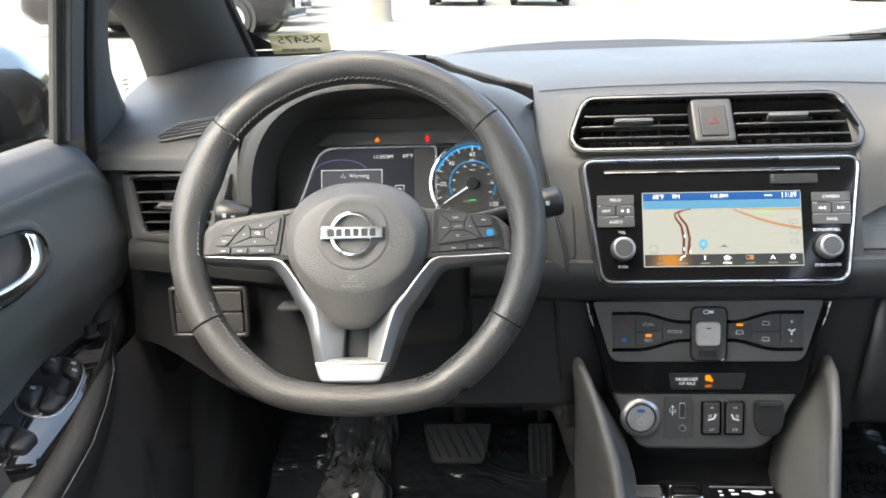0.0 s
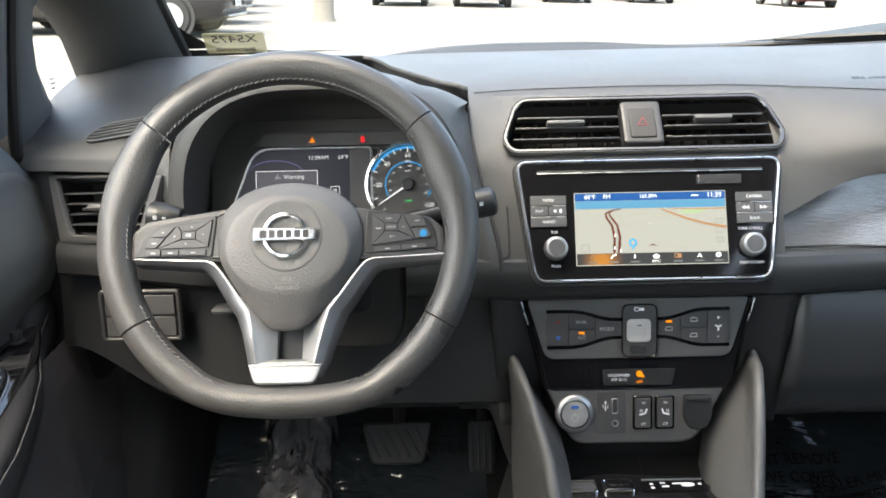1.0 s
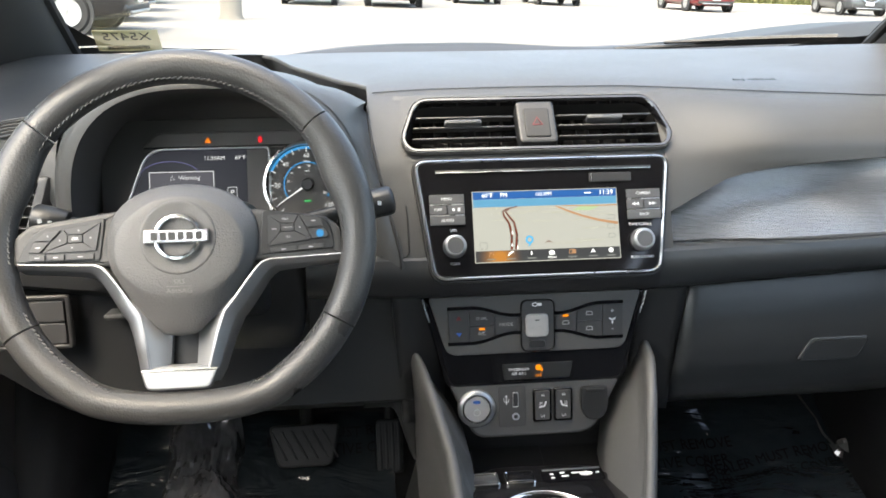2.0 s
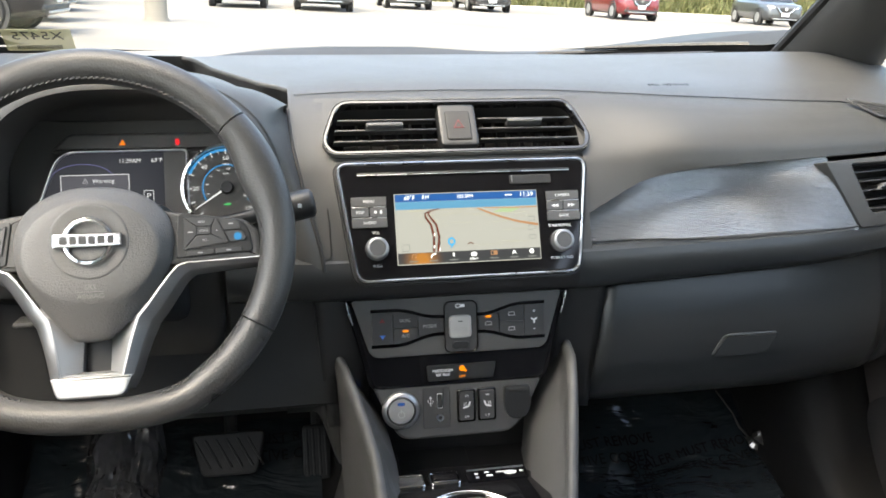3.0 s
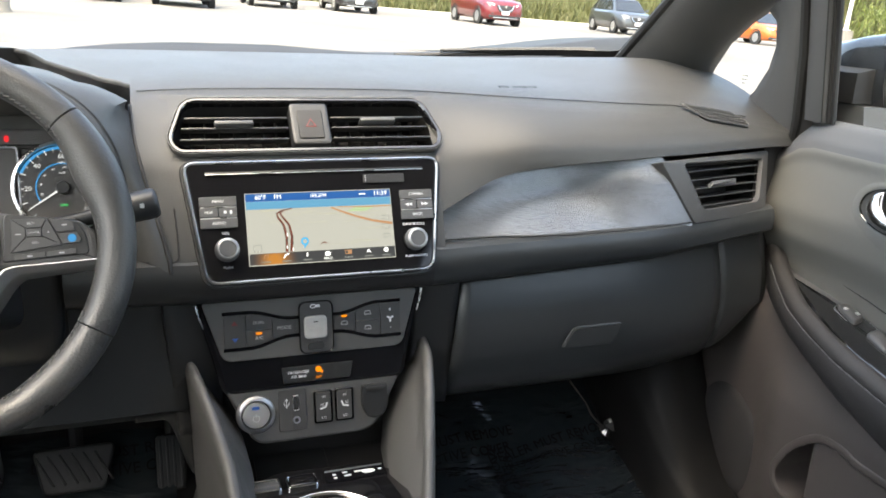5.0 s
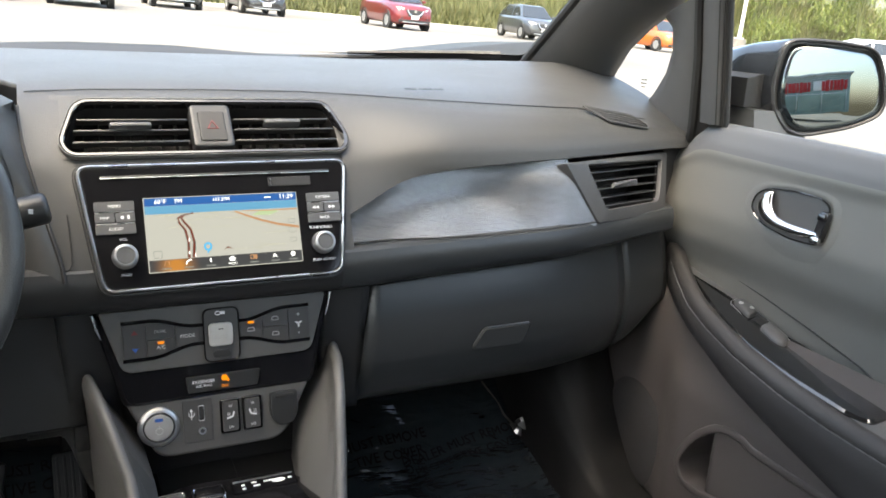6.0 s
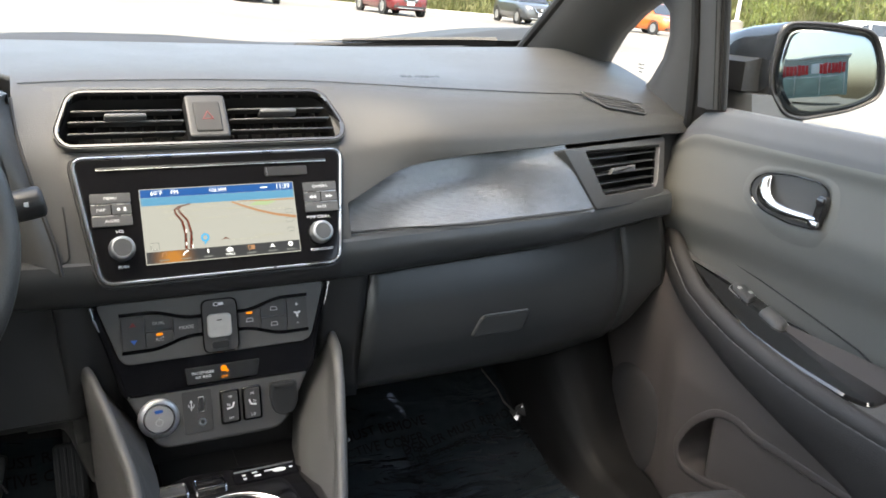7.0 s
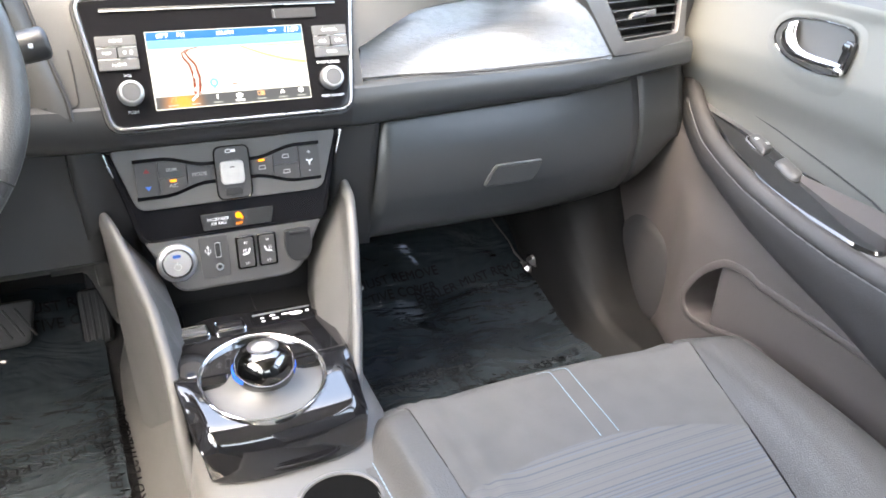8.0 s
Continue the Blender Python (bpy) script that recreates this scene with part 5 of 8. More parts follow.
# shield-shaped skirt that narrows to a blunt foot and rises to a round, nearly flat face
HUB = []
for z, k, disc in ((-0.03, 0.9, 0), (0.0, 0.985, 0), (0.006, 1.0, 0), (0.0095, 0.985, 0.06), (0.0125, 0.98, 0.25), (0.0205, 0.98, 0.8), (0.0228, 0.98, 0.96), (0.0238, 0.95, 1), (0.0248, 0.8, 1), (0.0255, 0.5, 1)):
    base = []
    for j in range(72):
        a = 2 * math.pi * j / 72
        c, sn = math.cos(a), math.sin(a)
        if sn >= 0:
            base.append((0.0685 * math.copysign(abs(c) ** 0.92, c), 0.0495 * sn ** 0.95))
        else:
            y = 0.0915 * sn
            base.append((math.copysign(interp(-y, (0, 0.0685), (0.019, 0.0675), (0.03, 0.0635), (0.047, 0.0535), (0.058, 0.0455), (0.068, 0.037), (0.08, 0.0255), (0.0875, 0.0175), (0.0905, 0.0125), (0.0915, 0.0)), c), y))
    face = [(0.0585 * math.cos(2 * math.pi * j / 72), -0.0115 + 0.047 * math.sin(2 * math.pi * j / 72)) for j in range(72)]
    base = [(x + (fx - x) * disc, y + (fy - y) * disc) for (x, y), (fx, fy) in zip(base, face)]
    HUB.append([(x + wheel_shift(y), y, z) for x, y in ((x * k, -0.012 + (y + 0.012) * k) for x, y in base)])
part("airbag_cover", put(loft(HUB), WM), PADSKIN, wheel, "rounded grey-black airbag cover", smooth=70)
BADGE = WM @ flat(0.0025, -0.003)
part("badge_dish", put(lathe([(0.0345, 0.0246), (0.0335, 0.0258), (0.032, 0.0262), (0.03, 0.0257), (0.0, 0.0257)], 48), BADGE), PADSKIN, wheel)
part("badge_ring", put(lathe([(0.0165, 0.0268), (0.0168, 0.029), (0.0185, 0.0308), (0.0205, 0.0305), (0.0222, 0.0285), (0.0224, 0.0265)], 56), BADGE), CHROME, wheel, "chrome ring badge with a cross bar")
part("badge_bar", plate(rrect(0.0575, 0.0125, 0.0012), 0.004, 0.0014, BADGE @ flat(0, 0.0005, 0.0275)), CHROME, wheel)
for i in range(6):
    part("badge_inlay", plate(rrect(0.0052 if i % 2 else 0.006, 0.007, 0.0012), 0.0004, 0.0001, BADGE @ flat(-0.0195 + 0.0078 * i, 0.0005, 0.0316)), HARD, wheel)
PADINK = material("moulded_legend", (0.16, 0.155, 0.15), 0.6)
words("legend", "SRS", 0.0066, WM @ flat(0.003, -0.0435, 0.0252), PADINK, wheel, 0.0002)
words("legend", "AIRBAG", 0.0066, WM @ flat(0.003, -0.0515, 0.0245), PADINK, wheel, 0.0002)
part("legend_line", box(0.023, 0.0005, 0.0006, 0, WM @ flat(0.003, -0.0474, 0.0252)), PADINK, wheel)

# stations of the silver trim from the rim's end of the spoke down to the foot: upper or inner crest, lower or outer edge
TRIM = [((0.1485, -0.02, 0.005), (0.1485, -0.0255, 0.001)), ((0.11, -0.0222, 0.009), (0.111, -0.0282, 0.004)), ((0.079, -0.0235, 0.0105), (0.084, -0.0305, 0.005)),
        ((0.0715, -0.026, 0.011), (0.0785, -0.0335, 0.005)), ((0.0655, -0.0325, 0.011), (0.0735, -0.039, 0.005)), ((0.0575, -0.043, 0.011), (0.0665, -0.0495, 0.005)),
        ((0.0465, -0.0585, 0.0105), (0.0572, -0.0638, 0.0045)), ((0.0372, -0.0705, 0.01), (0.0492, -0.0745, 0.0035)), ((0.0325, -0.088, 0.0085), (0.0437, -0.09, 0.003)),
        ((0.0287, -0.107, 0.007), (0.0388, -0.108, 0.0025)), ((0.026, -0.121, 0.006), (0.0355, -0.1225, 0.002)), ((0.0235, -0.134, 0.005), (0.0305, -0.1345, 0.001))]
# inner wall of the lower fork: foot of the wall, deep behind the crest
FORK = [(0.046, -0.0585, 0.016), (0.0372, -0.0705, 0.02), (0.0325, -0.088, 0.0205), (0.0287, -0.107, 0.0165), (0.026, -0.1205, 0.014)]
for s in (-1, 1):
    part("horn_mark", ring_plate(rrect(0.006, 0.004, 0.0005, 1), rrect(0.005, 0.003, 0.0003, 1), 0.0003, WM @ flat(0.003 + s * 0.0435, 0.002, 0.0237), 0, 0.0001), PADINK, wheel)
    sp = rounded([(s * 0.055, -0.0255), (s * 0.150, -0.0235), (s * 0.149, 0.004), (s * 0.135, 0.0155), (s * 0.055, 0.027)][:: s], 0.004, 3)
    part("spoke", plate(sp, 0.0225, 0.004, WM, -0.018), SPOKE_BLACK, wheel)
    rings = []
    for (ax, ay, az), (bx, by, bz) in TRIM:
        a, b = Vector((ax, ay, az)), Vector((bx, by, bz))
        d = (b - a) * 0.12
        row = [a + Vector((0, 0, -0.02)) - d * 0.5, a - Vector((0, 0, 0.0012)) - d * 0.3, a + d, b - d, b - Vector((0, 0, 0.0012)) + d * 0.2, b + d * 3.5 + Vector((0, 0, -0.018))]
        rings.append([(s * p.x + wheel_shift(p.y), p.y, p.z) for p in row])
    part("silver_trim", put(loft(rings), WM), STEEL, wheel, "satin silver spoke trim", smooth=35)
    rings = []
    for (x, y, w), k in zip(FORK, range(6, 11)):
        (ax, ay, az), _ = TRIM[k]
        rings.append([(s * (x - 0.0004) + wheel_shift(y), y, az - 0.0015), (s * (x - 0.0014) + wheel_shift(y), y, az - 0.002), (s * (x - w) + wheel_shift(y), y, -0.013), (s * (x - w) + wheel_shift(y), y, -0.024), (s * (x + 0.006) + wheel_shift(y), y, -0.024)])
    part("fork_wall", put(loft(rings), WM), SPOKE_GREY, wheel, "satin grey inner wall of the fork", smooth=30)


def wheel_key(pts, size=0.0, shape=None, ink=None, high=0.0018):
    """A flush key with an anticlockwise outline on the spoke's face, and its print."""
    kb = part("button", plate(grown(pts, -0.0004), high, 0.0005, WM @ flat(0, 0, CTRL)), BUTTON, wheel)
    mx, my = sum(p[0] for p in pts) / len(pts), sum(p[1] for p in pts) / len(pts)
    at = WM @ flat(mx, my, CTRL + high + 0.0001)
    if isinstance(shape, str):
        words("legend", shape, size, at, ink or GREY_INK, kb, 0.0001)
    elif shape:
        part("symbol", plate(shape, 0.0002, 0, at), ink or GREY_INK, kb)
    return kb


CTRL = 0.0062
DOT = [(-0.001, -0.0008), (0.001, -0.0008), (0, 0.001)]
DASH = bar(-0.0022, 0.0022, -0.0005, 0.0005)
# left pad: four-way keys round OK, a rocker beside it and three keys below
plates = (rounded([(-0.145, -0.0195), (-0.0715, -0.0195), (-0.0665, 0.021), (-0.124, 0.0125), (-0.1375, -0.001)], [0.003, 0.003, 0.006, 0.012, 0.008], 4),
          rounded([(0.0735, -0.0195), (0.1425, -0.0155), (0.1405, 0.002), (0.134, 0.0145), (0.0755, 0.0235)], [0.003, 0.004, 0.012, 0.008, 0.006], 4))
for outline in plates:
    part("control_plate", plate(outline, 0.0025, 0.001, WM, 0.0035), HARD, wheel)
for (tl, tr, br, bl), (cx, cy, cw, ch), marks in (
        (((-0.1035, 0.0105), (-0.0705, 0.0158), (-0.0745, -0.0103), (-0.1225, -0.0113)), (-0.093, 0.0012, 0.0135, 0.0075), (DOT, DOT, DOT, DOT, "OK")),
        (((0.0808, 0.0178), (0.1098, 0.0175), (0.121, -0.0065), (0.0804, -0.0118)), (0.099, 0.0052, 0.0125, 0.0075), ("RES+", DOT, "SET-", DASH, "CANCEL"))):
    c0, c1, c2, c3 = (cx - cw / 2, cy + ch / 2), (cx + cw / 2, cy + ch / 2), (cx + cw / 2, cy - ch / 2), (cx - cw / 2, cy - ch / 2)
    for pts, mark in zip(((c0, c1, tr, tl), (c1, c2, br, tr), (c3, bl, br, c2), (tl, bl, c3, c0)), marks):
        wheel_key(list(pts), 0.003, mark)
    wheel_key([c3, c2, c1, c0], 0.0042 if cx < 0 else 0.0024, marks[4], WHITE_INK if cx < 0 else None, 0.0022)
for pts, mark in (([(-0.1345, -0.0105), (-0.124, -0.011), (-0.1155, -0.0015), (-0.1295, -0.001)], DASH), ([(-0.129, 0.0), (-0.1148, -0.0005), (-0.106, 0.0095), (-0.1195, 0.009)], DOT),
                  ([(-0.1335, -0.0182), (-0.1195, -0.0182), (-0.1195, -0.0127), (-0.1335, -0.0127)], DASH), ([(-0.1178, -0.0182), (-0.1025, -0.0182), (-0.1025, -0.0127), (-0.1178, -0.0127)], DASH),
                  ([(-0.1008, -0.0182), (-0.0765, -0.0182), (-0.0765, -0.0127), (-0.1008, -0.0127)], DASH),
                  ([(0.0825, -0.0185), (0.1075, -0.017), (0.1075, -0.012), (0.0825, -0.0135)], DASH), ([(0.1088, -0.0169), (0.132, -0.0155), (0.132, -0.0105), (0.1088, -0.0119)], DASH),
                  ([(0.1108, 0.0165), (0.1165, 0.0045), (0.1325, 0.0055), (0.1305, 0.0125), (0.126, 0.0155)], DASH)):
    wheel_key(pts, 0, mark)
wheel_key([(0.1172, 0.0035), (0.1222, -0.0065), (0.1355, -0.0055), (0.1375, -0.002), (0.1335, 0.0045)], 0, ellipse(0.0036, 0.0036, 16), DIALBLUE)
part("silver_bridge", plate(rounded(shifted([(-0.0285, -0.1405), (0.0285, -0.1405), (0.0352, -0.1215), (-0.0352, -0.1215)]), [0.006, 0.006, 0.002, 0.002], 4), 0.0085, 0.002, WM, -0.002), STEEL, wheel, "satin silver lower bridge")
part("fork_sill", put(loft([[(x * 0.026 - 0.002, -0.1212, 0.0045), (x * 0.026 - 0.002, -0.1195, 0.003), (x * 0.014 - 0.002, -0.1175, -0.013), (x * 0.014 - 0.002, -0.13, -0.013)] for x in (-1, 1)]), WM), SPOKE_GREY, wheel)
# Black plate closes the fork's opening, standing in for the dark seen through it.
part("fork_dark_plate", plate(rounded([(-0.03, -0.125), (0.026, -0.125), (0.05, -0.07), (-0.05, -0.07)], 0.004, 2), 0.006, 0.001, WM, -0.03), DARK, wheel)

# ---- steering column and stalks ----
col = thing("steering_column", "black steering column shroud behind the wheel", "steering column")
part("shroud", put(loft([[(x, y, z) for x, y in rrect(w, h, 0.02, 4, 0, -0.01)] for z, w, h in ((-0.035, 0.1, 0.1), (-0.08, 0.12, 0.115), (-0.2, 0.13, 0.12))]), WM), HARD, col)
for s in (-1, 1):
    stalk = thing("column_stalk", "black control stalk with white print on its tip", "control stalk", "control stalks")
    p0, p1 = WM @ Vector((s * 0.05, 0.012, -0.075)), WM @ Vector((s * (0.158 if s < 0 else 0.198), 0.034 if s < 0 else 0.042, -0.075))
    d = (p1 - p0)
    part("arm", tube([p0 + d * t for t in (0, 0.25, 0.5, 0.72)], [0.009, 0.008, 0.0075, 0.008], 12), HARD, stalk)
    part("grip", tube([p0 + d * t for t in (0.70, 0.72, 0.8, 0.9, 1.0, 1.02, 1.035)], [0.010, 0.013, 0.0145, 0.0155, 0.0155, 0.0145, 0.011], 16), HARD, stalk)
    for t in (0.84, 0.93):
        q = p0 + d * t
        part("symbol", box(0.004, 0.0008, 0.005, 0, Matrix.Translation(q + Vector((0, -0.0152, 0.003))) @ pose(0, 0, 0, 10)), WHITE_INK, stalk)

# ---- switch block left of the column ----
sb = thing("switch_block", "black block of four blank dashboard switches", "switch")
KBM = pose(-0.583, 1.984, 0.750, 84)
part("surround", ring_plate(rrect(0.095, 0.062, 0.006, 3), rrect(0.084, 0.052, 0.003, 3), 0.006, KBM, -0.002, 0.0015), DARK, sb)
part("well", plate(rrect(0.085, 0.053, 0.003, 3), 0.003, 0, KBM, -0.004), RUBBER, sb)
for i in range(2):
    for j in range(2):
        k = part("switch", plate(rrect(0.0395, 0.0235, 0.002, 2, (i - 0.5) * 0.041, (j - 0.5) * 0.0255), 0.005, 0.001, KBM, -0.001), BUTTON, sb)
        if i == 0 and j == 0:
            part("symbol", ring_plate(ellipse(0.0045, 0.0045, 14), ellipse(0.0036, 0.0036, 14), 0.0003, KBM @ flat(-0.0205, -0.0127, 0.0041), 0, 0.0001), WHITE_INK, k)
part("fuse_tab", box(0.035, 0.012, 0.004, 0.0015, pose(-0.428, 1.972, 0.755)), DARK, dashboard)

# ---- footwells, pedals, film ----
CARPET = material("black_carpet", (0.012, 0.012, 0.013), 0.95, grain=0.8, grain_size=1500, vary=0.2, vary_size=60)


def floor_z(y):
    return interp(y, (0.4, 0.32), (1.9, 0.31), (2.1, 0.315), (2.2, 0.34), (2.32, 0.42), (2.42, 0.55), (2.45, 0.8))


floor = part("floor", sheet(lambda u, v: ((u - 0.5) * 1.44, 0.4 + 2.05 * v, floor_z(0.4 + 2.05 * v) - 0.003), 24, 60), CARPET)
tagged(floor, "black carpeted car floor rising to the toe board", "floor", kind="structure")
FILM = material("protective_film", (0.022, 0.028, 0.033), 0.13, spec=0.7)


def film_nodes(m):
    nt = m.node_tree
    b = nt.nodes["Principled BSDF"]
    tc, mp = nt.nodes.new("ShaderNodeTexCoord"), nt.nodes.new("ShaderNodeMapping")
    mp.inputs["Scale"].default_value = (5, 14, 5)
    mp.inputs["Rotation"].default_value = (0, 0, 0.4)
    n = nt.nodes.new("ShaderNodeTexNoise")
    n.inputs["Scale"].default_value, n.inputs["Detail"].default_value, n.inputs["Distortion"].default_value = 1.6, 3, 0.8
    bp = nt.nodes.new("ShaderNodeBump")
    bp.inputs["Strength"].default_value, bp.inputs["Distance"].default_value = 0.6, 0.02
    nt.links.new(tc.outputs["Object"], mp.inputs[0])
    nt.links.new(mp.outputs[0], n.inputs["Vector"])
    nt.links.new(n.outputs["Fac"], bp.inputs["Height"])
    nt.links.new(bp.outputs[0], b.inputs["Normal"])


film_nodes(FILM)
FILM_INK = material("black_film_print", (0.004, 0.004, 0.005), 0.8, spec=0.1)


def wrinkle(x, y, seed):
    k = 1.0 if x > 0 else 1.7
    p = Vector((x * 9, y * 9, seed))
    return 0.008 * k * noise.noise(p) + 0.004 * k * abs(noise.noise(p * 2.3)) + 0.002 * noise.noise(p * 6)


def film_z(x, y, seed):
    return floor_z(y) + 0.007 + wrinkle(x, y, seed)


def film(x0, x1, y0, y1, seed, label):
    f = thing("protective_film", label, "protective film", "floor films")
    part("sheet", sheet(lambda u, v: (x0 + (x1 - x0) * u, y0 + (y1 - y0) * v, film_z(x0 + (x1 - x0) * u, y0 + (y1 - y0) * v, seed)), 72, 100), FILM, f)
    return f


def film_words(f, x, y, turn, seed, size=0.021):
    for k, line in enumerate(("DEALER MUST REMOVE", "PROTECTIVE COVER")):
        off = Matrix.Rotation(radians(turn), 4, "Z") @ Vector((0, -k * size * 1.15, 0))
        cx, cy = x + off.x, y + off.y
        ink = words("print", line, size, pose(cx, cy, 0, 0, 0, turn), FILM_INK, f, 0.0003, wide=1.15)
        for vert in ink.data.vertices:
            vert.co.z += film_z(vert.co.x, vert.co.y, seed) + 0.0018


fp = film(0.12, 0.61, 1.5, 2.36, 3.1, "wrinkled clear plastic film with black print on the passenger floor")
for x, y, turn in ((0.27, 2.235, 4), (0.22, 2.03, 6), (0.335, 2.1, 84), (0.46, 2.215, 6), (0.42, 1.98, 8)):
    film_words(fp, x, y, turn, 3.1)
fd = film(-0.66, -0.172, 1.5, 2.32, 7.7, "wrinkled clear plastic film with black print on the driver's floor")
for x, y, turn in ((-0.25, 2.285, 4), (-0.25, 2.035, 184), (-0.188, 2.01, 92), (-0.42, 2.0, 186), (-0.45, 1.85, 5)):
    film_words(fd, x, y, turn, 7.7)
# crumpled film over the foot rest
rest = thing("crumpled_film", "shiny crumpled clear film over the foot rest", "protective film")


def crumple(u, v):
    a = math.pi * (u - 0.1) / 0.8
    x, y = -0.468 + 0.056 * math.cos(math.pi - a), 2.05 + 0.3 * v
    z = floor_z(y) + 0.02 + 0.05 * max(math.sin(a), -0.3) + 0.02 * noise.noise(Vector((x * 30, y * 14, 2))) + 0.009 * noise.noise(Vector((x * 70, y * 40, 5))) + 0.005 * noise.noise(Vector((x * 150, y * 70, 8)))
    return x + 0.01 * noise.noise(Vector((y * 20, u * 5, 1))), y, z


# Light and dark mottle in the film's colour stands in for glints.
for k in (0, 1):
    part("fold", sheet(lambda u, v: crumple(u, (v + k) / 2), 48, 44), bpy.data.materials.get("crumpled_clear_film") or material("crumpled_clear_film", (0.085, 0.085, 0.09), 0.09, spec=1.0, coat=1.0, grain=0.5, grain_size=60, vary=0.6, vary_size=26), rest, smooth=12)
ped_mat = material("pedal_rubber", (0.011, 0.011, 0.0115), 0.5, vary=0.1)
bk = thing("brake_pedal", "black ribbed rubber brake pedal", "pedal")
BP = pose(-0.3115, 2.25, 0.414, 58)
part("pad", plate(rounded([(-0.042, -0.034), (0.042, -0.034), (0.057, 0.032), (-0.057, 0.032)], 0.012, 4), 0.012, 0.004, BP), ped_mat, bk)
for i in range(6):
    part("rib", box(0.0035, 0.05, 0.004, 0.001, BP @ flat(-0.04 + 0.016 * i, 0, 0.0125, 28)), ped_mat, bk)
part("arm", tube([(-0.31, 2.27, 0.42), (-0.31, 2.31, 0.55), (-0.31, 2.3, 0.7)], 0.01, 8), DARK, bk)
ac = thing("accelerator_pedal", "black ribbed accelerator pedal", "pedal")
AP = pose(-0.1775, 2.262, 0.396, 62)
part("pad", plate(rrect(0.044, 0.086, 0.009, 4), 0.012, 0.004, AP), ped_mat, ac)
for i in range(4):
    part("rib", box(0.004, 0.074, 0.003, 0.001, AP @ flat(-0.015 + 0.01 * i, 0, 0.0125)), ped_mat, ac)
part("arm", tube([(-0.176, 2.28, 0.42), (-0.175, 2.33, 0.6)], 0.009, 8), DARK, ac)
# harness by the passenger's toe board
clip = thing("film_knot", "shiny twisted knot of clear film by the toe board", "protective film")
part("strand", tube([(0.515, 2.33, 0.47), (0.528, 2.28, 0.432), (0.545, 2.25, 0.405), (0.549, 2.232, 0.388), (0.56, 2.215, 0.375)], [0.0016, 0.0024, 0.0014, 0.0026, 0.0018], 6), material("clear_strand", (0.09, 0.09, 0.09), 0.15), clip)
part("knot", put(loft([[(r * math.cos(b) * (1 + 0.3 * math.sin(3 * b + i)), r * math.sin(b), 0.008 * i) for b in np.linspace(0, 2 * math.pi, 11)[:-1]] for i, r in enumerate((0.004, 0.016, 0.009, 0.018, 0.012, 0.006))]), pose(0.56, 2.21, 0.36, 15, 30)), material("clear_knot", (0.08, 0.08, 0.08), 0.06, spec=1.0, coat=1.0), clip, smooth=20)
part("strand", tube([(0.575, 2.2, 0.365), (0.6, 2.19, 0.36), (0.61, 2.16, 0.35)], 0.003, 6), bpy.data.materials["clear_strand"], clip)


# ---- doors ----
def side_x(z):
    return 0.737 - 0.22 * (z - 0.95)


def lerp_rows(rows, t):
    k = min(int(t * (len(rows) - 1)), len(rows) - 2)
    f = t * (len(rows) - 1) - k
    return tuple(a * (1 - f) + b * f for a, b in zip(rows[k], rows[k + 1]))


def arm_top(y):
    """Height of the arm rest's flat top, where the switch plate lies."""
    return interp(y, (1.0, 0.60), (1.5, 0.652), (1.656, 0.67), (1.728, 0.676), (1.80, 0.686), (1.88, 0.703), (1.92, 0.712), (1.999, 0.724), (2.06, 0.745))


def arm_in(y, s):
    return (0.03 * (1 - ease(y, 1.96, 2.07)) if s < 0 else 0) + interp(y, (1.0, 0.612), (1.7, 0.612), (1.8, 0.618), (1.86, 0.631), (1.916, 0.647), (1.98, 0.678), (2.04, 0.712), (2.07, 0.73))


def arm_seam(y):
    return interp(y, (1.0, 0.61), (1.55, 0.653), (1.64, 0.658), (1.718, 0.668), (1.76, 0.675), (1.814, 0.685), (1.867, 0.694), (1.933, 0.708), (2.023, 0.736), (2.07, 0.752))


def arm_low(y):
    return interp(y, (1.0, 0.44), (1.5, 0.537), (1.614, 0.579), (1.68, 0.598), (1.764, 0.622), (1.862, 0.651), (1.943, 0.668), (2.045, 0.682), (2.07, 0.69))


POCKET = rounded([(0.0, -0.03), (0.012, -0.054), (0.06, -0.052), (0.14, -0.03), (0.42, -0.07), (0.42, 0.045), (0.2, 0.051), (0.128, 0.052), (0.11, 0.059), (0.07, 0.058), (0.025, 0.02)], [0.02, 0.02, 0.03, 0.03, 0.02, 0.02, 0.05, 0.02, 0.02, 0.03, 0.03], 5)
ARMSKIN = material("arm_rest_skin", (0.028, 0.026, 0.0255), 0.62, grain=0.3, grain_size=700, vary=0.06)


def inside(poly, x, y):
    hit = False
    for (ax, ay), (bx, by) in zip(poly, poly[1:] + poly[:1]):
        if (ay > y) != (by > y) and x < ax + (y - ay) / (by - ay) * (bx - ax):
            hit = not hit
    return hit


# inner handle: recess outline, outer and inner edge of the chrome lever (x backward along the door, y up)
HANDLE_REC = rounded([(-0.0709, -0.0065), (-0.06, -0.0185), (-0.0387, -0.0284), (0.0064, -0.0342), (0.0495, -0.0315), (0.0555, -0.0159), (0.0525, 0.02), (0.038, 0.0273), (-0.0076, 0.0285), (-0.0498, 0.0229), (-0.0675, 0.0115)], 0.012, 4)
HANDLE_OUT = smoothed([(-0.048, 0.017), (-0.0531, -0.003), (-0.042, -0.0164), (-0.0204, -0.0246), (0.0134, -0.0262), (0.036, -0.0255), (0.0525, -0.0235)])
HANDLE_IN = smoothed([(-0.0342, 0.0212), (-0.0285, 0.0032), (-0.0165, -0.0075), (-0.001, -0.0118), (0.015, -0.0135), (0.035, -0.0138), (0.0475, -0.0135)])


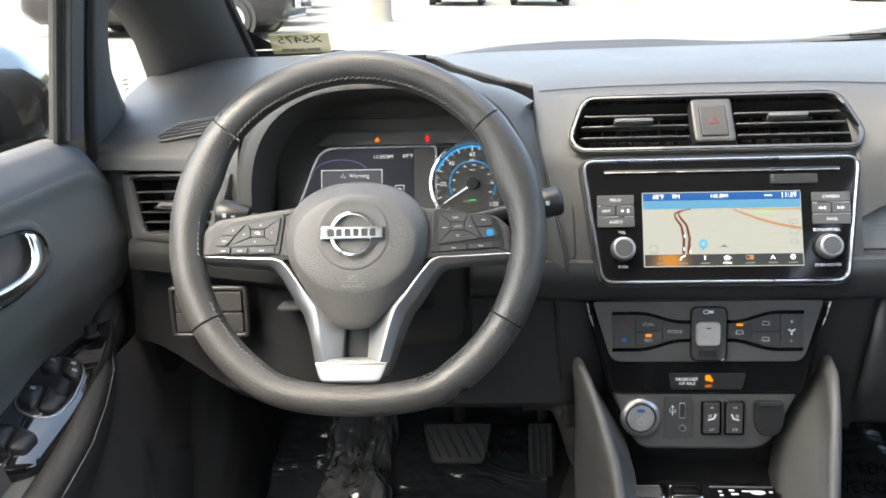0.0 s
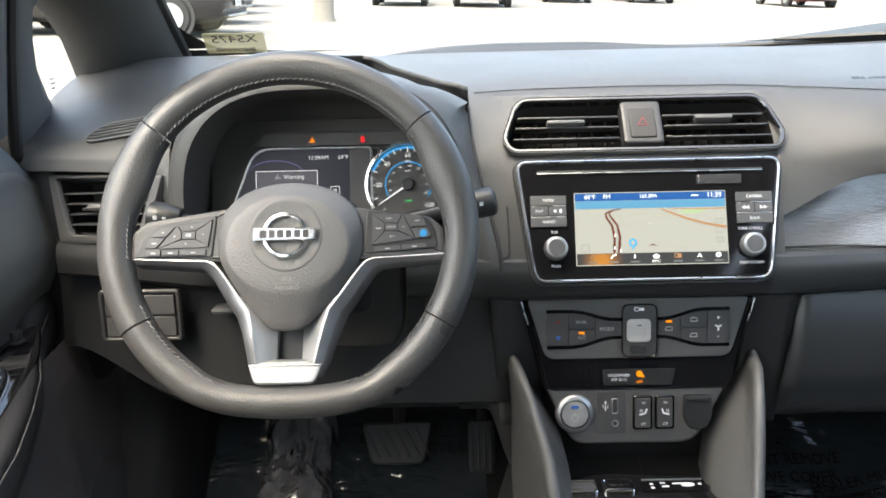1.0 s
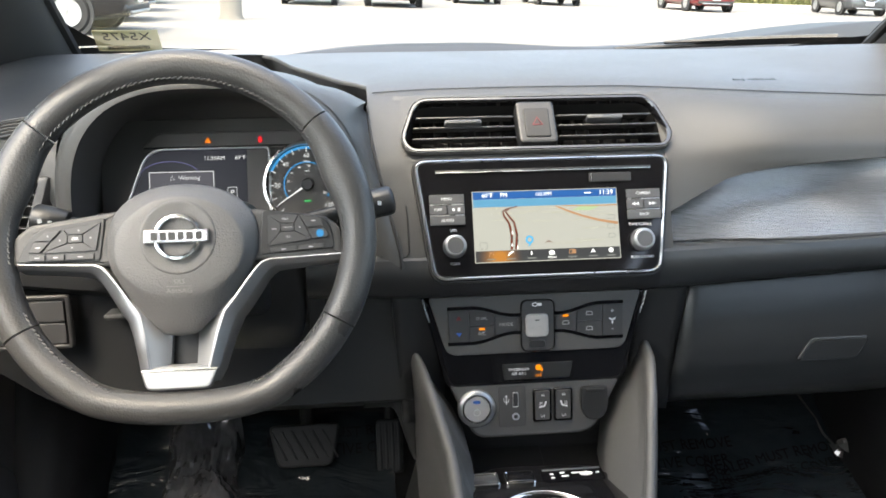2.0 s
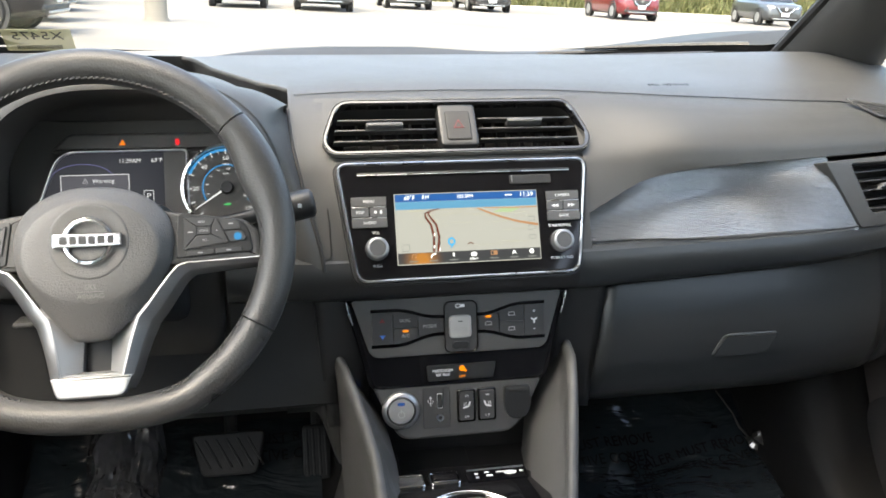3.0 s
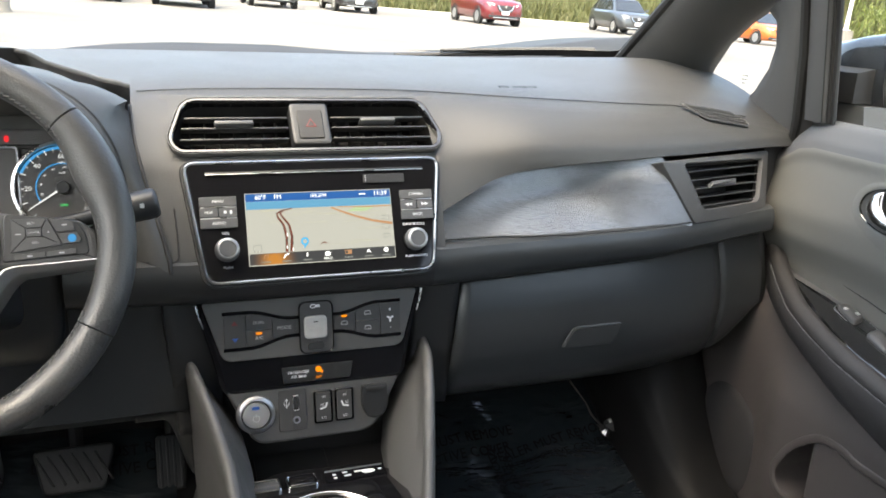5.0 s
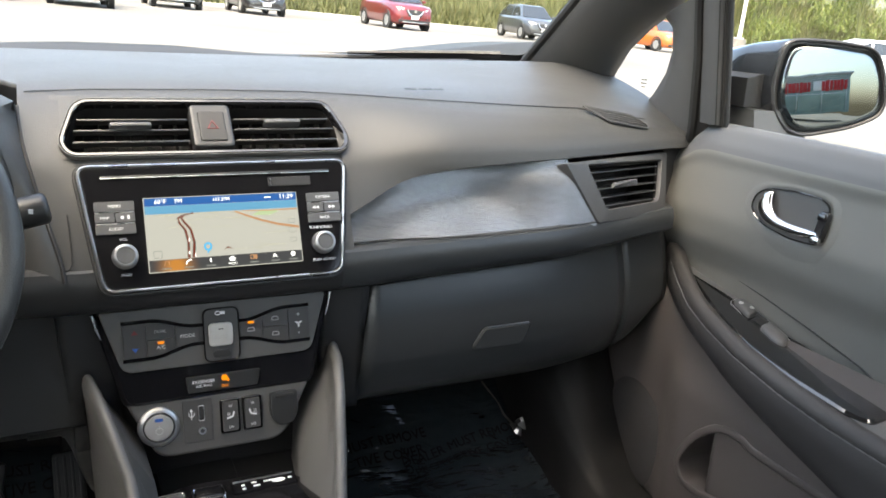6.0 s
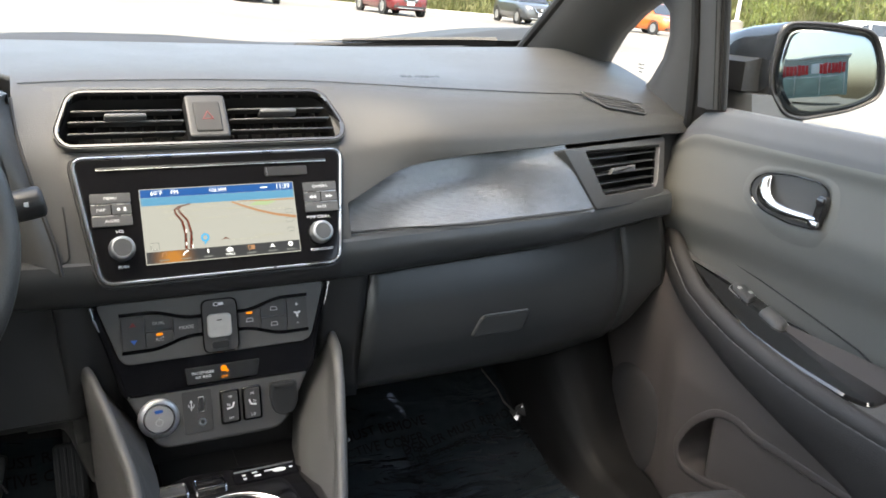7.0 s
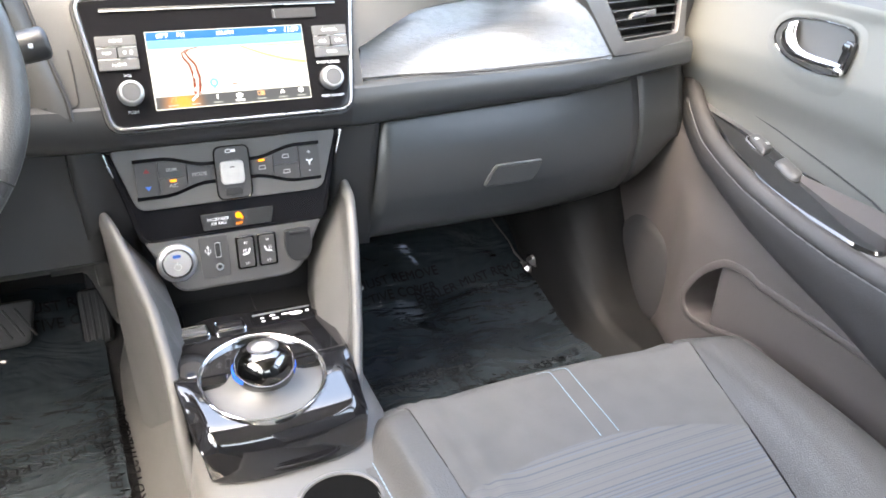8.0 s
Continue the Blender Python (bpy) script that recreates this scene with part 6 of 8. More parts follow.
def door(s, name, label):
    d = thing(name, label, "car door", kind="structure")
    flip = lambda p: (s * p[0], p[1], p[2])  # noqa: E731
    y0, y1 = 1.0, 2.075
    # upper skin with a ledge along the window
    rows = [(0.76, 0.957), (0.742, 0.958), (0.733, 0.952), (0.722, 0.930), (0.718, 0.915), (0.7195, 0.90), (0.7145, 0.862), (0.7085, 0.825), (0.712, 0.785), (0.7325, 0.742), (0.742, 0.60)]

    def upper(u, v):
        y = y0 + (y1 - y0) * u
        x, z = lerp_rows(rows, v)
        z -= 0.05 * ease(y, 2.0, 2.09) * max(0, (z - 0.8) / 0.15)
        return flip((x - 0.004 * math.sin(6 * (y - 1.6)) * (1 - v), y, z))
    part("window_ledge", sheet(lambda u, v: upper(u, 0.37 * v), 40, 16), LEDGE, d, "dark grey ledge under the window")
    part("upper_panel", sheet(lambda u, v: upper(u, 0.37 + 0.63 * v), 40, 26), DOORSKIN, d)
    # lower skin, swelling out under the arm rest
    low_rows = [(0.70, 0.70), (0.69, 0.66), (0.684, 0.60), (0.682, 0.52), (0.682, 0.44), (0.682, 0.36), (0.70, 0.30)]

    def lower(u, v):
        y = y0 + (2.2 - y0) * u
        x, z = lerp_rows(low_rows, v)
        x += 0.008 * ease(y, 1.95, 2.12) - 0.02 * (1 - ease(y, 1.915, 1.985)) * (1 - ease(z, 0.56, 0.64))
        return flip((x, y, z))
    skin = sheet(lower, 120, 70)
    out = [f for f in skin.faces if inside(grown(POCKET, 0.004), 1.905 - f.calc_center_median().y, f.calc_center_median().z - 0.485)]
    bmesh.ops.delete(skin, geom=out, context="FACES")
    part("lower_panel", skin, DOORLOW, d)
    # arm rest
    rings = []
    for y in np.linspace(2.062, 1.0, 36):
        zt, zs, xi, zl = arm_top(y), arm_seam(y), arm_in(y, s), arm_low(y)
        h = zs - zl
        rings.append([flip(p) for p in ((0.75, y, zt - 0.004), (xi + 0.05, y, zt - 0.003), (xi + 0.033, y, zt - 0.001), (xi + 0.028, y, zs + 0.011), (xi + 0.021, y, zs + 0.0165), (xi + 0.012, y, zs + 0.017), (xi + 0.004, y, zs + 0.011), (xi, y, zs + 0.002), (xi + 0.001, y, zs),
                                        (xi - 0.001, y, zs - 0.003), (xi - 0.003, y, zs - 0.3 * h), (xi, y, zs - 0.7 * h), (xi + 0.006, y, zl + 0.006), (xi + 0.014, y, zl), (xi + 0.05, y, zl - 0.004), (0.75, y, zl))])
    part("arm_rest", loft(rings), ARMSKIN, d, "padded black arm rest with a stitched edge", smooth=60)
    seam_y = np.linspace(2.02, 1.05, 240)
    part("stitch", tube([flip((arm_in(y, s) - 0.0008, y, arm_seam(y) + 0.0005)) for y in seam_y], [0.0011 if i % 4 < 3 else 0.0003 for i in range(240)], 5), THREAD, d)
    seam = ((2.05, 0.738), (1.99, 0.744), (1.939, 0.743), (1.865, 0.73), (1.78, 0.712), (1.698, 0.693), (1.647, 0.672), (1.5, 0.655), (1.05, 0.608))
    part("arm_gap", tube([flip((0.7335, y, z)) for y, z in seam], 0.0013, 6), RUBBER, d)
    # Darker ledge plastic here stands in for shade on the door panel's own colour.
    part("arm_land", loft([[flip((arm_in(y, s) + 0.0325 + (0.752 - arm_in(y, s) - 0.0325) * t, y, arm_top(y) + 0.0012)) for t in (0, 0.5, 1)] for y in np.linspace(2.05, 1.0, 36)], False), LEDGE, d)
    # gloss black switch plate
    # Driver's plate is tilted so that its shape mirrors light as a pale strip.
    tilt = lambda x: 0.3 * (x - 0.654) if s < 0 else 0.0  # noqa: E731
    if s > 0:
        plan = rounded([(0.709, 1.988), (0.6685, 1.892), (0.647, 1.8), (0.643, 1.74), (0.642, 1.681), (0.642, 1.64), (0.655, 1.615), (0.69, 1.618), (0.72, 1.635), (0.7325, 1.66), (0.727, 1.69), (0.708, 1.715), (0.7045, 1.745), (0.7165, 1.79), (0.7245, 1.815), (0.726, 1.86), (0.7205, 1.9), (0.7165, 1.94)], [0.003] + [0.02] * 5 + [0.01] * 3 + [0.015, 0.02, 0.02, 0.02, 0.02, 0.015, 0.02, 0.02, 0.02], 4)
    else:
        plan = rounded([(0.703, 1.985), (0.685, 1.931), (0.6745, 1.848), (0.6745, 1.76), (0.678, 1.748), (0.70, 1.735), (0.733, 1.735), (0.7345, 1.79), (0.736, 1.835), (0.7345, 1.879), (0.721, 1.938), (0.716, 1.968)], [0.005, 0.03, 0.03, 0.008, 0.008, 0.008, 0.004, 0.02, 0.02, 0.02, 0.01, 0.006], 4)
    rings = [[flip((x, y, arm_top(y) + h + tilt(x))) for x, y in (plan if not g else grown(plan, g))] for h, g in ((-0.01, 0), (0.003, 0), (0.006, -0.003))]
    bz = part("switch_plate", loft(rings), GLOSS, d, "gloss black window switch plate")

    def on_plate(name, outline, h0, h1, mat, parent, label="", bevel=0.002, dome=0.0):
        """A raised piece with an outline (distance from the car's middle, length) on the plate's own surface."""
        cx, cy = sum(p[0] for p in outline) / len(outline), sum(p[1] for p in outline) / len(outline)
        put_at = lambda pts, h: [flip((x, y, arm_top(y) + tilt(x) + 0.006 + h)) for x, y in pts]  # noqa: E731
        k = lambda f: [(cx + (x - cx) * f, cy + (y - cy) * f) for x, y in outline]  # noqa: E731
        g = -1 if sum(ax * by - bx * ay for (ax, ay), (bx, by) in zip(outline, outline[1:] + outline[:1])) > 0 else 1
        return part(name, loft([put_at(outline, h0), put_at(outline, h1 - bevel), put_at(grown(outline, g * 0.35 * bevel), h1 - 0.3 * bevel), put_at(grown(outline, g * bevel), h1), put_at(k(0.5), h1 + dome), put_at(k(0.05), h1 + 1.3 * dome)]), mat, parent, label, smooth=50)

    if s > 0:
        # Lip added and tilted so its shape mirrors the window as a streak.
        lip = []
        for x, y, w in zip(*(np.interp(np.linspace(0, 1, 26), (0, 0.2, 0.45, 0.65, 0.85, 1), v) for v in ((0.719, 0.711, 0.7045, 0.706, 0.718, 0.729), (1.803, 1.775, 1.748, 1.722, 1.70, 1.68), (0.004, 0.011, 0.014, 0.012, 0.008, 0.002)))):
            zt = arm_top(y) + 0.0055
            lip.append([(x - 0.2 * w, y, zt), (x + 0.3 * w, y, zt + 0.18 * w), (x + 0.75 * w, y, zt + 0.42 * w), (x + w, y, zt + 0.45 * w), (x + 1.15 * w, y, zt + 0.2 * w), (x + 1.15 * w, y, zt - 0.006)])
        part("streak_lip", loft(lip, False), GLOSS, bz, "raised gloss lip added to mirror a streak of window light", smooth=60)
        well = rounded([(0.703, 1.893), (0.684, 1.81), (0.677, 1.786), (0.687, 1.774), (0.712, 1.783), (0.722, 1.81), (0.7285, 1.885), (0.717, 1.897)], [0.01, 0.02, 0.008, 0.012, 0.012, 0.02, 0.01, 0.008], 4)
        on_plate("switch_rim", grown(well, 0.0015), -0.002, 0.0022, STEEL, bz, bevel=0.0008)
        on_plate("switch_well", well, -0.002, 0.0026, GLOSS, bz, bevel=0.0005)
        on_plate("switch", rounded([(0.7035, 1.887), (0.695, 1.848), (0.72, 1.855), (0.7265, 1.888), (0.714, 1.8935)], 0.007, 4), 0.0, 0.009, GREYBTN, bz, "satin grey lock switch", 0.003, 0.001)
        on_plate("switch", rounded([(0.688, 1.822), (0.68, 1.787), (0.688, 1.777), (0.709, 1.786), (0.718, 1.829)], 0.008, 4), 0.0, 0.011, GREYBTN, bz, "satin grey window switch", 0.004, 0.0015)
        for x, y in ((0.707, 1.876), (0.714, 1.862)):
            on_plate("symbol", rrect(0.006, 0.005, 0.001, 2, x, y), 0.0085, 0.0108, GREY_INK, bz, bevel=0.0002)
    else:
        well = rounded([(0.717, 1.894), (0.694, 1.8905), (0.687, 1.87), (0.683, 1.835), (0.688, 1.811), (0.708, 1.804), (0.73, 1.812), (0.7335, 1.845), (0.7325, 1.878)], 0.012, 4)
        on_plate("switch_rim", grown(well, 0.0016 if sum(ax * by - bx * ay for (ax, ay), (bx, by) in zip(well, well[1:] + well[:1])) > 0 else -0.0016), -0.002, 0.003, STEEL, bz, "thin bright ring round the switches", bevel=0.001)
        on_plate("switch_well", well, -0.002, 0.0034, GLOSS, bz, bevel=0.0005)
        for pts in ([(0.7165, 1.891), (0.71, 1.868), (0.7285, 1.864), (0.731, 1.877)], [(0.7145, 1.8915), (0.708, 1.868), (0.6885, 1.862), (0.6895, 1.878), (0.695, 1.889)],
                    [(0.711, 1.843), (0.7065, 1.811), (0.727, 1.815), (0.7305, 1.838)], [(0.709, 1.8435), (0.7045, 1.8105), (0.689, 1.8145), (0.686, 1.834), (0.69, 1.8385)],
                    [(0.71, 1.783), (0.705, 1.752), (0.726, 1.756), (0.73, 1.78)], [(0.708, 1.7835), (0.703, 1.7515), (0.688, 1.756), (0.6865, 1.776), (0.69, 1.78)]):
            on_plate("switch", rounded(pts, 0.005, 3), 0.0, 0.0085, HARD, bz, bevel=0.003, dome=0.001)
        for x, y in ((0.72, 1.878), (0.7, 1.881), (0.695, 1.872), (0.719, 1.833)):
            on_plate("symbol", rrect(0.005, 0.003, 0.0008, 2, x, y), 0.0085, 0.0104, GREY_INK, bz, bevel=0.0002)
        part("mirror_knob", lathe([(0, 0), (0.0095, 0), (0.0092, 0.002), (0.0066, 0.003), (0.0064, 0.012), (0.0056, 0.0135), (0, 0.0135)], 24, Matrix.Translation(flip((0.7095, 1.942, arm_top(1.942) + 0.0055 + tilt(0.7095))))), HARD, bz, "small round mirror adjuster knob")
    # inner handle in its recess
    rec = HANDLE_REC
    # local x runs backward along the door on both sides
    sa, ca = math.sin(radians(8)), math.cos(radians(8))
    LM = Matrix(((0, s * sa, -s * ca, s * 0.7155), (-1, 0, 0, 1.82), (0, ca, sa, 0.864), (0, 0, 0, 1)))
    dish = [[(x, y, z) for x, y in grown(rec, g)] for g, z in ((0.026, -0.002), (0.016, 0.0022), (0.006, 0.0036), (0.0015, 0.0032), (0.0, 0.001))]
    part("handle_surround", put(loft(dish, True, False), LM), DOORSKIN, d, smooth=70)
    part("handle_liner", put(ring_plate(grown(rec, 0.0008), grown(rec, -0.0012), 0.003, None, 0.004, 0.001), LM), GLOSS, d, "thin gloss black liner")
    part("handle_well", put(loft([[(x, y, 0.0045) for x, y in grown(rec, -0.0015)], [(x, y, 0.0042) for x, y in grown(rec, -0.012)], [(0.2 * x, 0.2 * y, 0.0041) for x, y in rec]], True, True), LM), PANEL, d)
    outer_edge, inner_edge = HANDLE_OUT, HANDLE_IN
    rings = []
    for i, ((ox, oy), (ix, iy)) in enumerate(zip(outer_edge, inner_edge)):
        t = i / (len(outer_edge) - 1)
        h = 0.009 + 0.008 * math.sin(math.pi * min(t * 1.2, 1.0))
        ring = []
        for j in range(12):
            a = 2 * math.pi * j / 12
            f = 0.5 + 0.5 * math.cos(a)
            ring.append((ox + (ix - ox) * f, oy + (iy - oy) * f, h + 0.0055 * math.sin(a)))
        rings.append(ring)
    part("door_handle", put(loft(rings), LM), CHROME, d, "curved chrome inner door handle", smooth=70)
    part("lock_lever", put(merge(plate(rounded([(0.042, -0.025), (0.056, -0.027), (0.0585, 0.012), (0.045, 0.0145)], 0.004, 3), 0.008, 0.003, None, 0.005), box(0.012, 0.01, 0.007, 0.003, flat(0.0515, 0.006, 0.0145))), LM), GLOSS, d, "gloss black lock lever")
    part("lever_pivot", put(box(0.014, 0.009, 0.008, 0.003, flat(0.0495, -0.0245, 0.013)), LM), CHROME, d)
    # door pocket with bottle opening
    PK = Matrix(((0, 0, -s, s * 0.662), (-1, 0, 0, 1.905), (0, 1, 0, 0.485), (0, 0, 0, 1)))
    part("pocket_rim", put(ring_plate(grown(POCKET, 0.012), POCKET, 0.003, None, -0.002, 0.0014), PK), DOORLOW, d, smooth=70)
    rings = [[(x, y, 0.0) for x, y in POCKET], [(x, y, -0.12 * (1 - ease(x, 0.004, 0.06)) - 0.004) for x, y in grown(POCKET, -0.001)]]
    for k in [0.985 - 0.02 * i for i in range(24)] + [0.44, 0.2, 0.001]:
        rings.append([(0.2 + (x - 0.2) * k, -0.01 + (y + 0.01) * k, -0.12 * (1 - ease(0.2 + (x - 0.2) * k, 0.004, 0.06)) - 0.004) for x, y in POCKET])
    part("pocket_well", put(loft(rings, True, False), PK), DOORLOW, d, smooth=60)
    # speaker
    SPK = Matrix(((0, 0, -s, s * 0.689), (-1, 0, 0, 2.033), (0, 1, 0, 0.43), (0, 0, 0, 1)))
    part("speaker_grille", put(lathe([(0.098, 0.0), (0.09, 0.0035), (0.086, 0.006), (0.07, 0.009), (0.0, 0.01)], 56), SPK @ Matrix.Diagonal((0.9, 1.0, 1, 1))), material("speaker_mesh", (0.045, 0.042, 0.042), 0.6, grain=0.9, grain_size=600, vary=0.1), d)
    # window frame: front upright and header
    pts = [(1.992, 0.955), (1.985, 1.05), (1.98, 1.13), (1.93, 1.21), (1.8, 1.31), (1.6, 1.40), (1.3, 1.445), (1.0, 1.45)]
    rings = []
    for y, z in pts:
        x = side_x(z)
        up = ease(z, 1.13, 1.35)
        dy, dz = 0.036 * (1 - up), 0.05 * up
        rings.append([flip(p) for p in ((x - 0.004, y - 0.006, z), (x - 0.014, y, z + 0.1 * dz), (x - 0.016, y + 0.45 * dy, z + 0.5 * dz), (x - 0.012, y + dy, z + dz), (x + 0.008, y + dy, z + dz), (x + 0.008, y - 0.004, z))])
    part("window_frame", loft(rings), PILLAR, d, smooth=50)
    part("glass_seal", tube([flip((side_x(z) - 0.003, y - 0.008, z)) for y, z in pts], 0.004, 6), RUBBER, d)
    part("frame_seal", tube([flip((side_x(z) - 0.013, y + (0.042 + 0.008 * (1 - ease(z, 0.95, 1.03))) * (1 - ease(z, 1.13, 1.35)), z + 0.052 * ease(z, 1.13, 1.35))) for y, z in [(2.018, 0.905), (1.998, 0.93)] + pts], 0.0075, 8), RUBBER, d)
    for dx, dy in ((-0.0143, 0.001), (-0.0092, -0.0032)):
        part("frame_seam", tube([flip((side_x(z) + dx, y + dy, z)) for y, z in pts[:3]], 0.0012, 6), RUBBER, d)
    part("sill_seal", tube([flip((0.752, y, 0.943)) for y in np.linspace(1.99, 1.0, 12)], 0.006, 6), RUBBER, d)
    part("front_seal", tube([flip(p) for p in ((0.742, 2.072, 0.935), (0.729, 2.075, 0.905), (0.717, 2.076, 0.862), (0.712, 2.075, 0.825), (0.715, 2.073, 0.785), (0.733, 2.072, 0.742), (0.733, 2.075, 0.68))], 0.0085, 8), RUBBER, d)
    part("outer_skin", sheet(lambda u, v: flip((0.80 + 0.06 * math.sin(math.pi * v), 1.0 + 1.3 * u, 0.925 - 0.67 * v)), 10, 12), bpy.data.materials["car_paint_dark"], d)
    gl = [(1.99, 0.955), (1.98, 1.12), (1.93, 1.2), (1.8, 1.305), (1.6, 1.395), (1.3, 1.44), (1.0, 1.445), (1.0, 0.955)]
    g = part("window_glass", raw([flip((side_x(z) + 0.016, y, z)) for y, z in gl], [tuple(range(len(gl)))]), GLASS, d, "clear side window glass", smooth=0)
    g.visible_shadow = False
    return d


PAINT = material("car_paint_dark", (0.02, 0.024, 0.03), 0.25, 0.3, coat=1.0, vary=0.05)
door(1, "door_1", "closed grey passenger door with chrome handle and gloss black switch plate")
door(-1, "door_2", "closed grey driver's door with chrome handle and window switches")

# ---- windscreen pillars and quarter windows ----
PILLAR_IN = 0.1
A_LINE = lambda z: (0.615 - PILLAR_IN * (z - 1.026), 2.362 - 1.45 * (z - 1.026), z)  # noqa: E731
Q_LINE = [(0.731, 2.305, 0.94), (0.729, 2.294, 0.968), (0.723, 2.26, 1.01), (0.713, 2.218, 1.049), (0.704, 2.16, 1.085), (0.699, 2.118, 1.105), (0.69, 2.06, 1.14), (0.675, 1.98, 1.2), (0.64, 1.83, 1.31), (0.58, 1.64, 1.42)]
Q_Z = [0.97, 1.0, 1.03, 1.075, 1.11, 1.14, 1.19, 1.25, 1.34, 1.44]
for s, nm in ((1, "a_pillar_1"), (-1, "a_pillar_2")):
    pl = tagged(new(nm), "dark grey moulded windscreen pillar with a small quarter window", "pillar", kind="structure")
    rings = []
    for q, za in zip(Q_LINE, Q_Z):
        a = Vector(A_LINE(za))
        q = Vector(q)
        inward = Vector((-0.8, -0.55, 0.1)).normalized()
        row = [a + Vector((0.02, 0.03, 0.0)), a]
        for t in (0.12, 0.3, 0.5, 0.7, 0.88):
            row.append(a.lerp(q, t) + inward * 0.03 * math.sin(math.pi * t) ** 0.7)
        row += [q, q + Vector((0.025, 0.012, 0))]
        rings.append([(s * p.x, p.y, p.z) for p in row])
    part("pillar_trim", loft(rings, False), PILLAR, pl, smooth=60)
    # rear of the quarter window down to the door seal
    qr = [(0.699, 2.108, 1.105), (0.704, 2.094, 1.09), (0.711, 2.095, 1.055), (0.719, 2.112, 1.02), (0.727, 2.145, 0.983), (0.733, 2.175, 0.96), (0.735, 2.21, 0.945)]
    sl = [(0.694, 2.024, 1.14), (0.697, 2.023, 1.115), (0.706, 2.028, 1.07), (0.714, 2.032, 1.03), (0.725, 2.042, 0.985), (0.734, 2.052, 0.945), (0.737, 2.065, 0.915)]
    rings = []
    for a, b in zip(qr, sl):
        a, b = Vector(a), Vector(b)
        rings.append([(s * p.x, p.y, p.z) for p in (a + Vector((0.03, 0.01, 0)), a, a.lerp(b, 0.3) + Vector((-0.012, -0.004, 0)), a.lerp(b, 0.7) + Vector((-0.012, -0.004, 0)), b, b + Vector((0.03, 0, 0)))])
    part("quarter_trim", loft(rings, False), PILLAR, pl, smooth=60)
    part("lower_trim", raw([(s * x, y, z) for x, y, z in ((0.735, 2.21, 0.945), (0.737, 2.065, 0.915), (0.72, 2.04, 0.86), (0.72, 2.3, 0.86), (0.731, 2.275, 0.945))], [(0, 1, 2, 3, 4)]), PILLAR, pl, smooth=0)
    glass_pts = [(0.729, 2.298, 0.968), (0.713, 2.222, 1.049), (0.699, 2.12, 1.105), (0.704, 2.094, 1.09), (0.711, 2.095, 1.055), (0.733, 2.175, 0.96), (0.735, 2.21, 0.945), (0.731, 2.31, 0.94)]
    g = part("quarter_glass", raw([(s * (x + 0.012), y + 0.004, z) for x, y, z in glass_pts], [tuple(range(8))]), GLASS, pl, "small clear quarter window", smooth=0)
    g.visible_shadow = False
    for k in range(3):
        part("glass_print", box(0.001, 0.014 - 0.004 * (k == 2), 0.002, 0, pose(s * 0.738, 2.165 + 0.02, 1.003 - 0.006 * k, 0, s * 12, 0)), GREY_INK, pl)
    part("corner_gusset", raw([(s * x, y, z) for x, y, z in ((0.735, 2.19, 0.952), (0.728, 2.12, 1.0), (0.735, 2.10, 0.955))], [(0, 1, 2)]), PILLAR, pl, smooth=0)

# ---- windscreen, wiper, bonnet ----
ws = tagged(new("window_1"), "clear windscreen with a black edge band and a stock sticker", "windscreen", kind="structure")


def ws_point(u, v):
    x = (u - 0.5) * 2
    z = 1.012 + 0.45 * v
    half = 0.64 - PILLAR_IN * (z - 1.026)
    bow = 0.10 * (1 - x * x)
    return x * half, 2.375 + bow - 1.45 * (z - 1.026), z


g = part("glass", sheet(ws_point, 24, 12), GLASS, ws)
g.visible_shadow = False


def frit(u, v):
    p = ws_point(u, 0.012 + 0.03 * v + 0.012 * ease(abs(u - 0.5), 0.3, 0.5) * v)
    return p[0], p[1] - 0.004, p[2]


part("black_band", sheet(lambda u, v: frit(0.5 + 0.5 * u, v * 0.7 * ease(u, 0.35, 0.85) - 0.3), 30, 3), RUBBER, ws)
part("black_band", sheet(lambda u, v: frit(0.5 - 0.5 * u, v * 0.6 * ease(u, 0.55, 0.95) - 0.3), 30, 3), RUBBER, ws)
for s in (-1, 1):
    if s < 0:
        part("corner_band", sheet(lambda u, v: (lambda t, r: (lambda p: (p[0], p[1] - 0.0045, p[2]))(ws_point(0.5 + s * (0.5 - 0.016 - 0.04 * (math.cos(t) ** 2.6) * r), 0.03 + (0.1 * (math.sin(t) ** 2.6)) * r)))(0.5 * math.pi * u, v), 20, 4), RUBBER, ws)
    part("side_band", sheet(lambda u, v: (lambda p: (p[0], p[1] - 0.004, p[2]))(ws_point(0.5 + s * (0.5 - 0.018 * u), v)), 3, 16), RUBBER, ws)
    part("moulding", tube([(s * p[0], p[1] - 0.006, p[2]) for p in (A_LINE(z) for z in np.linspace(1.0, 1.45, 14))], 0.008, 8), RUBBER, ws)
wip = thing("wiper", "black wiper arm and blade at the foot of the windscreen", "wiper")
part("blade", tube([(0.12 + 0.46 * t, 2.50 - 0.09 * t * t, 0.998 + 0.02 * t) for t in np.linspace(0.25, 1, 14)], 0.004, 6), RUBBER, wip)
part("arm", tube([(0.1 + 0.48 * t, 2.5 - 0.1 * t * t, 1.001 + 0.022 * t + 0.003 * math.sin(3 * t)) for t in np.linspace(0.45, 1, 12)], [0.003 + 0.0004 * i for i in range(12)], 6), DARK, wip)


